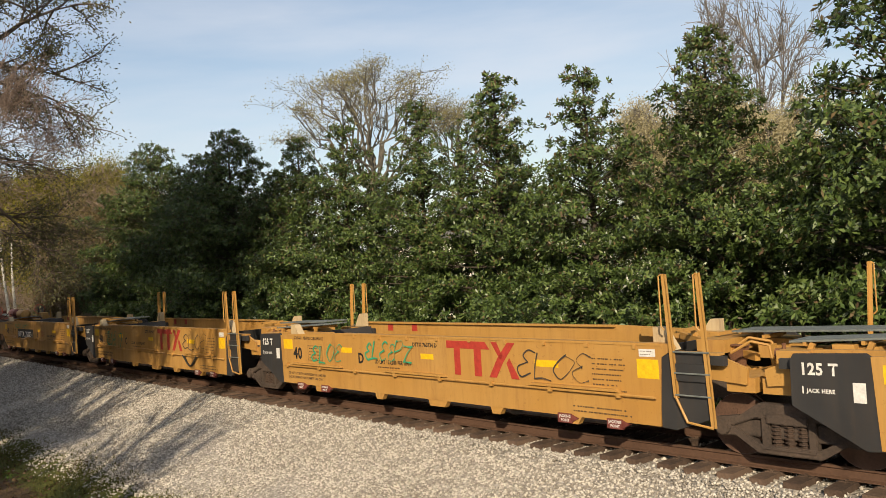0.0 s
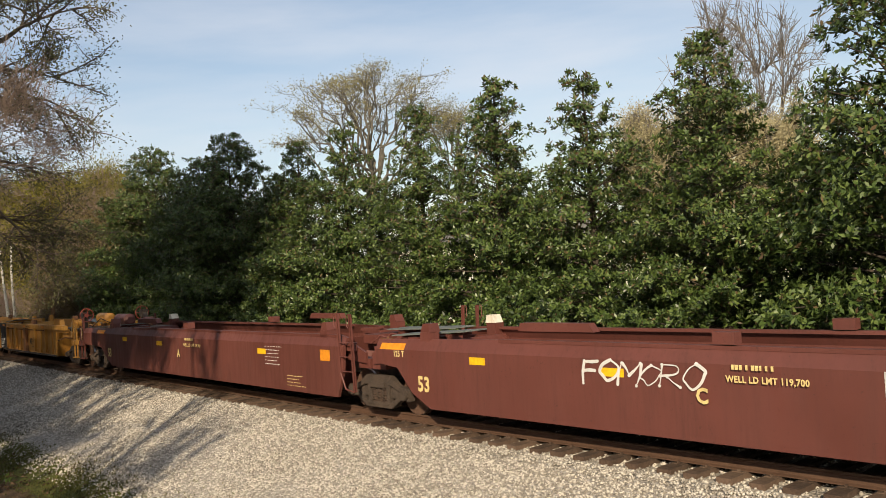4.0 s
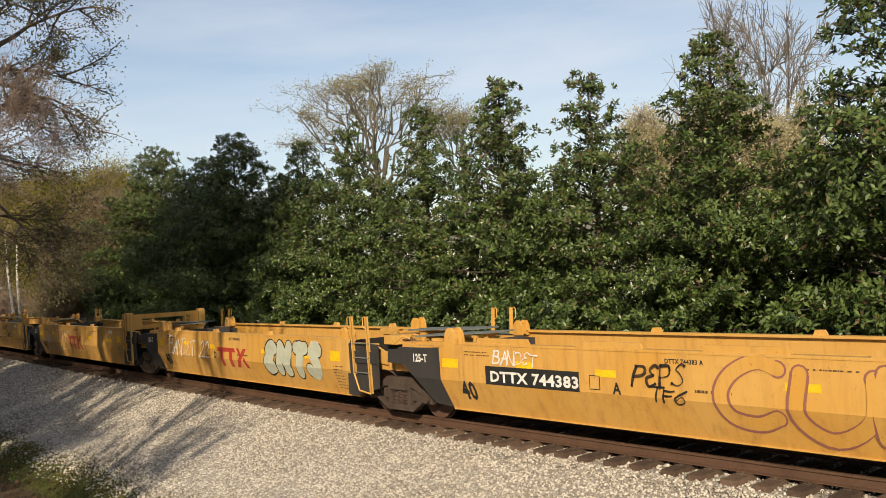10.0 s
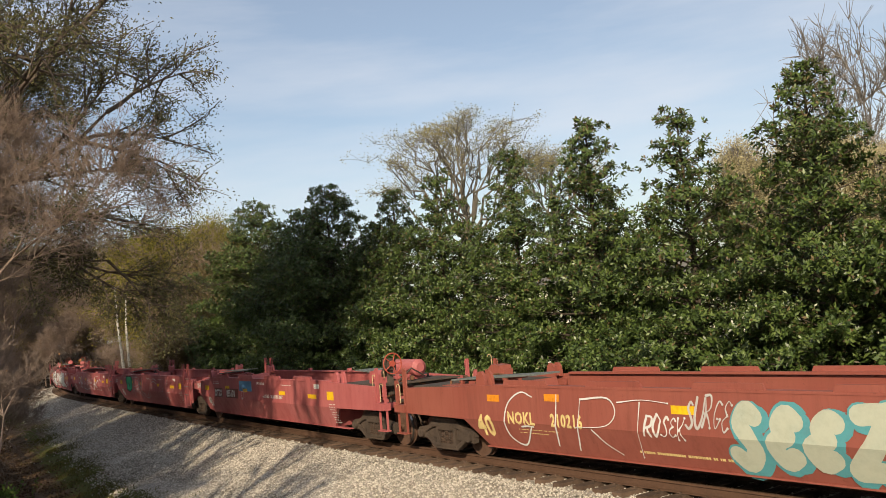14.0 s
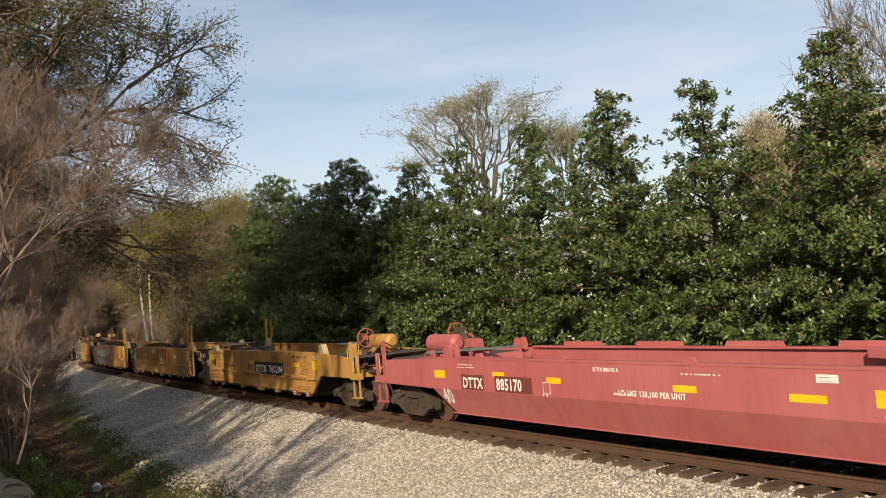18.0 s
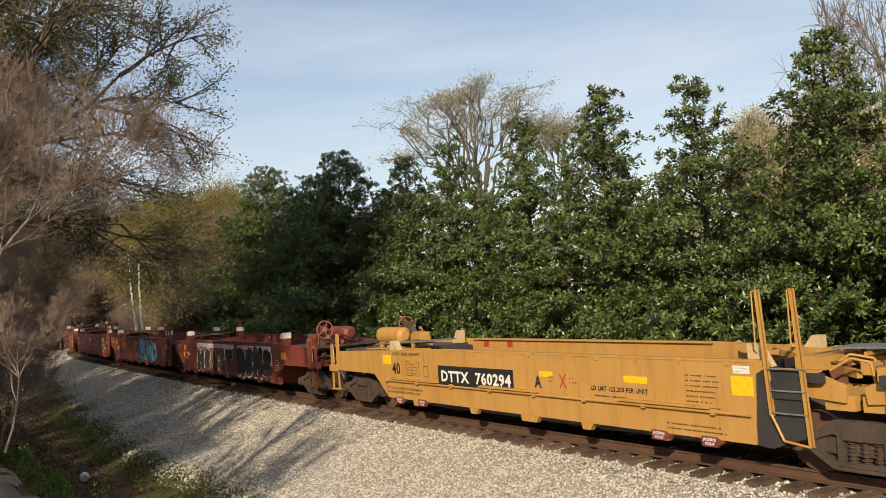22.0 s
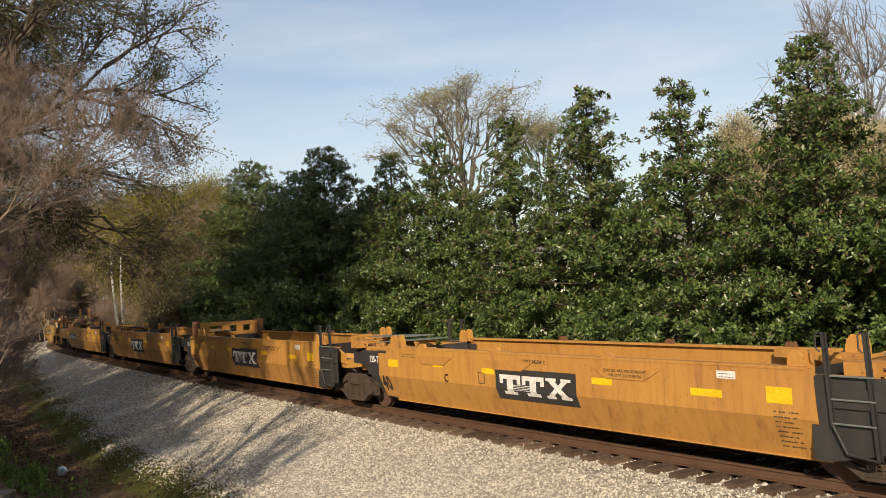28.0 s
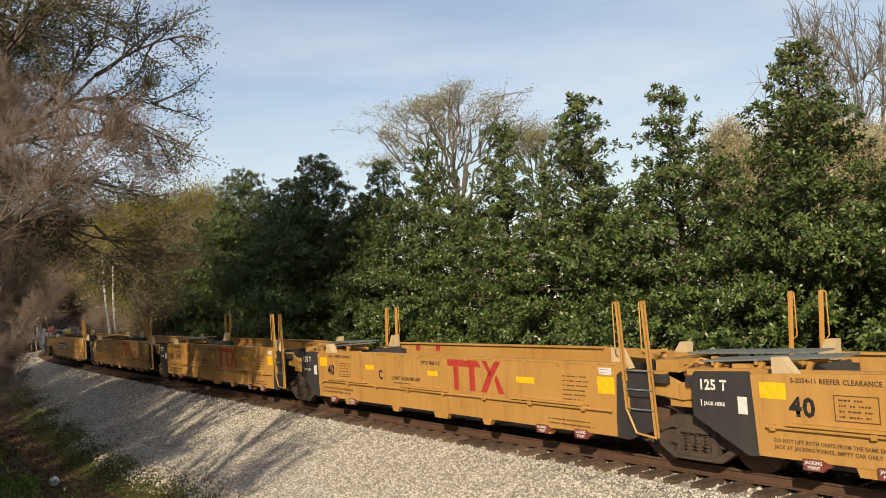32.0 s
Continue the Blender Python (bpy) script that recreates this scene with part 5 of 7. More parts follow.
    sh.beam((-0.36, 0, 0.46), (0.36, 0, 0.46), 0.06, 0.06)
    part("brake_beam", sh, DARK_STEEL, t)
    return t


# ---- the consist: car by car, from the head; metres along the train of each truck ----
units, trucks = [], []      # (thing, metres of its middle), (thing, metres)
first_truck = make_truck()


def truck_at(c):
    t = first_truck if not trucks else copy_thing(first_truck, Matrix())
    trucks.append((t, c))


def car(start, kinds, L, paint, label, dark=None, kind="a", head_end=True, tail_end=True, style="", shift=0.0, nudge=(0, 0, 0, 0, 0)):
    """One articulated car: kinds is the number of its units. The unit's left end is the rear. shift moves its trucks, nudge its units along the train."""
    made = []
    for k in range(kinds):
        a = start + k * L
        rc = "_end" if k == 0 and head_end else "_art"
        lc = "_end" if k == kinds - 1 and tail_end else "_art"
        brake = 2 if (k == 0 and head_end) else 1 if (k == kinds - 1 and tail_end) else 0
        u = Unit(kind, L, lc, rc, paint, label, dark, brake, style)
        units.append((u.ob, a + L / 2 + nudge[k]))
        truck_at(a + shift)
        made.append(u)
    truck_at(start + kinds * L + shift)
    return made


def marks_a(us, number, letters, ends):
    for k, u in enumerate(us):
        L = u.L
        tail = k == len(us) - 1 and k in ends
        head = k == 0 and k in ends
        u.words("40", 2.26, 1.06, 0.38, INK, 0.98)
        if not tail:
            u.words("125 T", 0.74, 1.36, 0.22, WHITE, 0.9)
            u.words("JACK HERE", 0.82, 1.12, 0.075, WHITE, 0.95)
            u.patch(0.76, 1.10, 0.018, 0.10, WHITE, "arrow")
            u.patch(1.42, 1.02, 0.16, 0.26, WHITE, "inspection_label")
        u.patch(1.80, 1.28, 0.42, 0.24)
        u.patch(4.35 if not tail else 3.0, 1.27, 0.42, 0.12)
        u.patch(8.05 if tail else 6.82 if head else 7.2, 1.24, 0.40, 0.11)
        u.patch(10.35 if not head else 10.95, 1.24, 0.55, 0.12)
        u.patch(L - 1.85, 1.16, 0.40, 0.30)
        u.words("S-2054-11 REEFER CLEARANCE", 2.3, 1.53, 0.10, PRINT, 0.9)
        u.patch(2.92, 1.03, 0.62, 0.36, PRINT, "data_frame"); u.patch(2.935, 1.045, 0.59, 0.33, u.paint, "data_frame_field", 0.006)
        u.bars(2.99, 1.31, 0.48, 4, 0.075, 0.045, INK, 8).matrix_basis.translation.y -= 0.005
        u.words("DO NOT LIFT BOTH UNITS FROM THE SAME END", 1.98, 0.66, 0.078, PRINT, 0.9); u.words("JACK AT JACKING POINTS, EMPTY CAR ONLY", 1.98, 0.565, 0.078, PRINT, 0.9)
        u.bars(L - 2.75, 1.42, 0.75, 7, 0.085, 0.04, INK, 10)
        u.bars(L - 3.2, 0.60, 1.4, 2, 0.08, 0.045, INK, 11)
        u.patch(L - 1.80, 1.50, 0.30, 0.12, WHITE, "data_plate")
        u.bars(L - 1.78, 1.58, 0.26, 2, 0.05, 0.02, INK, 19)
        for j, x in enumerate((2.45, 3.5, L - 3.5, L - 2.45)):
            u.words("JACKING", x - 0.005, 0.405, 0.066, WHITE, 0.9, 0.034); u.words("POINT", x + 0.03, 0.335, 0.066, WHITE, 0.9, 0.034)
        for x in (2.40, 3.42):          # squares on the inner face of the far side
            ob = u.patch(x, 1.48, 0.22, 0.20, LOGO_RED, "red_square")
            ob.matrix_basis = pose(x - L / 2, HALF - 0.075, 1.48, 90, 0, 0)
        if tail:
            u.number_board(number.replace(" ", "  "), 4.5, 0.98, 0.34, 1.16)
            u.words(letters[k], 7.9, 1.02, 0.32, INK, 0.9)
            u.cross_mark(8.74, 1.2)
            u.words("LD LMT 123,200 PER UNIT", 9.5, 1.06, 0.12, INK, 0.95)
            u.bars(9.6, 0.95, 1.3, 1, 0.06, 0.05, INK, 14)
            u.patch(3.75, 1.03, 0.20, 0.26, INK, "data_frame"); u.patch(3.765, 1.045, 0.17, 0.23, u.paint, "data_frame_field", 0.006)
        elif head:
            u.number_board(number.replace(" ", "  "), 7.42, 0.98, 0.34, 1.16)
            u.words(letters[k], 6.55, 1.03, 0.32, INK, 0.9)
            u.cross_mark(5.76, 1.2)
            u.words("LD LMT 123,200 PER UNIT", 3.75, 1.06, 0.12, INK, 0.95)
            u.bars(3.9, 0.95, 1.3, 1, 0.06, 0.05, INK, 14)
            u.words("GWG521", 9.05, 1.44, 0.13, PRINT, 0.9); u.words("S-2054-11 REEFER CLEARANCE", 10.9, 1.52, 0.10, PRINT, 0.9)
            u.patch(11.6, 1.03, 0.20, 0.26, INK, "data_frame"); u.patch(11.615, 1.045, 0.17, 0.23, u.paint, "data_frame_field", 0.006)
        else:
            u.words(letters[k], 5.0, 1.06, 0.32, INK, 0.9)
            u.words(number + " " + letters[k], 6.95, 1.49, 0.115, INK, 0.9)
            u.words("LD LMT 123,200 PER UNIT", 5.62, 1.08, 0.115, INK, 0.9)
            u.bars(5.72, 0.99, 1.2, 1, 0.06, 0.05, INK, 14)
            u.logo(8.02, 0.98, 1.95, 0.66, LOGO_RED)


def marks_b(us, number, letters, ends):
    for k, u in enumerate(us):
        L = u.L
        tail, head = k == len(us) - 1, k == 0
        u.words("40", 7.46 if not head else 7.8, 0.76, 0.46, INK, 0.92, 0.01)
        if head:
            u.words("IWG 52", 8.45, 0.86, 0.15, INK, 0.85, 0.01)
        u.bars(8.15, 0.66, 0.7, 1, 0.14, 0.05, INK, 27)
        u.bars(5.6, 1.62, 0.8, 2, 0.065, 0.035, INK, 22).matrix_basis.translation.y -= 0.113
        u.mark("lettering", text_mesh(number + " " + letters[k], 0.12, 0.9), 7.45, 1.575, INK, 0.115)
        for x in (2.95, 4.6, 7.0, 10.2):
            u.patch(x, 1.575, 0.45, 0.09, ORANGE, "faded_reflector", 0.118)
        u.bars(0.95, 1.40, 0.6, 4, 0.06, 0.03, INK, 28).matrix_basis.translation.y -= 0.063
        if not tail:
            u.words("125-T", 2.14, 0.64, 0.40, WHITE, 0.80, 0.032)
            u.disc(2.25, 1.10, 0.10, CREAM, 0.032)
            u.bars(2.2, 0.54, 0.6, 2, 0.06, 0.04, WHITE, 23).matrix_basis.translation.y -= 0.03
        if not head:
            u.bars(L - 2.2, 1.12, 0.6, 9, 0.08, 0.045, WHITE, 24).matrix_basis.translation.y -= 0.03
            u.disc(L - 1.85, 1.27, 0.09, CREAM, 0.032)
            u.bars(L - 2.5, 1.63, 0.5, 2, 0.06, 0.035, WHITE, 25).matrix_basis.translation.y -= 0.118
        if tail:
            u.number_board(number, 3.72, 1.02, 0.20)
        elif not head:
            u.logo(3.72, 0.94, 1.30, 0.30, RUST, BLACK)
        u.bars(5.95, 1.12, 0.42, 6, 0.06, 0.025, INK, 26)


def marks_c(us, number, letters, ends, ink=INK, logo=LOGO_RED, board=None, black=True):
    for k, u in enumerate(us):
        L = u.L
        end_left = k == len(us) - 1
        x40 = 2.42 if board == "ink" else 1.54 if board == "white" else 1.85
        if board == "white" and not end_left:
            u.patch(1.48, 0.42, 0.54, 1.10, u.paint, "end_plate", 0.003)
        u.words("40", x40, 0.60, 0.50, ink, 0.78, 0.008)
        if not end_left:
            u.words("125-T" if black else "125 T", 1.02 if black else 0.62, 1.28, 0.22, WHITE, 0.8, 0.0)
        u.patch(1.95 if black else 1.62, 1.20, 0.46, 0.18)
        u.patch(3.95 if board != "white" else 3.9, 1.28, 0.42, 0.12)
        u.patch(5.75, 1.22, 0.42, 0.12)
        u.patch(9.0, 1.20, 0.5, 0.12)
        u.patch(11.2, 1.16, 0.6, 0.12)
        u.patch(L - 2.05, 1.15, 0.42, 0.24)
        u.words(letters[k], 4.35 if board == "white" else 6.1 if board else 5.6, 0.96, 0.26, ink, 0.85)
        u.words(number + " " + letters[k], 7.1, 1.50, 0.10, ink, 0.9)
        u.bars(2.6, 1.52, 1.0, 2, 0.06, 0.035, ink, 31)
        u.bars(7.6, 1.08, 0.95, 1, 0.06, 0.08, ink, 32)
        u.bars(L - 1.95, 1.02, 0.5, 8, 0.075, 0.04, ink, 33)
        u.bars(9.2, 1.50, 1.0, 1, 0.06, 0.04, ink, 34)
        u.patch(L - 2.9, 1.46, 0.34, 0.12, WHITE, "data_plate"); u.bars(L - 2.87, 1.53, 0.28, 2, 0.05, 0.02, INK, 35)
        u.patch(5.62, 1.0, 0.22, 0.24, ink, "data_frame"); u.patch(5.635, 1.015, 0.19, 0.21, u.paint, "data_frame_field", 0.006)
        if k in ends:
            if board is not None:
                u.number_board(number, 3.28, 1.0, 0.27, 1.24, 0.075)
            else:
                x0 = 2.80
                u.patch(x0 - 0.06, 0.97, 0.86, 0.34, PLAQUE, "number_field"); u.patch(x0 + 1.21, 0.97, 1.26, 0.34, PLAQUE, "number_field")
                u.words(number[:4], x0, 1.02, 0.32, WHITE, 0.85, 0.01); u.words(number[5:], x0 + 1.27, 1.02, 0.34, WHITE, 0.80, 0.01)
                u.words("LD LMT 120,100 PER UNIT", 7.72, 1.08, 0.14, WHITE, 0.9)
        elif board == "white":
            u.logo(6.35, 0.84, 2.1, 0.40, WHITE, BLACK)
        elif board == "ink":
            u.logo(6.35, 0.74, 1.85, 0.54, logo)
        if board == "white":
            for x in (3.1, 5.8, 9.0):
                u.raised(x)
            u.words("52900 LBS. MAX. GROSS WEIGHT", 9.32, 1.45, 0.07, PRINT, 0.9, 0.026); u.words("FOR 20 FT. CONTAINERS", 9.45, 1.37, 0.07, PRINT, 0.9, 0.026)


def marks_e(us, letters):
    for k, u in enumerate(us):
        L = u.L
        for x, z, w_, h_ in ((1.95, 1.26, 0.34, 0.20), (4.2, 1.24, 0.42, 0.11), (6.9, 1.22, 0.5, 0.12), (9.9, 1.20, 0.5, 0.12), (13.3, 1.18, 0.42, 0.24)):
            u.patch(x, z, w_, h_, ORANGE)
        for x in (2.6, 4.25, 6.6, 9.1, 11.4):
            u.patch(x, 1.02, 0.25, 0.10, SIGNAL, "small_reflector")
        u.words(letters[k], 4.85, 1.0, 0.32, WHITE, 0.9)
        u.bars(6.9, 1.44, 0.95, 2, 0.10, 0.07, WHITE, 41)
        u.bars(1.0, 1.45, 0.8, 3, 0.07, 0.035, WHITE, 42)
        u.bars(12.75, 1.12, 0.5, 5, 0.08, 0.035, WHITE, 43)
        u.patch(2.2, 0.92, 0.38, 0.24, WHITE, "data_frame"); u.patch(2.22, 0.94, 0.34, 0.20, u.paint, "data_frame_field", 0.006)
        u.bars(2.25, 1.08, 0.28, 4, 0.045, 0.02, WHITE, 44)
        u.patch(1.9, 0.93, 0.13, 0.22, SIGNAL, "inspection_label")
        for x in np.arange(4.8, 11.5, 0.55):      # drips of white on the inner face of the far side
            ob = u.patch(float(x), 1.54, 0.03, 0.12 + 0.05 * math.sin(x * 9), GUIDE_WHITE, "white_drip")
            ob.matrix_basis = pose(float(x) - L / 2, HALF - 0.075, 1.54, 90, 0, 0)


A_LABEL = "faded tan-yellow steel well car unit with tall posts"
L5 = 14.45
# 1: tan-yellow car with red marks
u = car(-8.6, 4, 14.38, YELLOW_A, A_LABEL, BLACK, "a", head_end=False, shift=-0.38)
marks_a(u, "DTTX 760734", "EDCB", (3,))
u[1].tag("ELOE", 3.1, 1.0, 1.3, 0.42, SPRAY["green"], 3); u[1].tag("ELEEPZ", 5.3, 1.15, 1.65, 0.42, SPRAY["green"], 4); u[1].tag("ELOE", 9.95, 1.02, 1.7, 0.48, SPRAY["darkgrey"], 5, -0.02)
u[2].tag("ELOER 17", 3.2, 0.95, 1.6, 0.52, SPRAY["green"], 6); u[2].tag("ELOE", 10.05, 1.08, 1.75, 0.46, SPRAY["darkgrey"], 7, -0.02); u[2].hose(10.1)
u[3].tag("ELOE 2017", 4.0, 1.38, 2.6, 0.2, SPRAY["green"], 8)
# 2: long maroon car
u = car(52.3, 3, 18.23, RED_D, "dark maroon steel well car unit with spray paintings", None, "d", shift=-0.15)
for k, v in enumerate(u):
    v.words("53", 1.95, 0.68, 0.42, CREAM, 0.85, 0.006)
    v.words("125 T", 1.2, 1.36, 0.17, CREAM, 0.8) if k != 2 else None
    v.patch(0.75, 1.5, 0.8, 0.13, ORANGE)
    v.patch(3.5, 1.28, 0.42, 0.14); v.patch(6.6, 1.22, 0.45, 0.14); v.patch(13.5, 1.2, 0.45, 0.14); v.patch(16.6, 1.15, 0.42, 0.26, ORANGE)
    v.bars(8.95, 1.44, 0.9, 1, 0.17, 0.13, CREAM, 51).matrix_basis.translation.y -= 0.05; v.words("WELL LD LMT 119,700", 8.85, 1.26, 0.13, CREAM, 0.9, 0.05); v.bars(13.9, 1.4, 0.9, 6, 0.09, 0.035, WHITE, 52)
    v.words("BCA"[k], 8.35, 0.92, 0.32, CREAM, 0.9, 0.05)
    v.bars(15.0, 0.7, 0.9, 4, 0.08, 0.035, CREAM, 53)
for x, w_ in ((3.0, 0.9), (7.2, 1.0), (9.6, 0.8), (11.9, 1.0)):
    u[0].patch(x, 0.50, w_, 0.90, SPRAY["pink"], "spray_field", 0.002)
u[0].piece("SEUDO", 3.45, 0.42, 4.1, 1.12, SPRAY["grey"], SPRAY["silver"], SPRAY["red"], 11, 0.16)
u[0].piece("NASE", 7.7, 0.42, 4.8, 1.12, SPRAY["grey"], SPRAY["silver"], SPRAY["red"], 12, 0.17)
u[0].tag("3XF", 2.0, 1.30, 0.9, 0.24, SPRAY["yellow"], 12); u[0].tag("TROLL", 2.0, 1.05, 1.0, 0.22, SPRAY["yellow"], 13); u[0].tag("SLAG", 2.5, 0.42, 0.8, 0.22, SPRAY["yellow"], 14)
u[1].patch(11.0, 0.70, 2.6, 0.80, SPRAY["silver"], "spray_field"); u[1].piece("REBEL", 11.3, 0.90, 1.9, 0.45, SPRAY["blue"], SPRAY["sky"], None, 14, 0.05); u[1].tag("FOMORO", 6.2, 1.1, 2.3, 0.4, SPRAY["white"], 15, 0.02)

# 3: ribbed orange-yellow car
u = car(110.5, 5, 14.02, YELLOW_B, "rust-streaked orange-yellow ribbed steel well car unit", None, "b", shift=-0.33, nudge=(-0.38, -0.33, -0.05, -0.1, -0.28))
marks_b(u, "DTTX 781067", "ADECB", (0, 4))
# 4: smooth yellow car
u = car(184.4, 5, 14.42, YELLOW_C, "smooth yellow steel well car unit with spray tags", BLACK, "c", shift=-0.12)
marks_c(u, "DTTX 744383", "ADECB", (0, 4), board="ink")
u[0].tag("BANDET", 3.4, 1.32, 1.1, 0.26, SPRAY["white"], 21, 0.0); u[0].tag("PEPS", 6.5, 1.12, 1.0, 0.40, SPRAY["black"], 22, 0.012); u[0].tag("TF6", 6.8, 0.88, 0.7, 0.24, SPRAY["black"], 20, 0.0); u[0].piece("CURE", 7.9, 0.52, 4.6, 1.05, YELLOW_C, SPRAY["mauve"], None, 23, 0.055)
u[1].piece("ENTS", 9.1, 0.60, 2.9, 0.98, SPRAY["pale"], SPRAY["black"], None, 24, 0.10); u[1].tag("BANDET 22", 2.9, 0.95, 3.0, 0.55, SPRAY["white"], 25)
u[2].tag("BANDET", 2.9, 0.62, 2.1, 0.85, SPRAY["white"], 26, -0.015); u[2].tag("229", 5.1, 0.62, 1.5, 0.85, SPRAY["white"], 27, -0.02)
u[3].tag("WMO", 9.0, 1.25, 1.2, 0.30, SPRAY["black"], 29, -0.01); u[3].tag("WOR", 10.2, 1.0, 0.7, 0.18, SPRAY["black"], 28); u[3].piece("BESS", 8.1, 0.55, 2.9, 0.60, YELLOW_C, SPRAY["darkgrey"], None, 30, 0.03); u[3].tag("T6K", 9.9, 0.95, 0.8, 0.3, SPRAY["black"], 34)
u[4].tag("OPEK", 6.5, 1.22, 1.05, 0.28, SPRAY["black"], 31); u[4].tag("C", 8.45, 0.55, 0.8, 0.95, SPRAY["black"], 32, 0.02); u[4].tag("3", 9.2, 0.60, 0.65, 0.95, SPRAY["black"], 35, 0.02); u[4].tag("W", 8.5, 0.45, 0.9, 0.55, SPRAY["black"], 36, 0.02); u[4].tag("UU", 8.75, 1.05, 0.7, 0.3, SPRAY["black"], 37, 0.01); u[4].tag("JS", 9.0, 0.42, 0.6, 0.4, SPRAY["darkgrey"], 38, 0.02); u[4].tag("BANDET", 9.92, 1.32, 1.0, 0.26, SPRAY["black"], 39); u[4].tag("THE", 10.1, 1.04, 0.6, 0.25, SPRAY["black"], 40); u[4].tag("FOX", 10.12, 0.72, 0.8, 0.30, SPRAY["black"], 41); u[4].words("GW52CM", 10.2, 0.56, 0.13, INK, 0.9)
u[2].cross_frame(u[2].L - 1.06, 1.62, 2.16, False)
# 5: single brown-red car
u = car(259.9, 1, 14.8, BROWN_RED, "brown-red steel well car with white spray lettering", None, "c", shift=-0.3)
u[0].words("40", 1.95, 0.62, 0.62, CREAM, 0.85, 0.008); u[0].words("NOKL", 3.02, 0.92, 0.34, CREAM, 0.85); u[0].words("210216", 4.32, 0.92, 0.34, CREAM, 0.80)
u[0].patch(2.4, 1.35, 0.4, 0.14, ORANGE); u[0].patch(4.2, 1.4, 0.42, 0.14, ORANGE); u[0].patch(7.3, 1.28, 0.5, 0.14); u[0].patch(11.6, 1.2, 0.7, 0.14)
u[0].bars(6.4, 0.55, 2.8, 1, 0.06, 0.08, CREAM, 61); u[0].bars(3.3, 0.8, 1.2, 2, 0.07, 0.03, CREAM, 62)
u[0].tag("GIRT", 2.9, 0.50, 4.2, 1.05, SPRAY["white"], 63, -0.012); u[0].tag("ROSEK", 6.7, 0.85, 0.9, 0.4, SPRAY["white"], 64); u[0].tag("SURGE", 7.6, 1.05, 0.9, 0.5, SPRAY["silver"], 66)
u[0].piece("SEEZ", 8.35, 0.46, 2.6, 1.06, SPRAY["pale"], SPRAY["teal"], SPRAY["teal"], 65, 0.13)
# 6: pink-red car
u = car(277.8, 5, 14.56, PINK, "faded pink-red steel well car unit", None, "c")
marks_c(u, "DTTX 885170", "BCDEA", (0, 4), WHITE, WHITE, black=False)
u[0].patch(5.4, 1.25, 1.2, 0.35, SPRAY["blue"], "spray_field")
u[1].blobs(3.1, 0.85, 1.0, 0.75, SPRAY["green"], SPRAY["black"], 1, 72); u[1].piece("RUSER", 4.4, 0.55, 8.0, 1.0, PINK, SPRAY["silver"], None, 73, 0.02)
u[2].tag("RALLENJAKS", 3.6, 0.65, 7.5, 0.75, SPRAY["white"], 76, 0.03)
u[3].patch(2.4, 0.42, 10.2, 0.55, SPRAY["red"], "spray_field"); u[3].piece("CRIMER", 2.6, 0.44, 8.7, 1.16, SPRAY["white"], SPRAY["black"], SPRAY["black"], 74, 0.14, SPRAY["black"]); u[3].tag("KANL", 12.0, 0.62, 1.2, 0.38, SPRAY["white"], 75, 0.05)
# 7: tan-yellow car
u = car(354.2, 5, 14.48, YELLOW_A, A_LABEL, BLACK, "a", nudge=(0.1, 0.2, 0.0, 0.0, 0.0))
marks_a(u, "DTTX 760294", "BCDEA", (0, 4))
u[1].tag("KEEFIN", 1.9, 1.40, 0.9, 0.18, SPRAY["black"], 81); u[1].tag("ASER-MASK", 5.9, 1.02, 1.8, 0.42, SPRAY["red"], 82, 0.005)
u[2].piece("KUSH", 2.9, 0.5, 3.4, 0.98, SPRAY["white"], SPRAY["plum"], SPRAY["white"], 83, 0.09, SPRAY["plum"]); u[2].tag("Y", 6.7, 0.5, 1.3, 1.1, SPRAY["white"], 84, 0.05)
u[3].piece("CASEL", 2.5, 0.5, 3.6, 0.98, SPRAY["teal"], SPRAY["plum"], SPRAY["yellow"], 85, 0.08); u[3].tag("EM", 6.0, 0.55, 1.2, 0.6, SPRAY["red"], 86, 0.03)
# 8: oxide-red car
u = car(430.1, 5, 14.76, RED_E, "oxide-red steel well car unit with white-capped guides", None, "e", shift=-0.2, nudge=(0.14, 0.0, -0.25, -0.1, 0.0))
marks_e(u, "BEDCA")
u[0].piece("HEIST", 3.95, 0.46, 4.5, 0.94, SPRAY["darkgrey"], SPRAY["white"], None, 91, 0.12); u[0].piece("RENS", 8.9, 0.46, 3.5, 0.98, SPRAY["darkgrey"], SPRAY["black"], SPRAY["white"], 92, 0.13)
u[0].patch(3.9, 1.42, 4.7, 0.16, SPRAY["white"], "spray_field"); u[0].tag("HELLO MY NAME IS", 4.0, 1.42, 4.5, 0.13, SPRAY["red"], 93, 0.03); u[0].patch(9.0, 1.42, 3.4, 0.16, SPRAY["white"], "spray_field"); u[0].tag("HELLO MY NAME IS", 9.1, 1.42, 3.2, 0.13, SPRAY["red"], 94, 0.03)
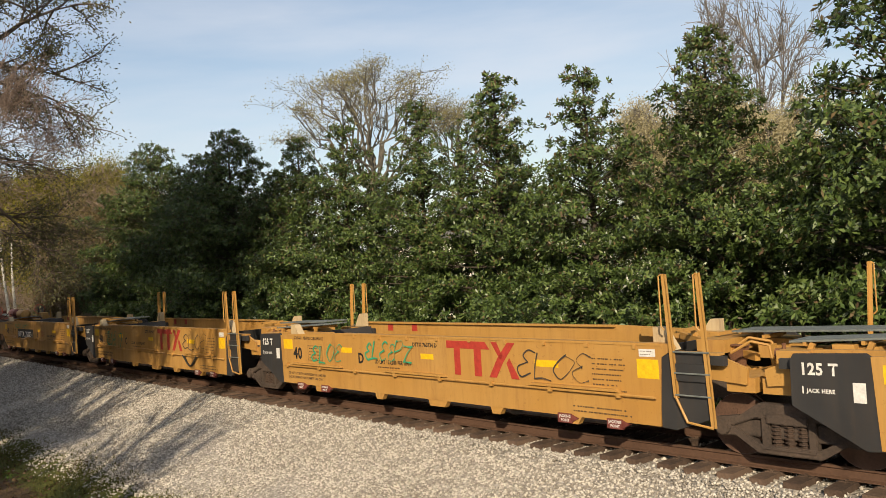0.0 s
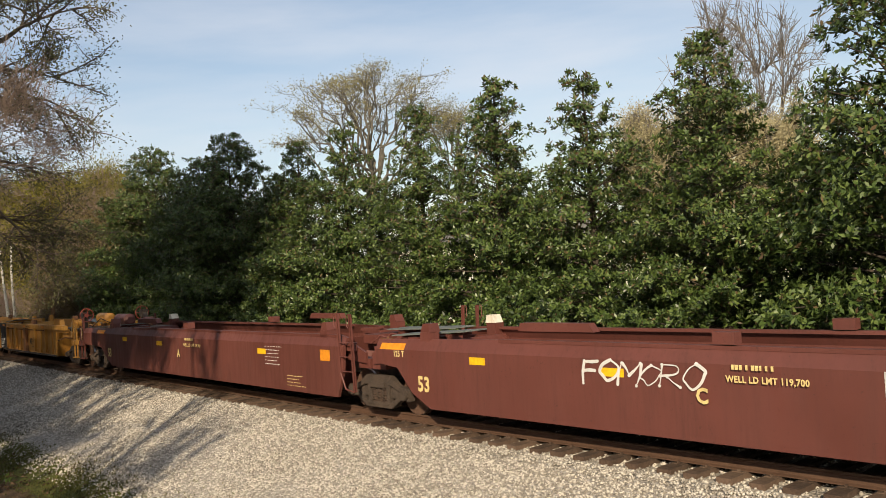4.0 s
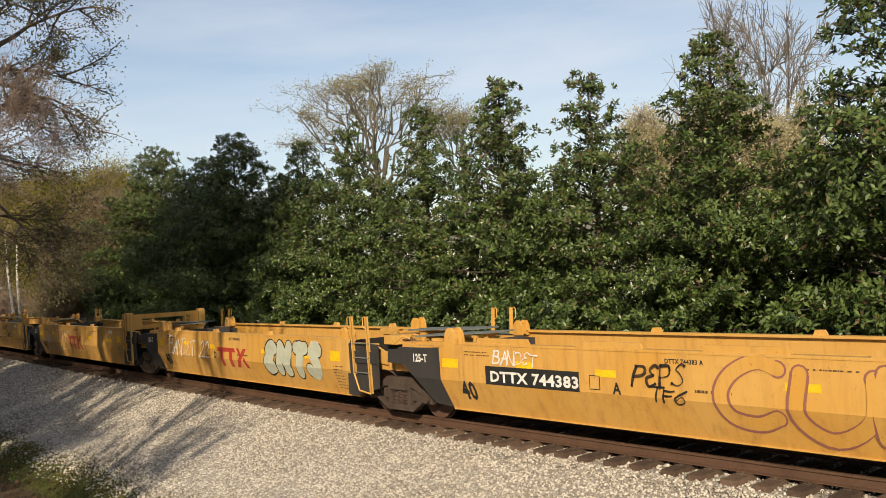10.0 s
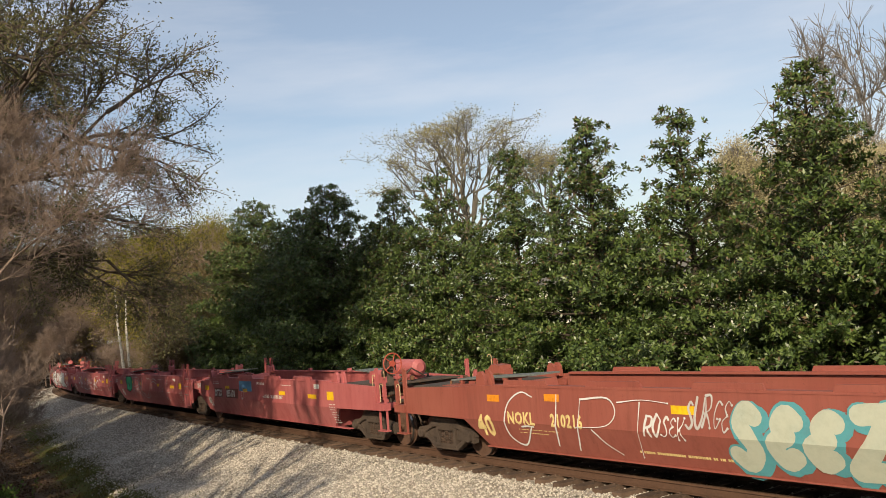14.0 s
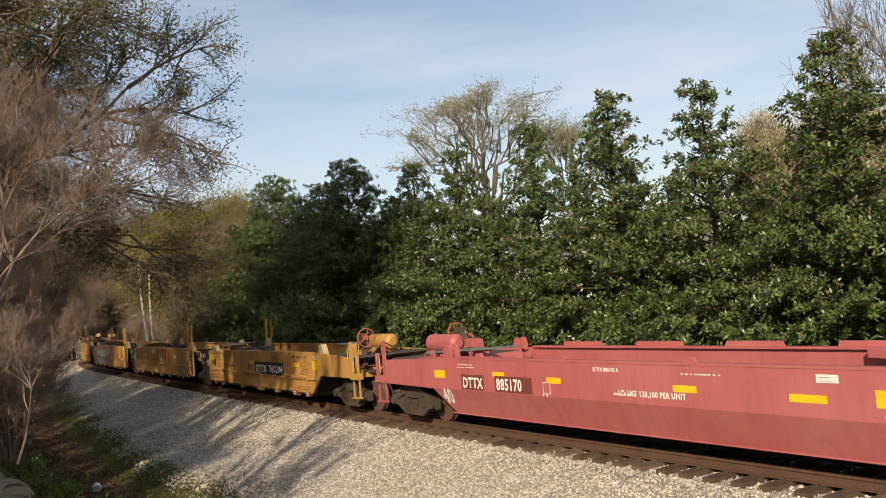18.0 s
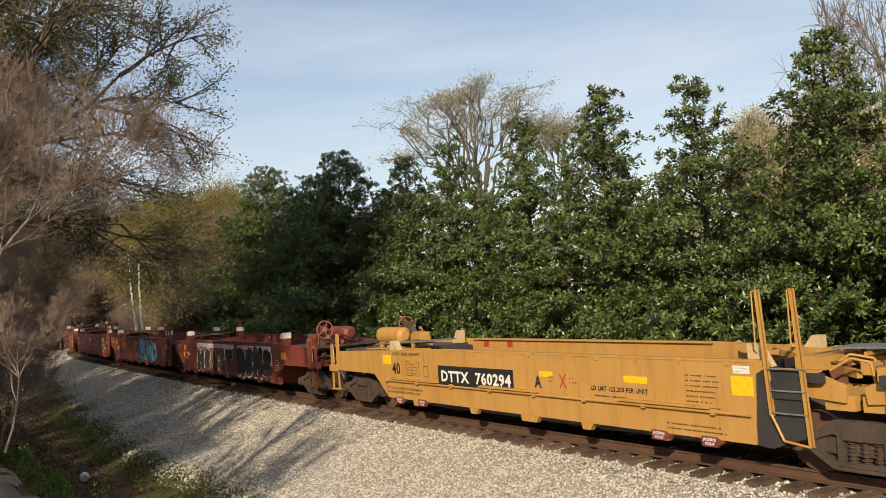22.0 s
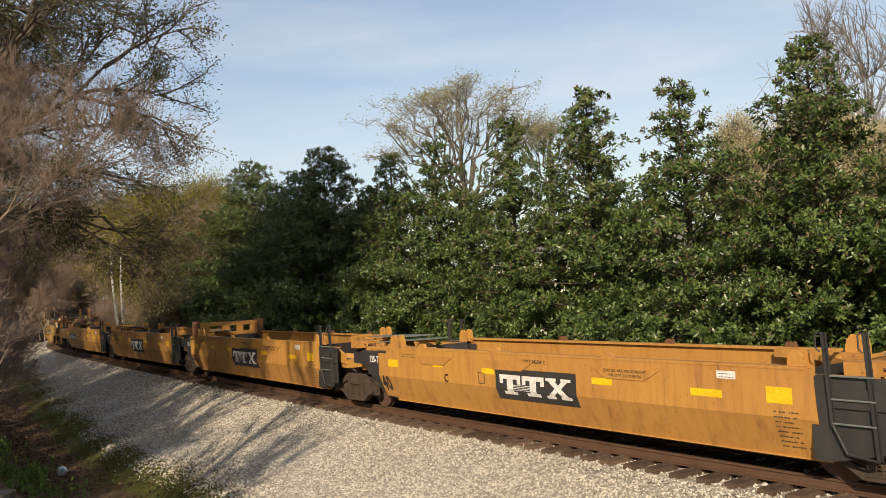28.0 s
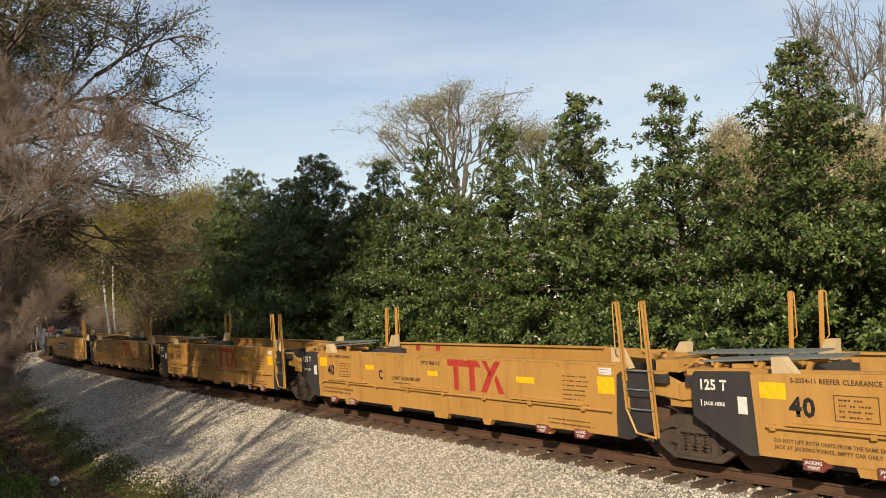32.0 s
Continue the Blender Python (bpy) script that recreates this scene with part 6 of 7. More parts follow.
u[1].piece("B", 7.92, 0.50, 1.05, 1.02, SPRAY["blue"], SPRAY["sky"], None, 95, 0.075); u[1].piece("U", 8.9, 0.42, 0.85, 1.08, SPRAY["sky"], SPRAY["blue"], None, 104, 0.08); u[1].piece("N", 9.7, 0.48, 0.95, 1.04, SPRAY["blue"], SPRAY["sky"], None, 105, 0.08); u[1].piece("D", 10.6, 0.42, 1.0, 1.06, SPRAY["sky"], SPRAY["blue"], None, 106, 0.08); u[1].tag("BUNDY", 6.85, 1.02, 1.0, 0.24, SPRAY["sky"], 96); u[1].tag("WNL", 7.0, 0.68, 0.8, 0.26, SPRAY["sky"], 99); u[1].tag("8", 3.17, 1.0, 0.42, 0.5, SPRAY["black"], 97, 0.01); u[1].tag("A", 3.05, 0.58, 0.7, 0.55, SPRAY["black"], 107, 0.01); u[1].tag("O", 3.21, 0.72, 0.36, 0.3, SPRAY["black"], 108, 0.01)
u[2].disc(12.25, 1.08, 0.46, CREAM); u[3].disc(12.25, 1.08, 0.46, CREAM); u[4].disc(12.25, 1.08, 0.46, CREAM)
u[3].tag("BUND", 9.3, 1.2, 1.1, 0.3, SPRAY["silver"], 98); u[3].tag("WNL", 9.9, 0.85, 1.0, 0.32, SPRAY["silver"], 100)
# 9: smooth yellow car with black boards
u = car(507.6, 5, 14.62, YELLOW_D, "sun-bleached yellow steel well car unit with rust runs", BLACK, "c", style="raised", shift=-0.15, nudge=(-0.3, -0.55, 0.1, 0.1, -0.18))
marks_c(u, "DTTX 742524", "ACDEB", (0, 4), board="white")
u[2].cross_frame(1.8, 1.62, 2.17)
u[3].tag("ASERO", 2.6, 1.22, 1.15, 0.34, SPRAY["black"], 101, 0.012); u[3].tag("2018", 3.0, 1.02, 0.7, 0.22, SPRAY["black"], 103, 0.01); u[4].tag("ASERO", 3.2, 1.28, 1.0, 0.25, SPRAY["black"], 102)
# 10: tan-yellow car
u = car(584.5, 5, 14.45, YELLOW_A, A_LABEL, BLACK, "a", nudge=(0.38, -0.05, 0, 0, 0))
marks_a(u, "DTTX 760616", "BCDEA", (0, 4))
# 11: dull blue-grey car at the tail
u = car(660.4, 3, 14.5, BLUE_GREY, "dull blue-grey steel well car unit", BLACK, "c")

SPEED = 18.45


def motions():
    """The whole train rolls along the line at an even speed."""
    times = [0, 1 / 30, 2 / 30] + [0.5 * k for k in range(1, 64)] + [32 - 2 / 30, 32 - 1 / 30, 32]
    for ob, c in units:
        half = 7.2
        rows = []
        for t in times:
            s = c - SPEED * t
            a, b = bed(s + half), bed(s - half)
            d = b.translation - a.translation
            m = (Matrix.Translation((a.translation + b.translation) / 2)
                 @ Matrix.Rotation(math.atan2(d.y, d.x), 4, "Z") @ Matrix.Rotation(radians(-BANK), 4, "X"))
            rows.append((t, m))
        walk(ob, rows)
    for ob, c in trucks:
        walk(ob, [(t, bed(c - SPEED * t)) for t in times])
        # each wheelset rolls while its truck is near
        t0, t1 = max(0.0, (c - 62) / SPEED), min(32.0, (c + 4) / SPEED)
        if t1 <= t0:
            continue
        beats = sorted({0.0, 32.0} | {k / 30 for k in range(math.ceil(t0 * 30), math.floor(t1 * 30) + 1)})
        for w in ob.children:
            if w.name.startswith("wheelset"):
                x = w.matrix_basis.translation.x
                walk(w, [(t, pose(x, 0, 0.457, 0, math.degrees(SPEED * (min(max(t, t0), t1) - t0) / 0.457), 0)) for t in beats])



# ---- plants ----
def leaf_material(name, dark, mid, light, rough=0.45, spec=0.5, thin=0.25):
    m, n, l, b = node_material(name, rough, 0.0, spec)
    g = n.new("ShaderNodeNewGeometry")
    co = n.new("ShaderNodeTexCoord")
    a = add(n, "TexNoise", Scale=0.9, Detail=3.0, Roughness=0.6); l.new(co.outputs["Object"], a.inputs["Vector"])
    k = n.new("ShaderNodeMath"); k.operation = "MULTIPLY_ADD"; k.inputs[1].default_value, k.inputs[2].default_value = 0.7, -0.1
    l.new(g.outputs["Random Per Island"], k.inputs[0])
    s = n.new("ShaderNodeMath"); s.operation = "MULTIPLY_ADD"; s.inputs[1].default_value = 0.45
    l.new(a.outputs["Fac"], s.inputs[0]); l.new(k.outputs[0], s.inputs[2])
    r = ramp(n, (0.12, dark), (0.5, mid), (0.92, light)); l.new(s.outputs[0], r.inputs["Fac"])
    l.new(r.outputs["Color"], b.inputs["Base Color"])
    if thin:
        t = n.new("ShaderNodeBsdfTranslucent"); mx = n.new("ShaderNodeMixShader"); mx.inputs["Fac"].default_value = thin
        l.new(r.outputs["Color"], t.inputs["Color"])
        l.new(b.outputs["BSDF"], mx.inputs[1]); l.new(t.outputs["BSDF"], mx.inputs[2])
        l.new(mx.outputs["Shader"], n["Material Output"].inputs["Surface"])
    return m


MAGNOLIA_LEAF = leaf_material("glossy_magnolia_leaf", (0.026, 0.046, 0.012), (0.067, 0.108, 0.025), (0.147, 0.194, 0.054), 0.40, 0.42, 0.10)
BRONZE_LEAF = leaf_material("bronze_magnolia_leaf", (0.060, 0.038, 0.018), (0.115, 0.080, 0.036), (0.18, 0.14, 0.07), 0.55, 0.35, 0.08)
OAK_LEAF = leaf_material("dull_olive_leaf", (0.065, 0.066, 0.032), (0.125, 0.128, 0.058), (0.22, 0.19, 0.075), 0.6, 0.3, 0.35)
BUD_OLIVE = leaf_material("olive_spring_bud", (0.20, 0.18, 0.075), (0.31, 0.275, 0.12), (0.42, 0.37, 0.18), 0.8, 0.2, 0.35)
BUD_GOLD = leaf_material("golden_spring_bud", (0.34, 0.30, 0.17), (0.46, 0.41, 0.25), (0.58, 0.53, 0.36), 0.8, 0.2, 0.35)
SPRING_LEAF = leaf_material("yellow_green_spring_leaf", (0.11, 0.10, 0.026), (0.22, 0.20, 0.042), (0.38, 0.34, 0.07), 0.7, 0.25, 0.4)
BROWN_BUD = leaf_material("brown_olive_bud", (0.11, 0.085, 0.045), (0.19, 0.15, 0.075), (0.29, 0.24, 0.10), 0.8, 0.2, 0.35)
DRY_LEAF = leaf_material("dry_brown_leaf", (0.12, 0.06, 0.03), (0.22, 0.11, 0.05), (0.32, 0.18, 0.09), 0.8, 0.2, 0.3)
WEED_LEAF = leaf_material("bright_weed_leaf", (0.05, 0.09, 0.015), (0.10, 0.17, 0.03), (0.18, 0.26, 0.06), 0.6, 0.3, 0.3)
BARK = mottled("grey_brown_bark", (0.055, 0.042, 0.034), (0.16, 0.125, 0.10), 5.0, 0.9, 0.5, 22)
TWIG = mottled("brown_twig_bark", (0.145, 0.108, 0.088), (0.34, 0.256, 0.206), 5.0, 0.9, 0.3, 22)
GREY_BARK = mottled("dull_grey_bark", (0.085, 0.075, 0.058), (0.19, 0.17, 0.135), 5.0, 0.9, 0.3, 22)
PALE_BARK = mottled("pale_grey_bark", (0.13, 0.115, 0.10), (0.27, 0.24, 0.21), 5.0, 0.9, 0.3, 22)


def leaves_mesh(name, at, way, length, width, material, seed, face=None):
    """Folded leaves: one four-cornered blade at each place, pointing its way."""
    g = np.random.default_rng(seed)
    n = len(at)
    way = way / np.maximum(np.linalg.norm(way, axis=1, keepdims=True), 1e-6)
    aside = np.cross(way, g.normal(size=(n, 3)) + (0 if face is None else face))
    aside /= np.maximum(np.linalg.norm(aside, axis=1, keepdims=True), 1e-6)
    up = np.cross(aside, way)
    ln = (length * g.uniform(0.7, 1.25, n))[:, None]
    wd = (width * g.uniform(0.75, 1.2, n))[:, None] / 2
    sag = ln * g.uniform(-0.05, 0.18, n)[:, None]
    mid = at + way * ln * 0.5
    v = np.stack([at, mid + aside * wd + up * sag, at + way * ln, mid - aside * wd + up * sag], 1).reshape(-1, 3)
    me = bpy.data.meshes.new(name)
    me.vertices.add(4 * n); me.loops.add(4 * n); me.polygons.add(n)
    me.vertices.foreach_set("co", v.astype(np.float32).ravel())
    me.loops.foreach_set("vertex_index", np.arange(4 * n, dtype=np.int32))
    me.polygons.foreach_set("loop_start", np.arange(0, 4 * n, 4, dtype=np.int32))
    me.materials.append(material)
    me.update(calc_edges=True)
    return me


def twigs_mesh(name, segs, material, sides=4):
    """Tapered limbs: segs are rows of start, end and two radii."""
    a = np.array([s[0] for s in segs]); b = np.array([s[1] for s in segs])
    r1 = np.array([s[2] for s in segs]); r2 = np.array([s[3] for s in segs])
    d = b - a
    d /= np.maximum(np.linalg.norm(d, axis=1, keepdims=True), 1e-6)
    ref = np.where(abs(d[:, 2:3]) > 0.9, np.array([[1.0, 0, 0]]), np.array([[0, 0, 1.0]]))
    u = np.cross(d, ref); u /= np.linalg.norm(u, axis=1, keepdims=True)
    w = np.cross(d, u)
    ang = 2 * np.pi * np.arange(sides) / sides
    ring = u[:, None] * np.cos(ang)[None, :, None] + w[:, None] * np.sin(ang)[None, :, None]
    v = np.concatenate([a[:, None] + ring * r1[:, None, None], b[:, None] + ring * r2[:, None, None]], 1).reshape(-1, 3)
    k = np.arange(len(segs))[:, None] * 2 * sides
    i = np.arange(sides)[None, :]
    f = np.stack([k + i, k + (i + 1) % sides, k + (i + 1) % sides + sides, k + i + sides], 2).reshape(-1, 4)
    me = bpy.data.meshes.new(name)
    me.vertices.add(len(v)); me.loops.add(f.size); me.polygons.add(len(f))
    me.vertices.foreach_set("co", v.astype(np.float32).ravel())
    me.loops.foreach_set("vertex_index", f.astype(np.int32).ravel())
    me.polygons.foreach_set("loop_start", np.arange(0, f.size, 4, dtype=np.int32))
    me.materials.append(material)
    me.update(calc_edges=True)
    return me


def magnolia(H, R, seed, taper=0.7, boughs=118):
    """A cone of boughs that end in flat pads of glossy rosettes, with dark gaps between the pads."""
    g = np.random.default_rng(seed)
    t = thing("magnolia_tree", "tall conical evergreen magnolia with dense glossy leaves", "tree", "magnolias in a row behind the track")
    segs, at, way, face = [], [], [], []
    lean = g.uniform(-0.2, 0.2, 2)
    spine = lambda q: np.array([lean[0] * q + 0.10 * math.sin(3 * q + seed), lean[1] * q, q * H])
    for k in range(12):
        q, p = k / 12, (k + 1) / 12
        segs.append((spine(q), spine(p), 0.16 * (1 - q) + 0.02, 0.16 * (1 - p) + 0.02))

    def rosettes(c, axis):
        """Leaves that stand round the tips of twigs; c and axis hold one row for each twig."""
        n = 13
        axis = axis / np.linalg.norm(axis, axis=1, keepdims=True)
        u = np.cross(axis, g.normal(size=axis.shape)); u /= np.linalg.norm(u, axis=1, keepdims=True)
        v = np.cross(axis, u)
        a = 2.4 * np.arange(n)[None, :, None] + g.uniform(0, 6, (len(c), 1, 1))
        rad = u[:, None] * np.cos(a) + v[:, None] * np.sin(a)
        rise = np.linspace(0.0, 1.2, n)[None, :, None] + g.normal(size=(len(c), n, 1)) * 0.15
        ax = axis[:, None]
        at.append((c[:, None] + ax * 0.07 * rise + g.normal(size=rad.shape) * 0.025).reshape(-1, 3))
        way.append((rad + ax * rise * 0.75 + g.normal(size=rad.shape) * 0.18).reshape(-1, 3))
        face.append((ax * 1.6 - rad * 0.5 + g.normal(size=rad.shape) * 0.3).reshape(-1, 3))
    bulge = [g.uniform(0.84, 1.14) for _ in range(9)]
    for k in range(boughs):
        q = 0.015 + 0.965 * ((k + g.uniform(0, 1)) / boughs) ** 1.12
        az = k * 2.399 + g.uniform(-0.6, 0.6)
        lump = bulge[int(q * 8.99)] * (1 + 0.12 * math.sin(2 * az + 9 * q + seed))
        reach = R * (min(1.0, 0.86 + 0.9 * q) * (1 - q) ** taper * lump * g.uniform(0.72, 1.12) + 0.035)
        o = spine(q)
        d = np.array([math.cos(az), math.sin(az), 0.05 + 0.5 * q + g.uniform(-0.18, 0.22)])
        d /= np.linalg.norm(d)
        segs.append((o, o + d * reach, 0.035 * (1 - q) + 0.012, 0.008))
        for j in range(max(1, round(reach * 1.25))):
            f = 1.0 if j == 0 else g.uniform(0.42, 0.98)
            aside = np.array([-d[1], d[0], 0.0]) * g.normal() * (0.0 if j == 0 else 0.16 * reach)
            c = o + d * reach * f + aside + np.array([0, 0, g.normal() * 0.12])
            if j:
                segs.append((o + d * reach * f * 0.6, c, 0.014, 0.007))
            size = g.uniform(0.75, 1.2) * (0.13 + 0.125 * reach ** 0.8)
            n = max(4, int(11 * (size / 0.32) ** 1.5))
            p = g.normal(size=(n, 3)) * np.array([size, size, size * 0.42]) * 0.72
            rosettes(c + p, d * 0.75 + np.array([0, 0, 0.6]) + p / size * 0.7 + g.normal(size=(n, 3)) * 0.22)
    rosettes(spine(0.97) + g.normal(size=(12, 3)) * np.array([0.17, 0.17, 0.12]), np.array([0, 0, 1.0]) + g.normal(size=(12, 3)) * 0.5)
    n = 4200                      # inner leaves near the trunk
    q = g.uniform(0.0, 0.86, n)
    a = g.uniform(0, 2 * np.pi, n)
    rr = R * (1 - q) ** taper * g.uniform(0.05, 0.55, n)
    at.append(np.stack([rr * np.cos(a), rr * np.sin(a), q * H], 1)); way.append(g.normal(size=(n, 3))); face.append(g.normal(size=(n, 3)))
    at, way, face = np.concatenate(at), np.concatenate(way), np.concatenate(face)
    at[:, 2] = np.maximum(at[:, 2], 0.05)
    rusty = g.uniform(size=len(at)) < 0.05 + 0.22 * np.clip(at[:, 2] / H - 0.35, 0, 1)
    part("trunk", twigs_mesh("trunk", segs, SHADED_BARK, 5), None, t)
    part("crown", leaves_mesh("crown", at[~rusty], way[~rusty], 0.145, 0.062, MAGNOLIA_LEAF, seed, face[~rusty]), None, t)
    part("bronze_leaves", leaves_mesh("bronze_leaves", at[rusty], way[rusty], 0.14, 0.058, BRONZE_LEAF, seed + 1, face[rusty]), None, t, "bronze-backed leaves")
    return t


def branching(base, height, spread, seed, levels=5, kids=(3, 4), start_r=0.14, trunk=0.3, lift=0.25, wave=0.16, upward=0.0, shrink=0.66):
    """Limbs that fork again and again. Gives the segments and the twig tips with their ways."""
    g = np.random.default_rng(seed)
    segs, tips = [], []

    def limb(p, d, length, r, level):
        steps = 3
        q = p
        for k in range(steps):
            d = d + g.normal(size=3) * wave + np.array([0, 0, upward])
            d = d / np.linalg.norm(d)
            e = q + d * length / steps
            segs.append((q, e, r * (1 - 0.22 * k), r * (1 - 0.22 * (k + 1))))
            if level > 0 and k >= (1 if level == levels else 0):
                for _ in range(1 if level == levels else g.integers(1, 3)):
                    nd = d + g.normal(size=3) * spread
                    nd[2] += lift
                    limb(e, nd / np.linalg.norm(nd), length * shrink * g.uniform(0.65, 1.1), r * 0.55, level - 1)
            q = e
        if level > 0:
            for _ in range(g.integers(*kids)):
                nd = d + g.normal(size=3) * spread
                nd[2] += lift
                limb(q, nd / np.linalg.norm(nd), length * shrink * g.uniform(0.7, 1.15), r * 0.6, level - 1)
        else:
            tips.append((q, d))
    limb(np.array(base, float), np.array([0, 0, 1.0]), height * trunk, start_r, levels)
    return segs, tips


def fit_height(segs, tips, height):
    top = max(s[1][2] for s in segs)
    k = height / top
    return [(a * k, b * k, r1, r2) for a, b, r1, r2 in segs], [(p * k, d) for p, d in tips]


def spring_tree(height, seed, label, bud, n_bud=6, size=0.09, levels=4, spread=0.62, bark=BARK, cloud=0.35, trunk=0.34, lift=0.22, twig_r=0.15, minimum=0.011, name="bare_tree", width=0.0):
    t = thing(name, label, "tree")
    segs, tips = branching((0, 0, 0), height, spread, seed, levels, start_r=twig_r, trunk=trunk, lift=lift)
    segs, tips = fit_height(segs, tips, height)
    if width:                    # spread the crown to its breadth
        far = sorted(math.hypot(q[0], q[1]) for q, _ in tips)[int(0.97 * len(tips))]
        k = np.array([width / 2 / far, width / 2 / far, 1.0])
        segs, tips = [(a * k, b * k, r1, r2) for a, b, r1, r2 in segs], [(q * k, d) for q, d in tips]
    segs = [(a, b, max(r1, minimum), max(r2, minimum * 0.8)) for a, b, r1, r2 in segs]
    part("trunk", twigs_mesh("trunk", [q for q in segs if q[2] > 0.03], bark, 5), None, t)
    part("twig_work", twigs_mesh("twig_work", [q for q in segs if q[2] <= 0.03], bark, 3), None, t)
    if n_bud:
        g = np.random.default_rng(seed + 1)
        p = np.repeat(np.array([q for q, _ in tips]), n_bud, 0)
        d = np.repeat(np.array([q for _, q in tips]), n_bud, 0)
        part("crown", leaves_mesh("crown", p + g.normal(size=p.shape) * cloud, d + g.normal(size=p.shape) * 0.8, size, size * 0.62, bud, seed), None, t)
    return t


def stand_at(t, x, y, turn=0.0, sink=0.1, size=1.0):
    t.matrix_basis = pose(x, y, ground_z(x, y) - sink, 0, 0, turn)
    if size != 1.0:
        t.scale = (size,) * 3
    return t


def by_bearing(az, d):
    return d * math.sin(radians(az)), d * math.cos(radians(az))


# the magnolia row: arc length, distance beyond the near rail, height, spread
forms = [magnolia(9.8, 3.8, 11, 0.95, 155), magnolia(9.4, 3.7, 23, 1.0, 150), magnolia(10.2, 3.8, 37, 0.93, 160), magnolia(9.2, 3.7, 51, 0.96, 150), magnolia(11.2, 4.6, 64, 0.64, 200)]
BASES = (9.8, 9.4, 10.2, 9.2, 11.2)
ROW = [(2.6, 8.8, 10.8, 2), (6.6, 8.6, 11.6, 1), (11.1, 8.0, 9.6, 0), (15.0, 8.1, 9.3, 3), (19.0, 8.0, 10.1, 1), (23.2, 8.1, 9.9, 2), (27.9, 8.0, 9.9, 3), (31.6, 8.1, 9.9, 0),
       (34.4, 8.6, 8.9, 1), (38.2, 8.0, 11.1, 4), (42.6, 8.4, 10.6, 4), (48.6, 8.2, 12.0, 4), (54.5, 9.5, 9.0, 1),
       (13.0, 10.8, 7.6, 2), (21.0, 10.9, 7.8, 0), (29.4, 10.8, 7.8, 1), (8.8, 10.6, 8.0, 3), (45.0, 11.0, 9.6, 3)]
used = set()
for k, (s, off, hh, f) in enumerate(ROW):
    x, y, _ = rail_at(s, off)
    t = copy_thing(forms[f], Matrix()) if f in used else forms[f]
    used.add(f)
    stand_at(t, x, y, 77.0 * k, 0.1, hh / BASES[f])

# spring trees and bare trees behind the row
def dome_tree(height, width, seed, label, bud, lobes=16, each=6, size=0.12, n_bud=9):
    """A spreading tree: crooked limbs leave a tall stem for the lobes of a layered crown, with buds on the outer twigs only."""
    t = thing("bare_tree", label, "tree")
    g = np.random.default_rng(seed)
    segs, tips = [], []

    def limb(p, q, r1, r2, bow, n=5, kink=0.05):
        p, q = np.array(p), np.array(q)
        out, last, length = [], p, np.linalg.norm(q - p)
        for k in range(1, n + 1):
            f = k / n
            e = p + (q - p) * f + np.array([0, 0, bow * math.sin(math.pi * f)]) + (g.normal(size=3) * kink * length if k < n else 0)
            segs.append((last, e, r1 + (r2 - r1) * (f - 1 / n), r1 + (r2 - r1) * f))
            last = e
            out.append(e)
        return out
    stem = limb((0, 0, 0), (0.5, 0.2, height * 0.84), 0.30, 0.06, 0, 12, 0.012)
    for k in range(lobes):
        a = 2.399 * k + g.uniform(-0.3, 0.3)
        f = math.sqrt((k + 0.3) / lobes)
        rad = width / 2 * f * g.uniform(0.80, 1.0)
        top = height * (0.64 + 0.34 * math.sqrt(max(0.0, 1 - f * f * 0.92))) * g.uniform(0.93, 1.03)
        c = np.array([rad * math.cos(a), rad * math.sin(a), top - 0.8])
        o = stem[int(np.clip(round(12 * (0.40 + 0.30 * (1 - f))), 3, 9))]
        main = limb(o, c, 0.10, 0.035, 0.5 * f, 7, 0.045)
        for m in range(each):
            e = g.normal(size=3) * np.array([0.072, 0.072, 0.020]) * width
            twig = limb(main[int(g.integers(3, 6))], c + e, 0.035, 0.016, 0.25, 5, 0.06)
            for _ in range(9):
                b = twig[int(g.integers(2, 5))]
                w = g.normal(size=3) * np.array([0.50, 0.50, 0.22]) + np.array([0, 0, 0.2])
                fine = limb(b, b + w, 0.013, 0.009, 0.1, 2)
                tips.append((fine[-1], w))
    part("trunk", twigs_mesh("trunk", [q for q in segs if q[2] > 0.03], GREY_BARK, 5), None, t)
    part("twig_work", twigs_mesh("twig_work", [q for q in segs if q[2] <= 0.03], GREY_BARK, 3), None, t)
    p = np.repeat(np.array([q for q, _ in tips]), n_bud, 0)
    d = np.repeat(np.array([q for _, q in tips]), n_bud, 0)
    part("crown", leaves_mesh("crown", p + g.normal(size=p.shape) * 0.20, d + g.normal(size=p.shape) * 0.8, size, size * 0.6, bud, seed), None, t)
    return t


olive = dome_tree(19.0, 14.0, 5, "tall spreading tree with olive-yellow spring buds", BUD_OLIVE, 24, 6)
stand_at(olive, *by_bearing(-4.6, 60), 40)
olive2 = dome_tree(16.8, 7.5, 8, "rounded tree with olive-yellow spring buds", BUD_OLIVE, 11, 6)
stand_at(olive2, *by_bearing(1.4, 64), 10)
gold = spring_tree(9.6, 12, "upright golden shrub with fine spring twigs", BUD_GOLD, 12, 0.085, 5, 0.36, PALE_BARK, 0.22, 0.20, 0.8, 0.10, 0.012, "golden_shrub")
stand_at(gold, *by_bearing(17.5, 41), 0)
gold2 = copy_thing(gold, Matrix()); stand_at(gold2, *by_bearing(22.6, 37), 120, 0.1, 1.08)
gold3 = copy_thing(gold, Matrix()); stand_at(gold3, *by_bearing(15.6, 45), 210, 0.1, 1.12)
gold4 = copy_thing(gold, Matrix()); stand_at(gold4, *by_bearing(13.2, 44), 300, 0.1, 0.95)
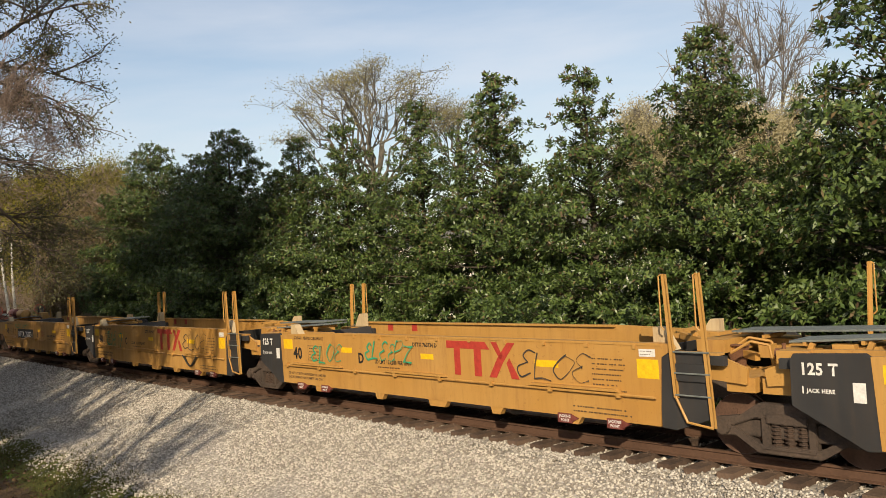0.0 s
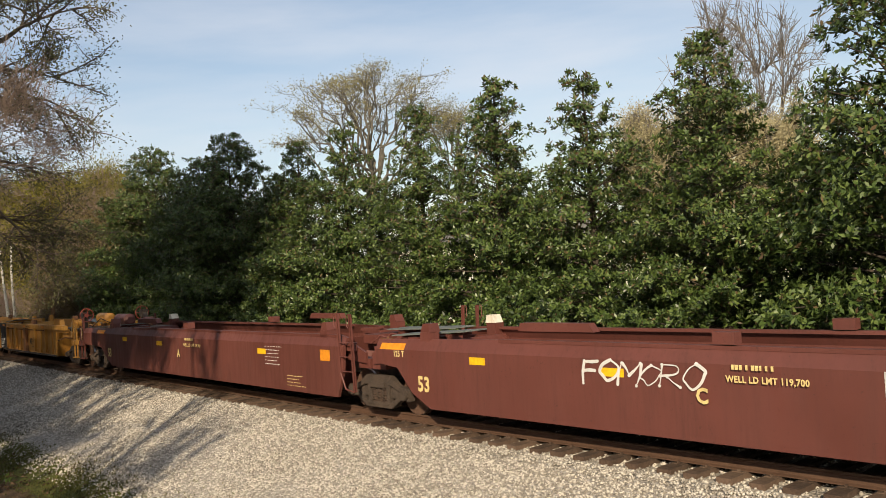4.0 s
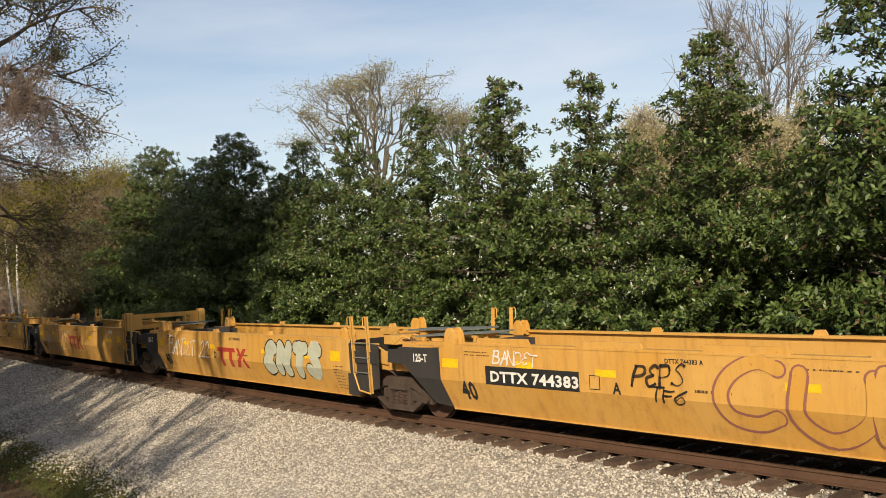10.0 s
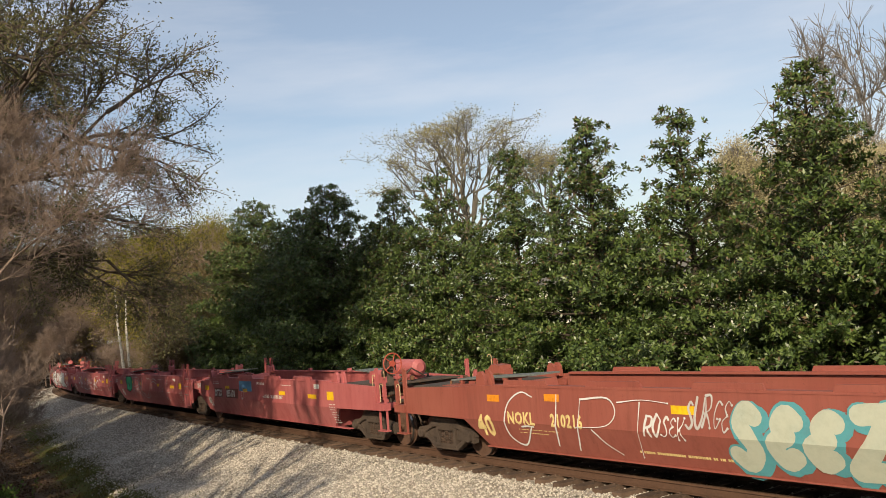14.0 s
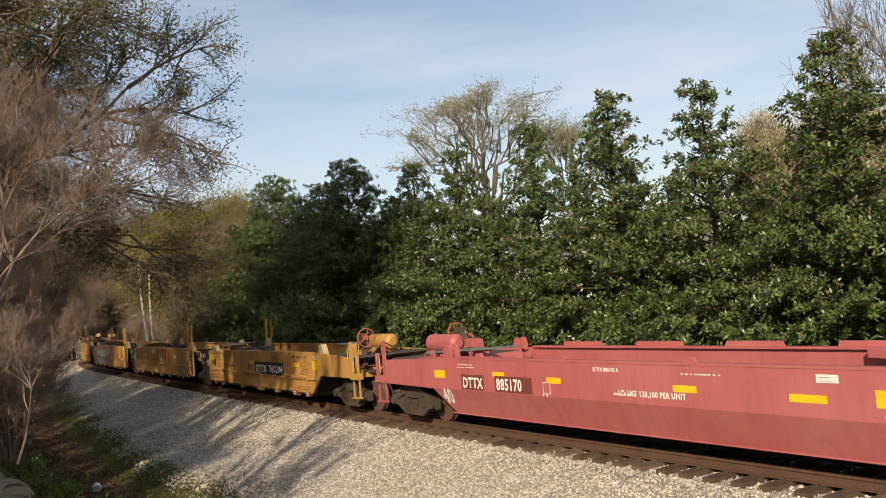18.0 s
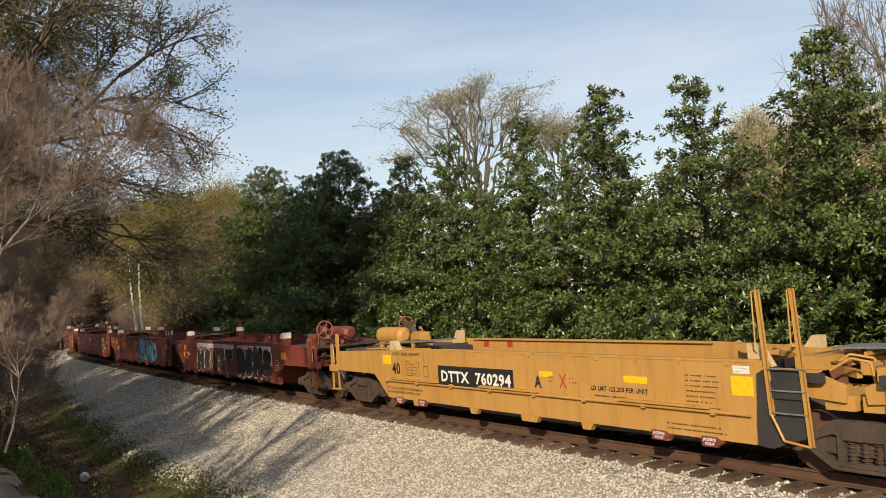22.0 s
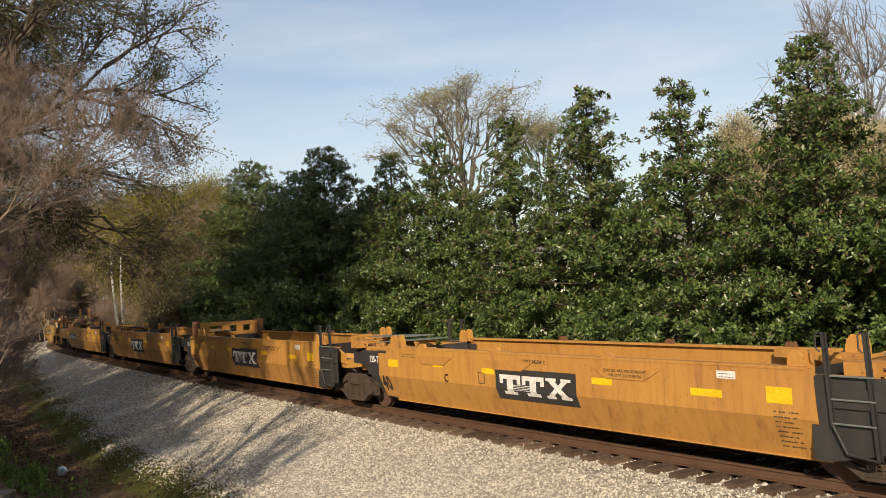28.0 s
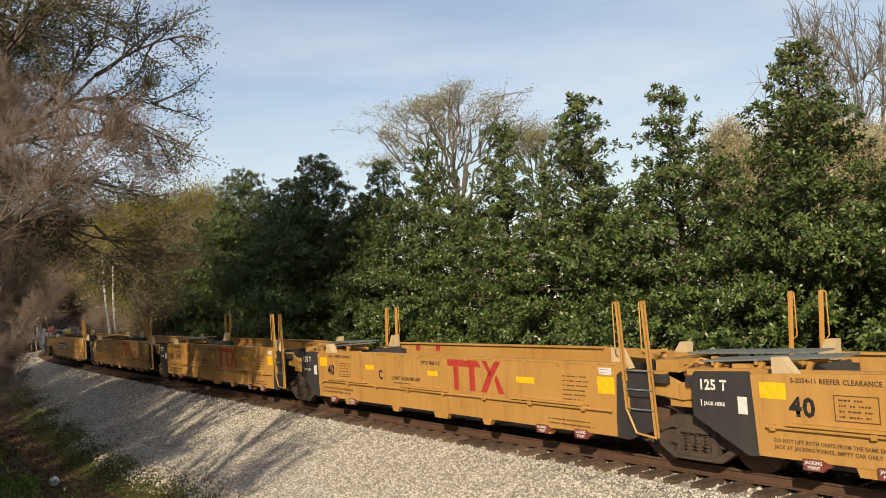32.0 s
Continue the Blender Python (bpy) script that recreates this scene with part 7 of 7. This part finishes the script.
bare = spring_tree(17.5, 15, "tall leafless grey tree", None, 0, 0, 4, 0.62, PALE_BARK, 0, 0.33, 0.22, 0.17, 0.013, width=11.0)
stand_at(bare, *by_bearing(20.4, 48), 60)
for k, (az, d, sz) in enumerate(((-20.3, 92, 0.92), (-17.6, 95, 0.82), (-13.0, 88, 0.74), (8.5, 85, 0.62), (-22.5, 100, 0.9), (-18.9, 84, 0.8))):
    c = copy_thing(bare, Matrix()); stand_at(c, *by_bearing(az, d), 50 * k + 20, 0.1, sz)

# early-leafed trees beyond the far bend
early = [spring_tree(12.6, 21, "broad tree with thin yellow-green spring leaves", SPRING_LEAF, 8, 0.13, 5, 0.6, TWIG, 0.45, 0.26, 0.16, 0.22, 0.016, "spring_tree"),
         spring_tree(12.0, 26, "broad tree with brown twigs and opening buds", BROWN_BUD, 6, 0.11, 5, 0.55, TWIG, 0.40, 0.26, 0.2, 0.22, 0.018, "spring_tree")]
spots = [(-25.2, 76, 1.22, 0), (-22.6, 61, 0.92, 1), (-27.6, 90, 1.10, 1), (-22.9, 82, 1.15, 0), (-21.2, 68, 0.86, 1), (-25.2, 100, 1.1, 0), (-34.0, 118, 1.25, 1), (-37.0, 104, 1.2, 0), (-35.5, 96, 1.2, 1), (-31.5, 135, 1.3, 0), (-23.8, 58, 0.62, 1)]
for k, (az, d, sz, f) in enumerate(spots):
    t = early[k] if k < 2 else copy_thing(early[f], Matrix())
    stand_at(t, *by_bearing(az, d), 67 * k, 0.1, sz)

for k in range(13):            # the wood that closes the view beyond the bend
    az, d = -47.0 + 2.3 * k, 122 + 16 * math.sin(2.2 * k)
    stand_at(copy_thing(early[1 if k % 3 else 0], Matrix()), *by_bearing(az, d), 41 * k, 0.1, 1.15 + 0.15 * math.sin(5.0 * k))

# brown undergrowth on both sides of the far bend and on the near bank
def thicket(height, seed, dry=0):
    t = thing("bare_shrub", "tangled leafless brown shrub on the bank", "shrub", "shrubs along the bank")
    segs, tips = [], []
    g = np.random.default_rng(seed)
    for k in range(7):
        s_, t_ = branching(tuple(g.normal(size=2) * 0.5) + (0.0,), height, 0.55, seed * 10 + k, 4, (2, 4), 0.05, 0.34, 0.28, 0.2)
        segs += s_; tips += t_
    segs, tips = fit_height(segs, tips, height)
    segs = [(a, b, max(r1, 0.007), max(r2, 0.006)) for a, b, r1, r2 in segs]
    part("stem", twigs_mesh("stem", [q for q in segs if q[2] > 0.012], TWIG, 4), None, t)
    part("twig_work", twigs_mesh("twig_work", [q for q in segs if q[2] <= 0.012], TWIG, 3), None, t)
    if dry:
        pick = g.permutation(len(tips))[:dry]
        p = np.array([tips[i][0] for i in pick]); d = np.array([tips[i][1] for i in pick])
        part("foliage", leaves_mesh("foliage", p, d + np.array([0, 0, -0.8]), 0.10, 0.05, DRY_LEAF, seed), None, t, "dry brown leaves")
    return t


shrubs = [thicket(6.6, 3, 160), thicket(5.6, 7, 90), thicket(7.4, 9, 60)]
SHRUBS = [(30.0, -10.6, 0.85), (26.0, -11.3, 0.8), (34.0, -10.4, 0.95), (40.0, -9.2, 0.9), (46.0, -8.4, 0.9), (52.0, -8.0, 0.95), (59.0, -8.0, 1.0), (67.0, -8.2, 1.1), (31.0, -12.0, 1.1), (22.5, -11.6, 0.62),
          (40.0, -12.4, 1.25), (50.0, -12.6, 1.3), (27.5, -12.8, 1.05), (76.0, -12.5, 1.3), (60.0, 7.0, 0.75), (66.0, 6.6, 0.7), (72.0, 6.4, 0.8), (80.0, 6.0, 0.8)]
for k, (s, off, sz) in enumerate(SHRUBS):
    x, y, _ = rail_at(s, off)
    t = shrubs[k] if k < 3 else copy_thing(shrubs[k % 3], Matrix())
    stand_at(t, x, y, 113.0 * k, 0.1, sz)

for k, (az, d, sz) in enumerate(((-37.6, 20, 0.62), (-36.4, 26, 0.75))):
    stand_at(copy_thing(shrubs[k], Matrix()), *by_bearing(az, d), 150 * k + 40, 0.1, sz)

for k in range(12):
    az, d = -45.0 + 1.75 * k, 100 + 8 * math.sin(3.1 * k)
    stand_at(copy_thing(shrubs[k % 3], Matrix()), *by_bearing(az, d), 97 * k, 0.1, 1.25 + 0.25 * math.sin(4.3 * k))

# the oak whose limbs reach out over the line
def reaching_oak():
    t = thing("oak_tree", "large oak with small olive leaves and long reaching limbs", "tree")
    g = np.random.default_rng(77)
    segs, at, way = [], [], []

    def limb(p, d, length, r, level, droop):
        q = p
        for k in range(5):
            d = d + g.normal(size=3) * 0.13 + np.array([0, 0, droop])
            d = d / np.linalg.norm(d)
            e = q + d * length / 5
            segs.append((q, e, r * (1 - 0.15 * k), r * (1 - 0.15 * (k + 1))))
            if level > 0 and k > 0:
                for _ in range(2 if level < 3 else 1 + k % 2):
                    nd = d + g.normal(size=3) * np.array([0.7, 0.7, 0.45])
                    limb(e, nd / np.linalg.norm(nd), length * g.uniform(0.38, 0.58), r * 0.5, level - 1, droop * 0.5)
            if level <= 1:
                n, keep = (10, 6) if level == 0 else (4, 2)
                if e[2] > 12.8:          # the unseen top keeps all its leaves, to shade the magnolias
                    keep = n
                at.append((e + g.normal(size=(n, 3)) * 0.13)[:keep]); way.append((d + g.normal(size=(n, 3)) * 0.7)[:keep])
            q = e
    base = np.array([0.0, 0, 0])
    segs.append((base, np.array([0.1, 0.1, 3.2]), 0.34, 0.30)); segs.append((np.array([0.1, 0.1, 3.2]), np.array([0.3, 0.3, 6.0]), 0.30, 0.25))
    segs.append((np.array([0.3, 0.3, 6.0]), np.array([0.5, 0.4, 9.0]), 0.25, 0.17)); segs.append((np.array([0.5, 0.4, 9.0]), np.array([0.4, 0.5, 13.0]), 0.17, 0.12)); segs.append((np.array([0.4, 0.5, 13.0]), np.array([0.2, 0.6, 17.5]), 0.12, 0.05))
    # the limbs from 12 m up, above the view, are added for shade
    for p, d, length, r in (((0.3, 0.2, 5.2), (0.90, 0.30, 0.20), 5.6, 0.13), ((0.3, 0.3, 6.4), (0.84, 0.24, 0.36), 5.6, 0.13), ((0.4, 0.3, 7.8), (0.70, 0.10, 0.60), 5.4, 0.12), ((0.2, 0.1, 4.6), (0.75, 0.60, 0.06), 4.8, 0.09),
                            ((0.4, 0.4, 8.5), (-0.4, 0.6, 0.6), 5.0, 0.10), ((0.4, 0.4, 9.5), (0.3, 0.5, 0.8), 5.0, 0.10), ((0.3, 0.3, 6.0), (-0.8, 0.1, 0.5), 5.0, 0.10), ((0.4, 0.3, 9.0), (0.6, -0.5, 0.7), 4.5, 0.1),
                            ((0.4, 0.5, 11.0), (0.5, 0.3, 0.7), 4.0, 0.07), ((0.4, 0.5, 12.0), (0.9, 0.2, 0.3), 5.6, 0.1), ((0.4, 0.5, 12.6), (-0.7, 0.4, 0.4), 5.6, 0.1), ((0.3, 0.5, 13.6), (0.3, -0.8, 0.5), 5.0, 0.1), ((0.3, 0.5, 14.4), (0.8, 0.6, 0.4), 5.2, 0.1), ((0.3, 0.5, 15.4), (-0.3, 0.8, 0.6), 4.6, 0.08), ((0.2, 0.6, 16.6), (0.4, -0.2, 0.9), 4.0, 0.07), ((0.3, 0.3, 6.6), (0.1, 0.9, 0.4), 5.0, 0.10)):
        limb(np.array(p), np.array(d), length, r, 3, -0.01)
    for k in range(15):           # an unseen upper crown, added to shade the left magnolias
        a, zz = 2.4 * k, 14.2 + 0.25 * k
        limb(np.array([0.35, 0.5, zz]), np.array([math.cos(a), math.sin(a), 0.35]), 5.4 - 0.12 * k, 0.09, 3, -0.01)
    segs_ = [(a, b, max(r1, 0.008), max(r2, 0.006)) for a, b, r1, r2 in segs]
    part("trunk", twigs_mesh("trunk", segs_, BARK, 5), None, t)
    part("crown", leaves_mesh("crown", np.concatenate(at), np.concatenate(way), 0.095, 0.036, OAK_LEAF, 78), None, t)
    return t


oak = reaching_oak()
stand_at(oak, -15.3, 18.7, 0)
# leafless trees on the bank beside the camera, whose shadows fall across the gravel
shade = spring_tree(11.5, 31, "slender leafless tree on the bank", None, 0, 0, 3, 0.5, TWIG, 0, 0.42, 0.35, 0.13, 0.011, "bank_tree")
stand_at(shade, -13.5, 5.5)
SHADE = ((-17.5, 8.0, 1.15), (-20.5, 13.5, 1.1), (-10.5, 0.5, 0.95), (-23.5, 19.0, 1.2), (-16.0, 1.0, 1.1), (-27.5, 25.0, 1.2), (-12.0, -6.0, 1.1))
for k, (x, y, sz) in enumerate(SHADE):
    stand_at(copy_thing(shade, Matrix()), x, y, 71 * k, 0.1, sz)
# taller leafless trees along the bank
tall = spring_tree(12.5, 44, "tall leafless brown tree on the bank", None, 0, 0, 5, 0.6, TWIG, 0, 0.26, 0.24, 0.10, 0.006, "bank_tree")
for k, (q, off, sz) in enumerate(((29.0, -12.5, 0.9), (36.0, -11.5, 1.0), (45.0, -11.0, 1.05), (55.0, -11.5, 1.1), (68.0, -13.0, 1.1))):
    x, y, _ = rail_at(q, off)
    stand_at(tall if k == 0 else copy_thing(tall, Matrix()), x, y, 83 * k, 0.1, sz)
for k, (az, d, sz) in enumerate(((-38.5, 22, 0.75), (-35.0, 38, 1.0))):
    stand_at(copy_thing(tall, Matrix()), *by_bearing(az, d), 61 * k + 30, 0.1, sz)
# saplings whose thin trunks streak the gravel with shade
sapling = spring_tree(10.0, 62, "slender leafless sapling on the bank", None, 0, 0, 2, 0.34, TWIG, 0, 0.62, 0.4, 0.13, 0.016, "sapling")
for k in range(24):
    t = sapling if k == 0 else copy_thing(sapling, Matrix())
    stand_at(t, -9.2 - 0.62 * k + 1.3 * math.sin(5.0 * k), 0.2 + 0.55 * k + 1.2 * math.cos(3.0 * k), 47 * k, 0.1, 0.9 + 0.3 * math.sin(2.0 * k))

for k in range(34):
    t = copy_thing(sapling, Matrix())
    stand_at(t, -13.0 - 0.72 * k + 0.9 * math.sin(4.0 * k), 9.0 + 1.12 * k + 1.0 * math.cos(7.0 * k), 61 * k, 0.1, 0.75 + 0.3 * math.sin(3.0 * k))

# ---- gravel stones, in one heap of real stones near the camera ----
def gravel(name, boxes, seed, label):
    g = np.random.default_rng(seed)
    shapes = []
    for k in range(8):
        v = np.array([(1, 0, 0), (0, 1, 0), (-1, 0, 0), (0, -1, 0), (0, 0, 0.8), (0, 0, -0.8)], float) * g.uniform(0.65, 1.2, (6, 1)) + g.normal(size=(6, 3)) * 0.16
        shapes.append(v)
    shapes = np.array(shapes)
    f = np.array([(0, 1, 4), (1, 2, 4), (2, 3, 4), (3, 0, 4), (1, 0, 5), (2, 1, 5), (3, 2, 5), (0, 3, 5)])
    allv, allf, k0 = [], [], 0
    for s0, s1, o0, o1, per, size in boxes:
        n = int((s1 - s0) * (o1 - o0) * per)
        s, o = g.uniform(s0, s1, n), g.uniform(o0, o1, n)
        if o0 < -5:                       # the outer edge of the bed thins out
            keep = g.uniform(size=n) < np.clip((o + 5.9 - np.clip((s - 30) / 25, 0, 1) * 1.4) / 1.3, 0.012, 1)
            s, o = s[keep], o[keep]
            n = len(s)
        h = np.interp(s, _S, _H)
        x, y = np.interp(s, _S, _X) + o * np.cos(h), np.interp(s, _S, _Y) + o * np.sin(h)
        z = lie(o) + 0.01
        r = size * g.uniform(0.55, 1.25, n)
        v = shapes[g.integers(0, 8, n)]
        a = g.uniform(0, 6.28, (n, 3))
        ca, sa, cb, sb = np.cos(a[:, 0]), np.sin(a[:, 0]), np.cos(a[:, 1]), np.sin(a[:, 1])
        X, Y, Z = v[..., 0], v[..., 1], v[..., 2]
        X, Y = X * ca[:, None] - Y * sa[:, None], X * sa[:, None] + Y * ca[:, None]
        Y, Z = Y * cb[:, None] - Z * sb[:, None], Y * sb[:, None] + Z * cb[:, None]
        v = np.stack([X, Y, Z], 2) * r[:, None, None] + np.stack([x, y, z], 1)[:, None]
        allv.append(v.reshape(-1, 3))
        allf.append((f[None] + 6 * np.arange(n)[:, None, None] + k0).reshape(-1, 3))
        k0 += 6 * n
    v, f = np.concatenate(allv), np.concatenate(allf)
    me = bpy.data.meshes.new(name)
    me.vertices.add(len(v)); me.loops.add(f.size); me.polygons.add(len(f))
    me.vertices.foreach_set("co", v.astype(np.float32).ravel())
    me.loops.foreach_set("vertex_index", f.astype(np.int32).ravel())
    me.polygons.foreach_set("loop_start", np.arange(0, f.size, 3, dtype=np.int32))
    me.materials.append(STONE)
    me.update(calc_edges=True)
    return tagged(new(name, me), label, "gravel", kind="stuff")


STONE = mottled("pale_crushed_stone", (0.23, 0.205, 0.17), (0.58, 0.535, 0.46), 3.0, 0.9, 0.2, 40, island=True)
gravel("gravel", [(2, 16, -6.4, -0.66, 520, 0.030), (16, 28, -6.4, -0.66, 380, 0.034), (28, 48, -6.2, -0.66, 210, 0.038), (48, 80, -6.0, -0.66, 90, 0.05),
                  (2, 30, -0.66, 3.2, 130, 0.036), (30, 60, -0.66, 2.6, 50, 0.045)], 5, "pale crushed stone ballast beside and between the ties")

# ---- weeds and fallen twigs at the foot of the bank ----
def weed_patch(seed, n, spread, size):
    g = np.random.default_rng(seed)
    t = thing("weed_clump", "low bright green weeds on the bank", "weeds", "weeds on the bank")
    c = g.normal(size=(n, 3)) * np.array([spread, spread, 0.0])
    at = np.repeat(c, 14, 0) + g.normal(size=(n * 14, 3)) * np.array([0.05, 0.05, 0.02])
    at[:, 2] = abs(at[:, 2]) + g.uniform(0, 0.22, len(at))
    way = g.normal(size=at.shape) * 0.7 + np.array([0, 0, 0.8])
    part("foliage", leaves_mesh("foliage", at, way, size, size * 0.4, WEED_LEAF, seed), None, t)
    return t


weeds = [weed_patch(1, 26, 0.35, 0.09), weed_patch(2, 18, 0.5, 0.08)]
WEEDS = [(-13.7, 19.4), (-11.8, 17.5), (-12.6, 18.6), (-11.4, 18.4), (-13.2, 20.2), (-14.6, 20.6), (-11.0, 16.8), (-12.4, 17.6), (-14.2, 19.8), (-24.0, 30.5), (-31.0, 41.0), (-37.0, 50.0)]
for k, (x, y) in enumerate(WEEDS):
    stand_at(weeds[k] if k < 2 else copy_thing(weeds[k % 2], Matrix()), x, y, 60 * k, 0.0, 1.15 if k < 9 else 2.4)

# grass tufts along the edge of the gravel
g = np.random.default_rng(9)
n = 26000
s_, o_ = g.uniform(8, 55, n), g.normal(-5.7, 0.55, n)
o_ = o_ + np.clip((s_ - 30) / 25, 0, 1) * 1.4
h_ = np.interp(s_, _S, _H)
at = np.stack([np.interp(s_, _S, _X) + o_ * np.cos(h_), np.interp(s_, _S, _Y) + o_ * np.sin(h_), lie(o_)], 1)
patchy = np.array([noise.noise((x * 0.5, y * 0.5, 8.0)) for x, y, _ in at]) > -0.05
at = at[patchy]
GRASS = leaf_material("short_spring_grass", (0.055, 0.060, 0.014), (0.11, 0.11, 0.026), (0.22, 0.18, 0.07), 0.8, 0.2, 0.3)
tagged(new("grass", leaves_mesh("grass", at, g.normal(size=at.shape) * 0.5 + np.array([0, 0, 0.7]), 0.10, 0.02, GRASS, 10)), "short patchy grass at the gravel's edge", "grass", kind="stuff")

# dead leaves and sticks in the ditch
DARK_LITTER = leaf_material("brown_leaf_litter", (0.05, 0.030, 0.018), (0.10, 0.06, 0.035), (0.19, 0.12, 0.07), 0.9, 0.2, 0.1)
n = 14000
s_, o_ = g.uniform(10, 62, n), g.normal(-7.4, 0.85, n)
o_ = o_ + np.clip((s_ - 30) / 25, 0, 1) * 1.0
h_ = np.interp(s_, _S, _H)
at = np.stack([np.interp(s_, _S, _X) + o_ * np.cos(h_), np.interp(s_, _S, _Y) + o_ * np.sin(h_), lie(o_) + 0.05], 1)
tagged(new("dead_leaves", leaves_mesh("dead_leaves", at, g.normal(size=at.shape) * np.array([1, 1, 0.3]), 0.09, 0.05, DARK_LITTER, 12)), "dry brown leaves lying in the ditch", "leaves", kind="stuff")

# a white plastic jug thrown in the ditch
jug = thing("plastic_jug", "dirty white plastic jug lying in the ditch", "jug")
PLASTIC = mottled("dirty_white_plastic", (0.45, 0.45, 0.43), (0.75, 0.75, 0.73), 6.0, 0.4, 0.05, 30)
sh = Shape()
for k, (z0, z1, r0, r1) in enumerate(((0.0, 0.02, 0.075, 0.085), (0.02, 0.17, 0.085, 0.085), (0.17, 0.24, 0.085, 0.03))):
    sh.tube((0, 0, z0), (0, 0, z1), r0, 14, r1)
part("body", sh, PLASTIC, jug)
part("cap", Shape().tube((0, 0, 0.24), (0, 0, 0.275), 0.024, 12), SPRAY["blue"], jug, "blue screw cap")
part("handle", Shape().pipe([(0.07, 0, 0.15), (0.10, 0, 0.19), (0.06, 0, 0.235), (0.02, 0, 0.23)], 0.012), PLASTIC, jug)
jx, jy = by_bearing(-31.3, 25.6)
jug.matrix_basis = pose(jx, jy, ground_z(jx, jy) + 0.12, 70, 20, 35)
jug.scale = (1.5,) * 3

# two pale stems close together beyond the bend, in a low bush
birch = thing("pale_tree", "bare tree with two peeling white stems beyond the line", "tree")
PEELING = mottled("peeling_pale_bark", (0.20, 0.18, 0.15), (0.72, 0.69, 0.62), 3.0, 0.8, 0.3, 9)
for dx, tall_, lean_ in ((-0.18, 8.6, -0.25), (0.20, 8.0, 0.18)):
    pts = [Vector((dx + lean_ * q + 0.06 * math.sin(7 * q + dx), 0, tall_ * q)) for q in (k / 9 for k in range(10))]
    sh = Shape()
    for k, (p, q) in enumerate(zip(pts, pts[1:])):
        sh.tube(p, q, 0.15 - 0.012 * k, 8, 0.138 - 0.012 * k)
    part("stem", sh, PEELING, birch)
x, y = by_bearing(-27.36, 68.5)
stand_at(birch, x, y, 0, 0.2)
x, y = by_bearing(-26.7, 68.0)
bush = thing("evergreen_bush", "low dark evergreen bush at the foot of the stems", "shrub")
g = np.random.default_rng(71)
c = g.normal(size=(240, 3)) * np.array([0.8, 0.6, 0.5]) + np.array([0, 0, 1.5])
c = np.repeat(c, 26, 0) + g.normal(size=(240 * 26, 3)) * 0.14
c[:, 2] = np.maximum(c[:, 2], 0.05)
part("stem", twigs_mesh("stem", [(np.zeros(3), np.array([math.cos(a) * 0.8, math.sin(a) * 0.6, 1.8]), 0.03, 0.01) for a in range(7)], SHADED_BARK), None, bush)
part("foliage", leaves_mesh("foliage", c, g.normal(size=c.shape), 0.13, 0.055, MAGNOLIA_LEAF, 72), None, bush)
stand_at(bush, x, y)

# the bank's grey railing pipe near the camera
rail_pipe = thing("railing", "weathered grey pipe railing on the bank", "railing")
# the grey is darkened, so that the sunlit pipe looks shaded
PIPE = mottled("weathered_shaded_grey_pipe", (0.018, 0.018, 0.018), (0.05, 0.048, 0.045), 8.0, 0.6, 0.2, 40, 0.4)
part("top_pipe", Shape().tube((-4.2, 5.62, 2.39), (-1.9, 2.75, 2.70), 0.05, 14), PIPE, rail_pipe)
part("collar", Shape().tube((-2.75, 3.81, 2.625), (-2.62, 3.65, 2.643), 0.068, 14), PIPE, rail_pipe)
part("post", Shape().tube((-4.2, 5.62, 2.47), (-4.2, 5.62, 0.9), 0.05, 12), PIPE, rail_pipe)
part("post", Shape().tube((-1.9, 2.75, 2.78), (-1.9, 2.75, 1.5), 0.05, 12), PIPE, rail_pipe)
part("wire", Shape().pipe([(-2.58 + 0.075 * math.cos(a) - 0.02 * a, 3.62 - 0.02 * a, 2.65 + 0.085 * math.sin(a)) for a in (0.5 * k for k in range(22))], 0.006, 5), HOSE, rail_pipe, "loops of dark wire round the pipe")

# a pale house behind the magnolias, seen through the gaps
house = thing("house", "pale house with a grey roof behind the trees", "house")
hx, hy = by_bearing(21.5, 46)
SIDING = mottled("pale_siding", (0.55, 0.53, 0.48), (0.70, 0.68, 0.62), 2.0, 0.7, 0.1, 20)
part("wall", Shape().box(-7, 7, -4, 4, 0, 4.2), SIDING, house)
part("roof", Shape().slab([(-7.5, 4.2), (7.5, 4.2), (7.5, 4.3), (0.2, 6.8), (-0.2, 6.8), (-7.5, 4.3)], -4.4, 4.4), mottled("grey_shingle", (0.10, 0.10, 0.10), (0.2, 0.2, 0.2), 3, 0.9, 0.4, 15), house)
GLASS = node_material("dark_window_glass", 0.08, 0.0, 0.6)[0]
GLASS.node_tree.nodes["Principled BSDF"].inputs["Base Color"].default_value = (0.02, 0.025, 0.03, 1)
for x in (-4.5, -1.5, 1.5, 4.5):
    w = part("window", Shape().box(x - 0.6, x + 0.6, -4.06, -3.99, 1.6, 3.2), WHITE, house)
    part("pane", Shape().box(x - 0.5, x + 0.5, -4.08, -4.05, 1.7, 3.1), GLASS, w)
house.matrix_basis = pose(hx, hy, ground_z(hx, hy) - 0.2, 0, 0, -20)
hx, hy = by_bearing(3.4, 52)
house_behind = copy_thing(house, pose(hx, hy, ground_z(hx, hy) + 0.6, 0, 0, 8))

motions()
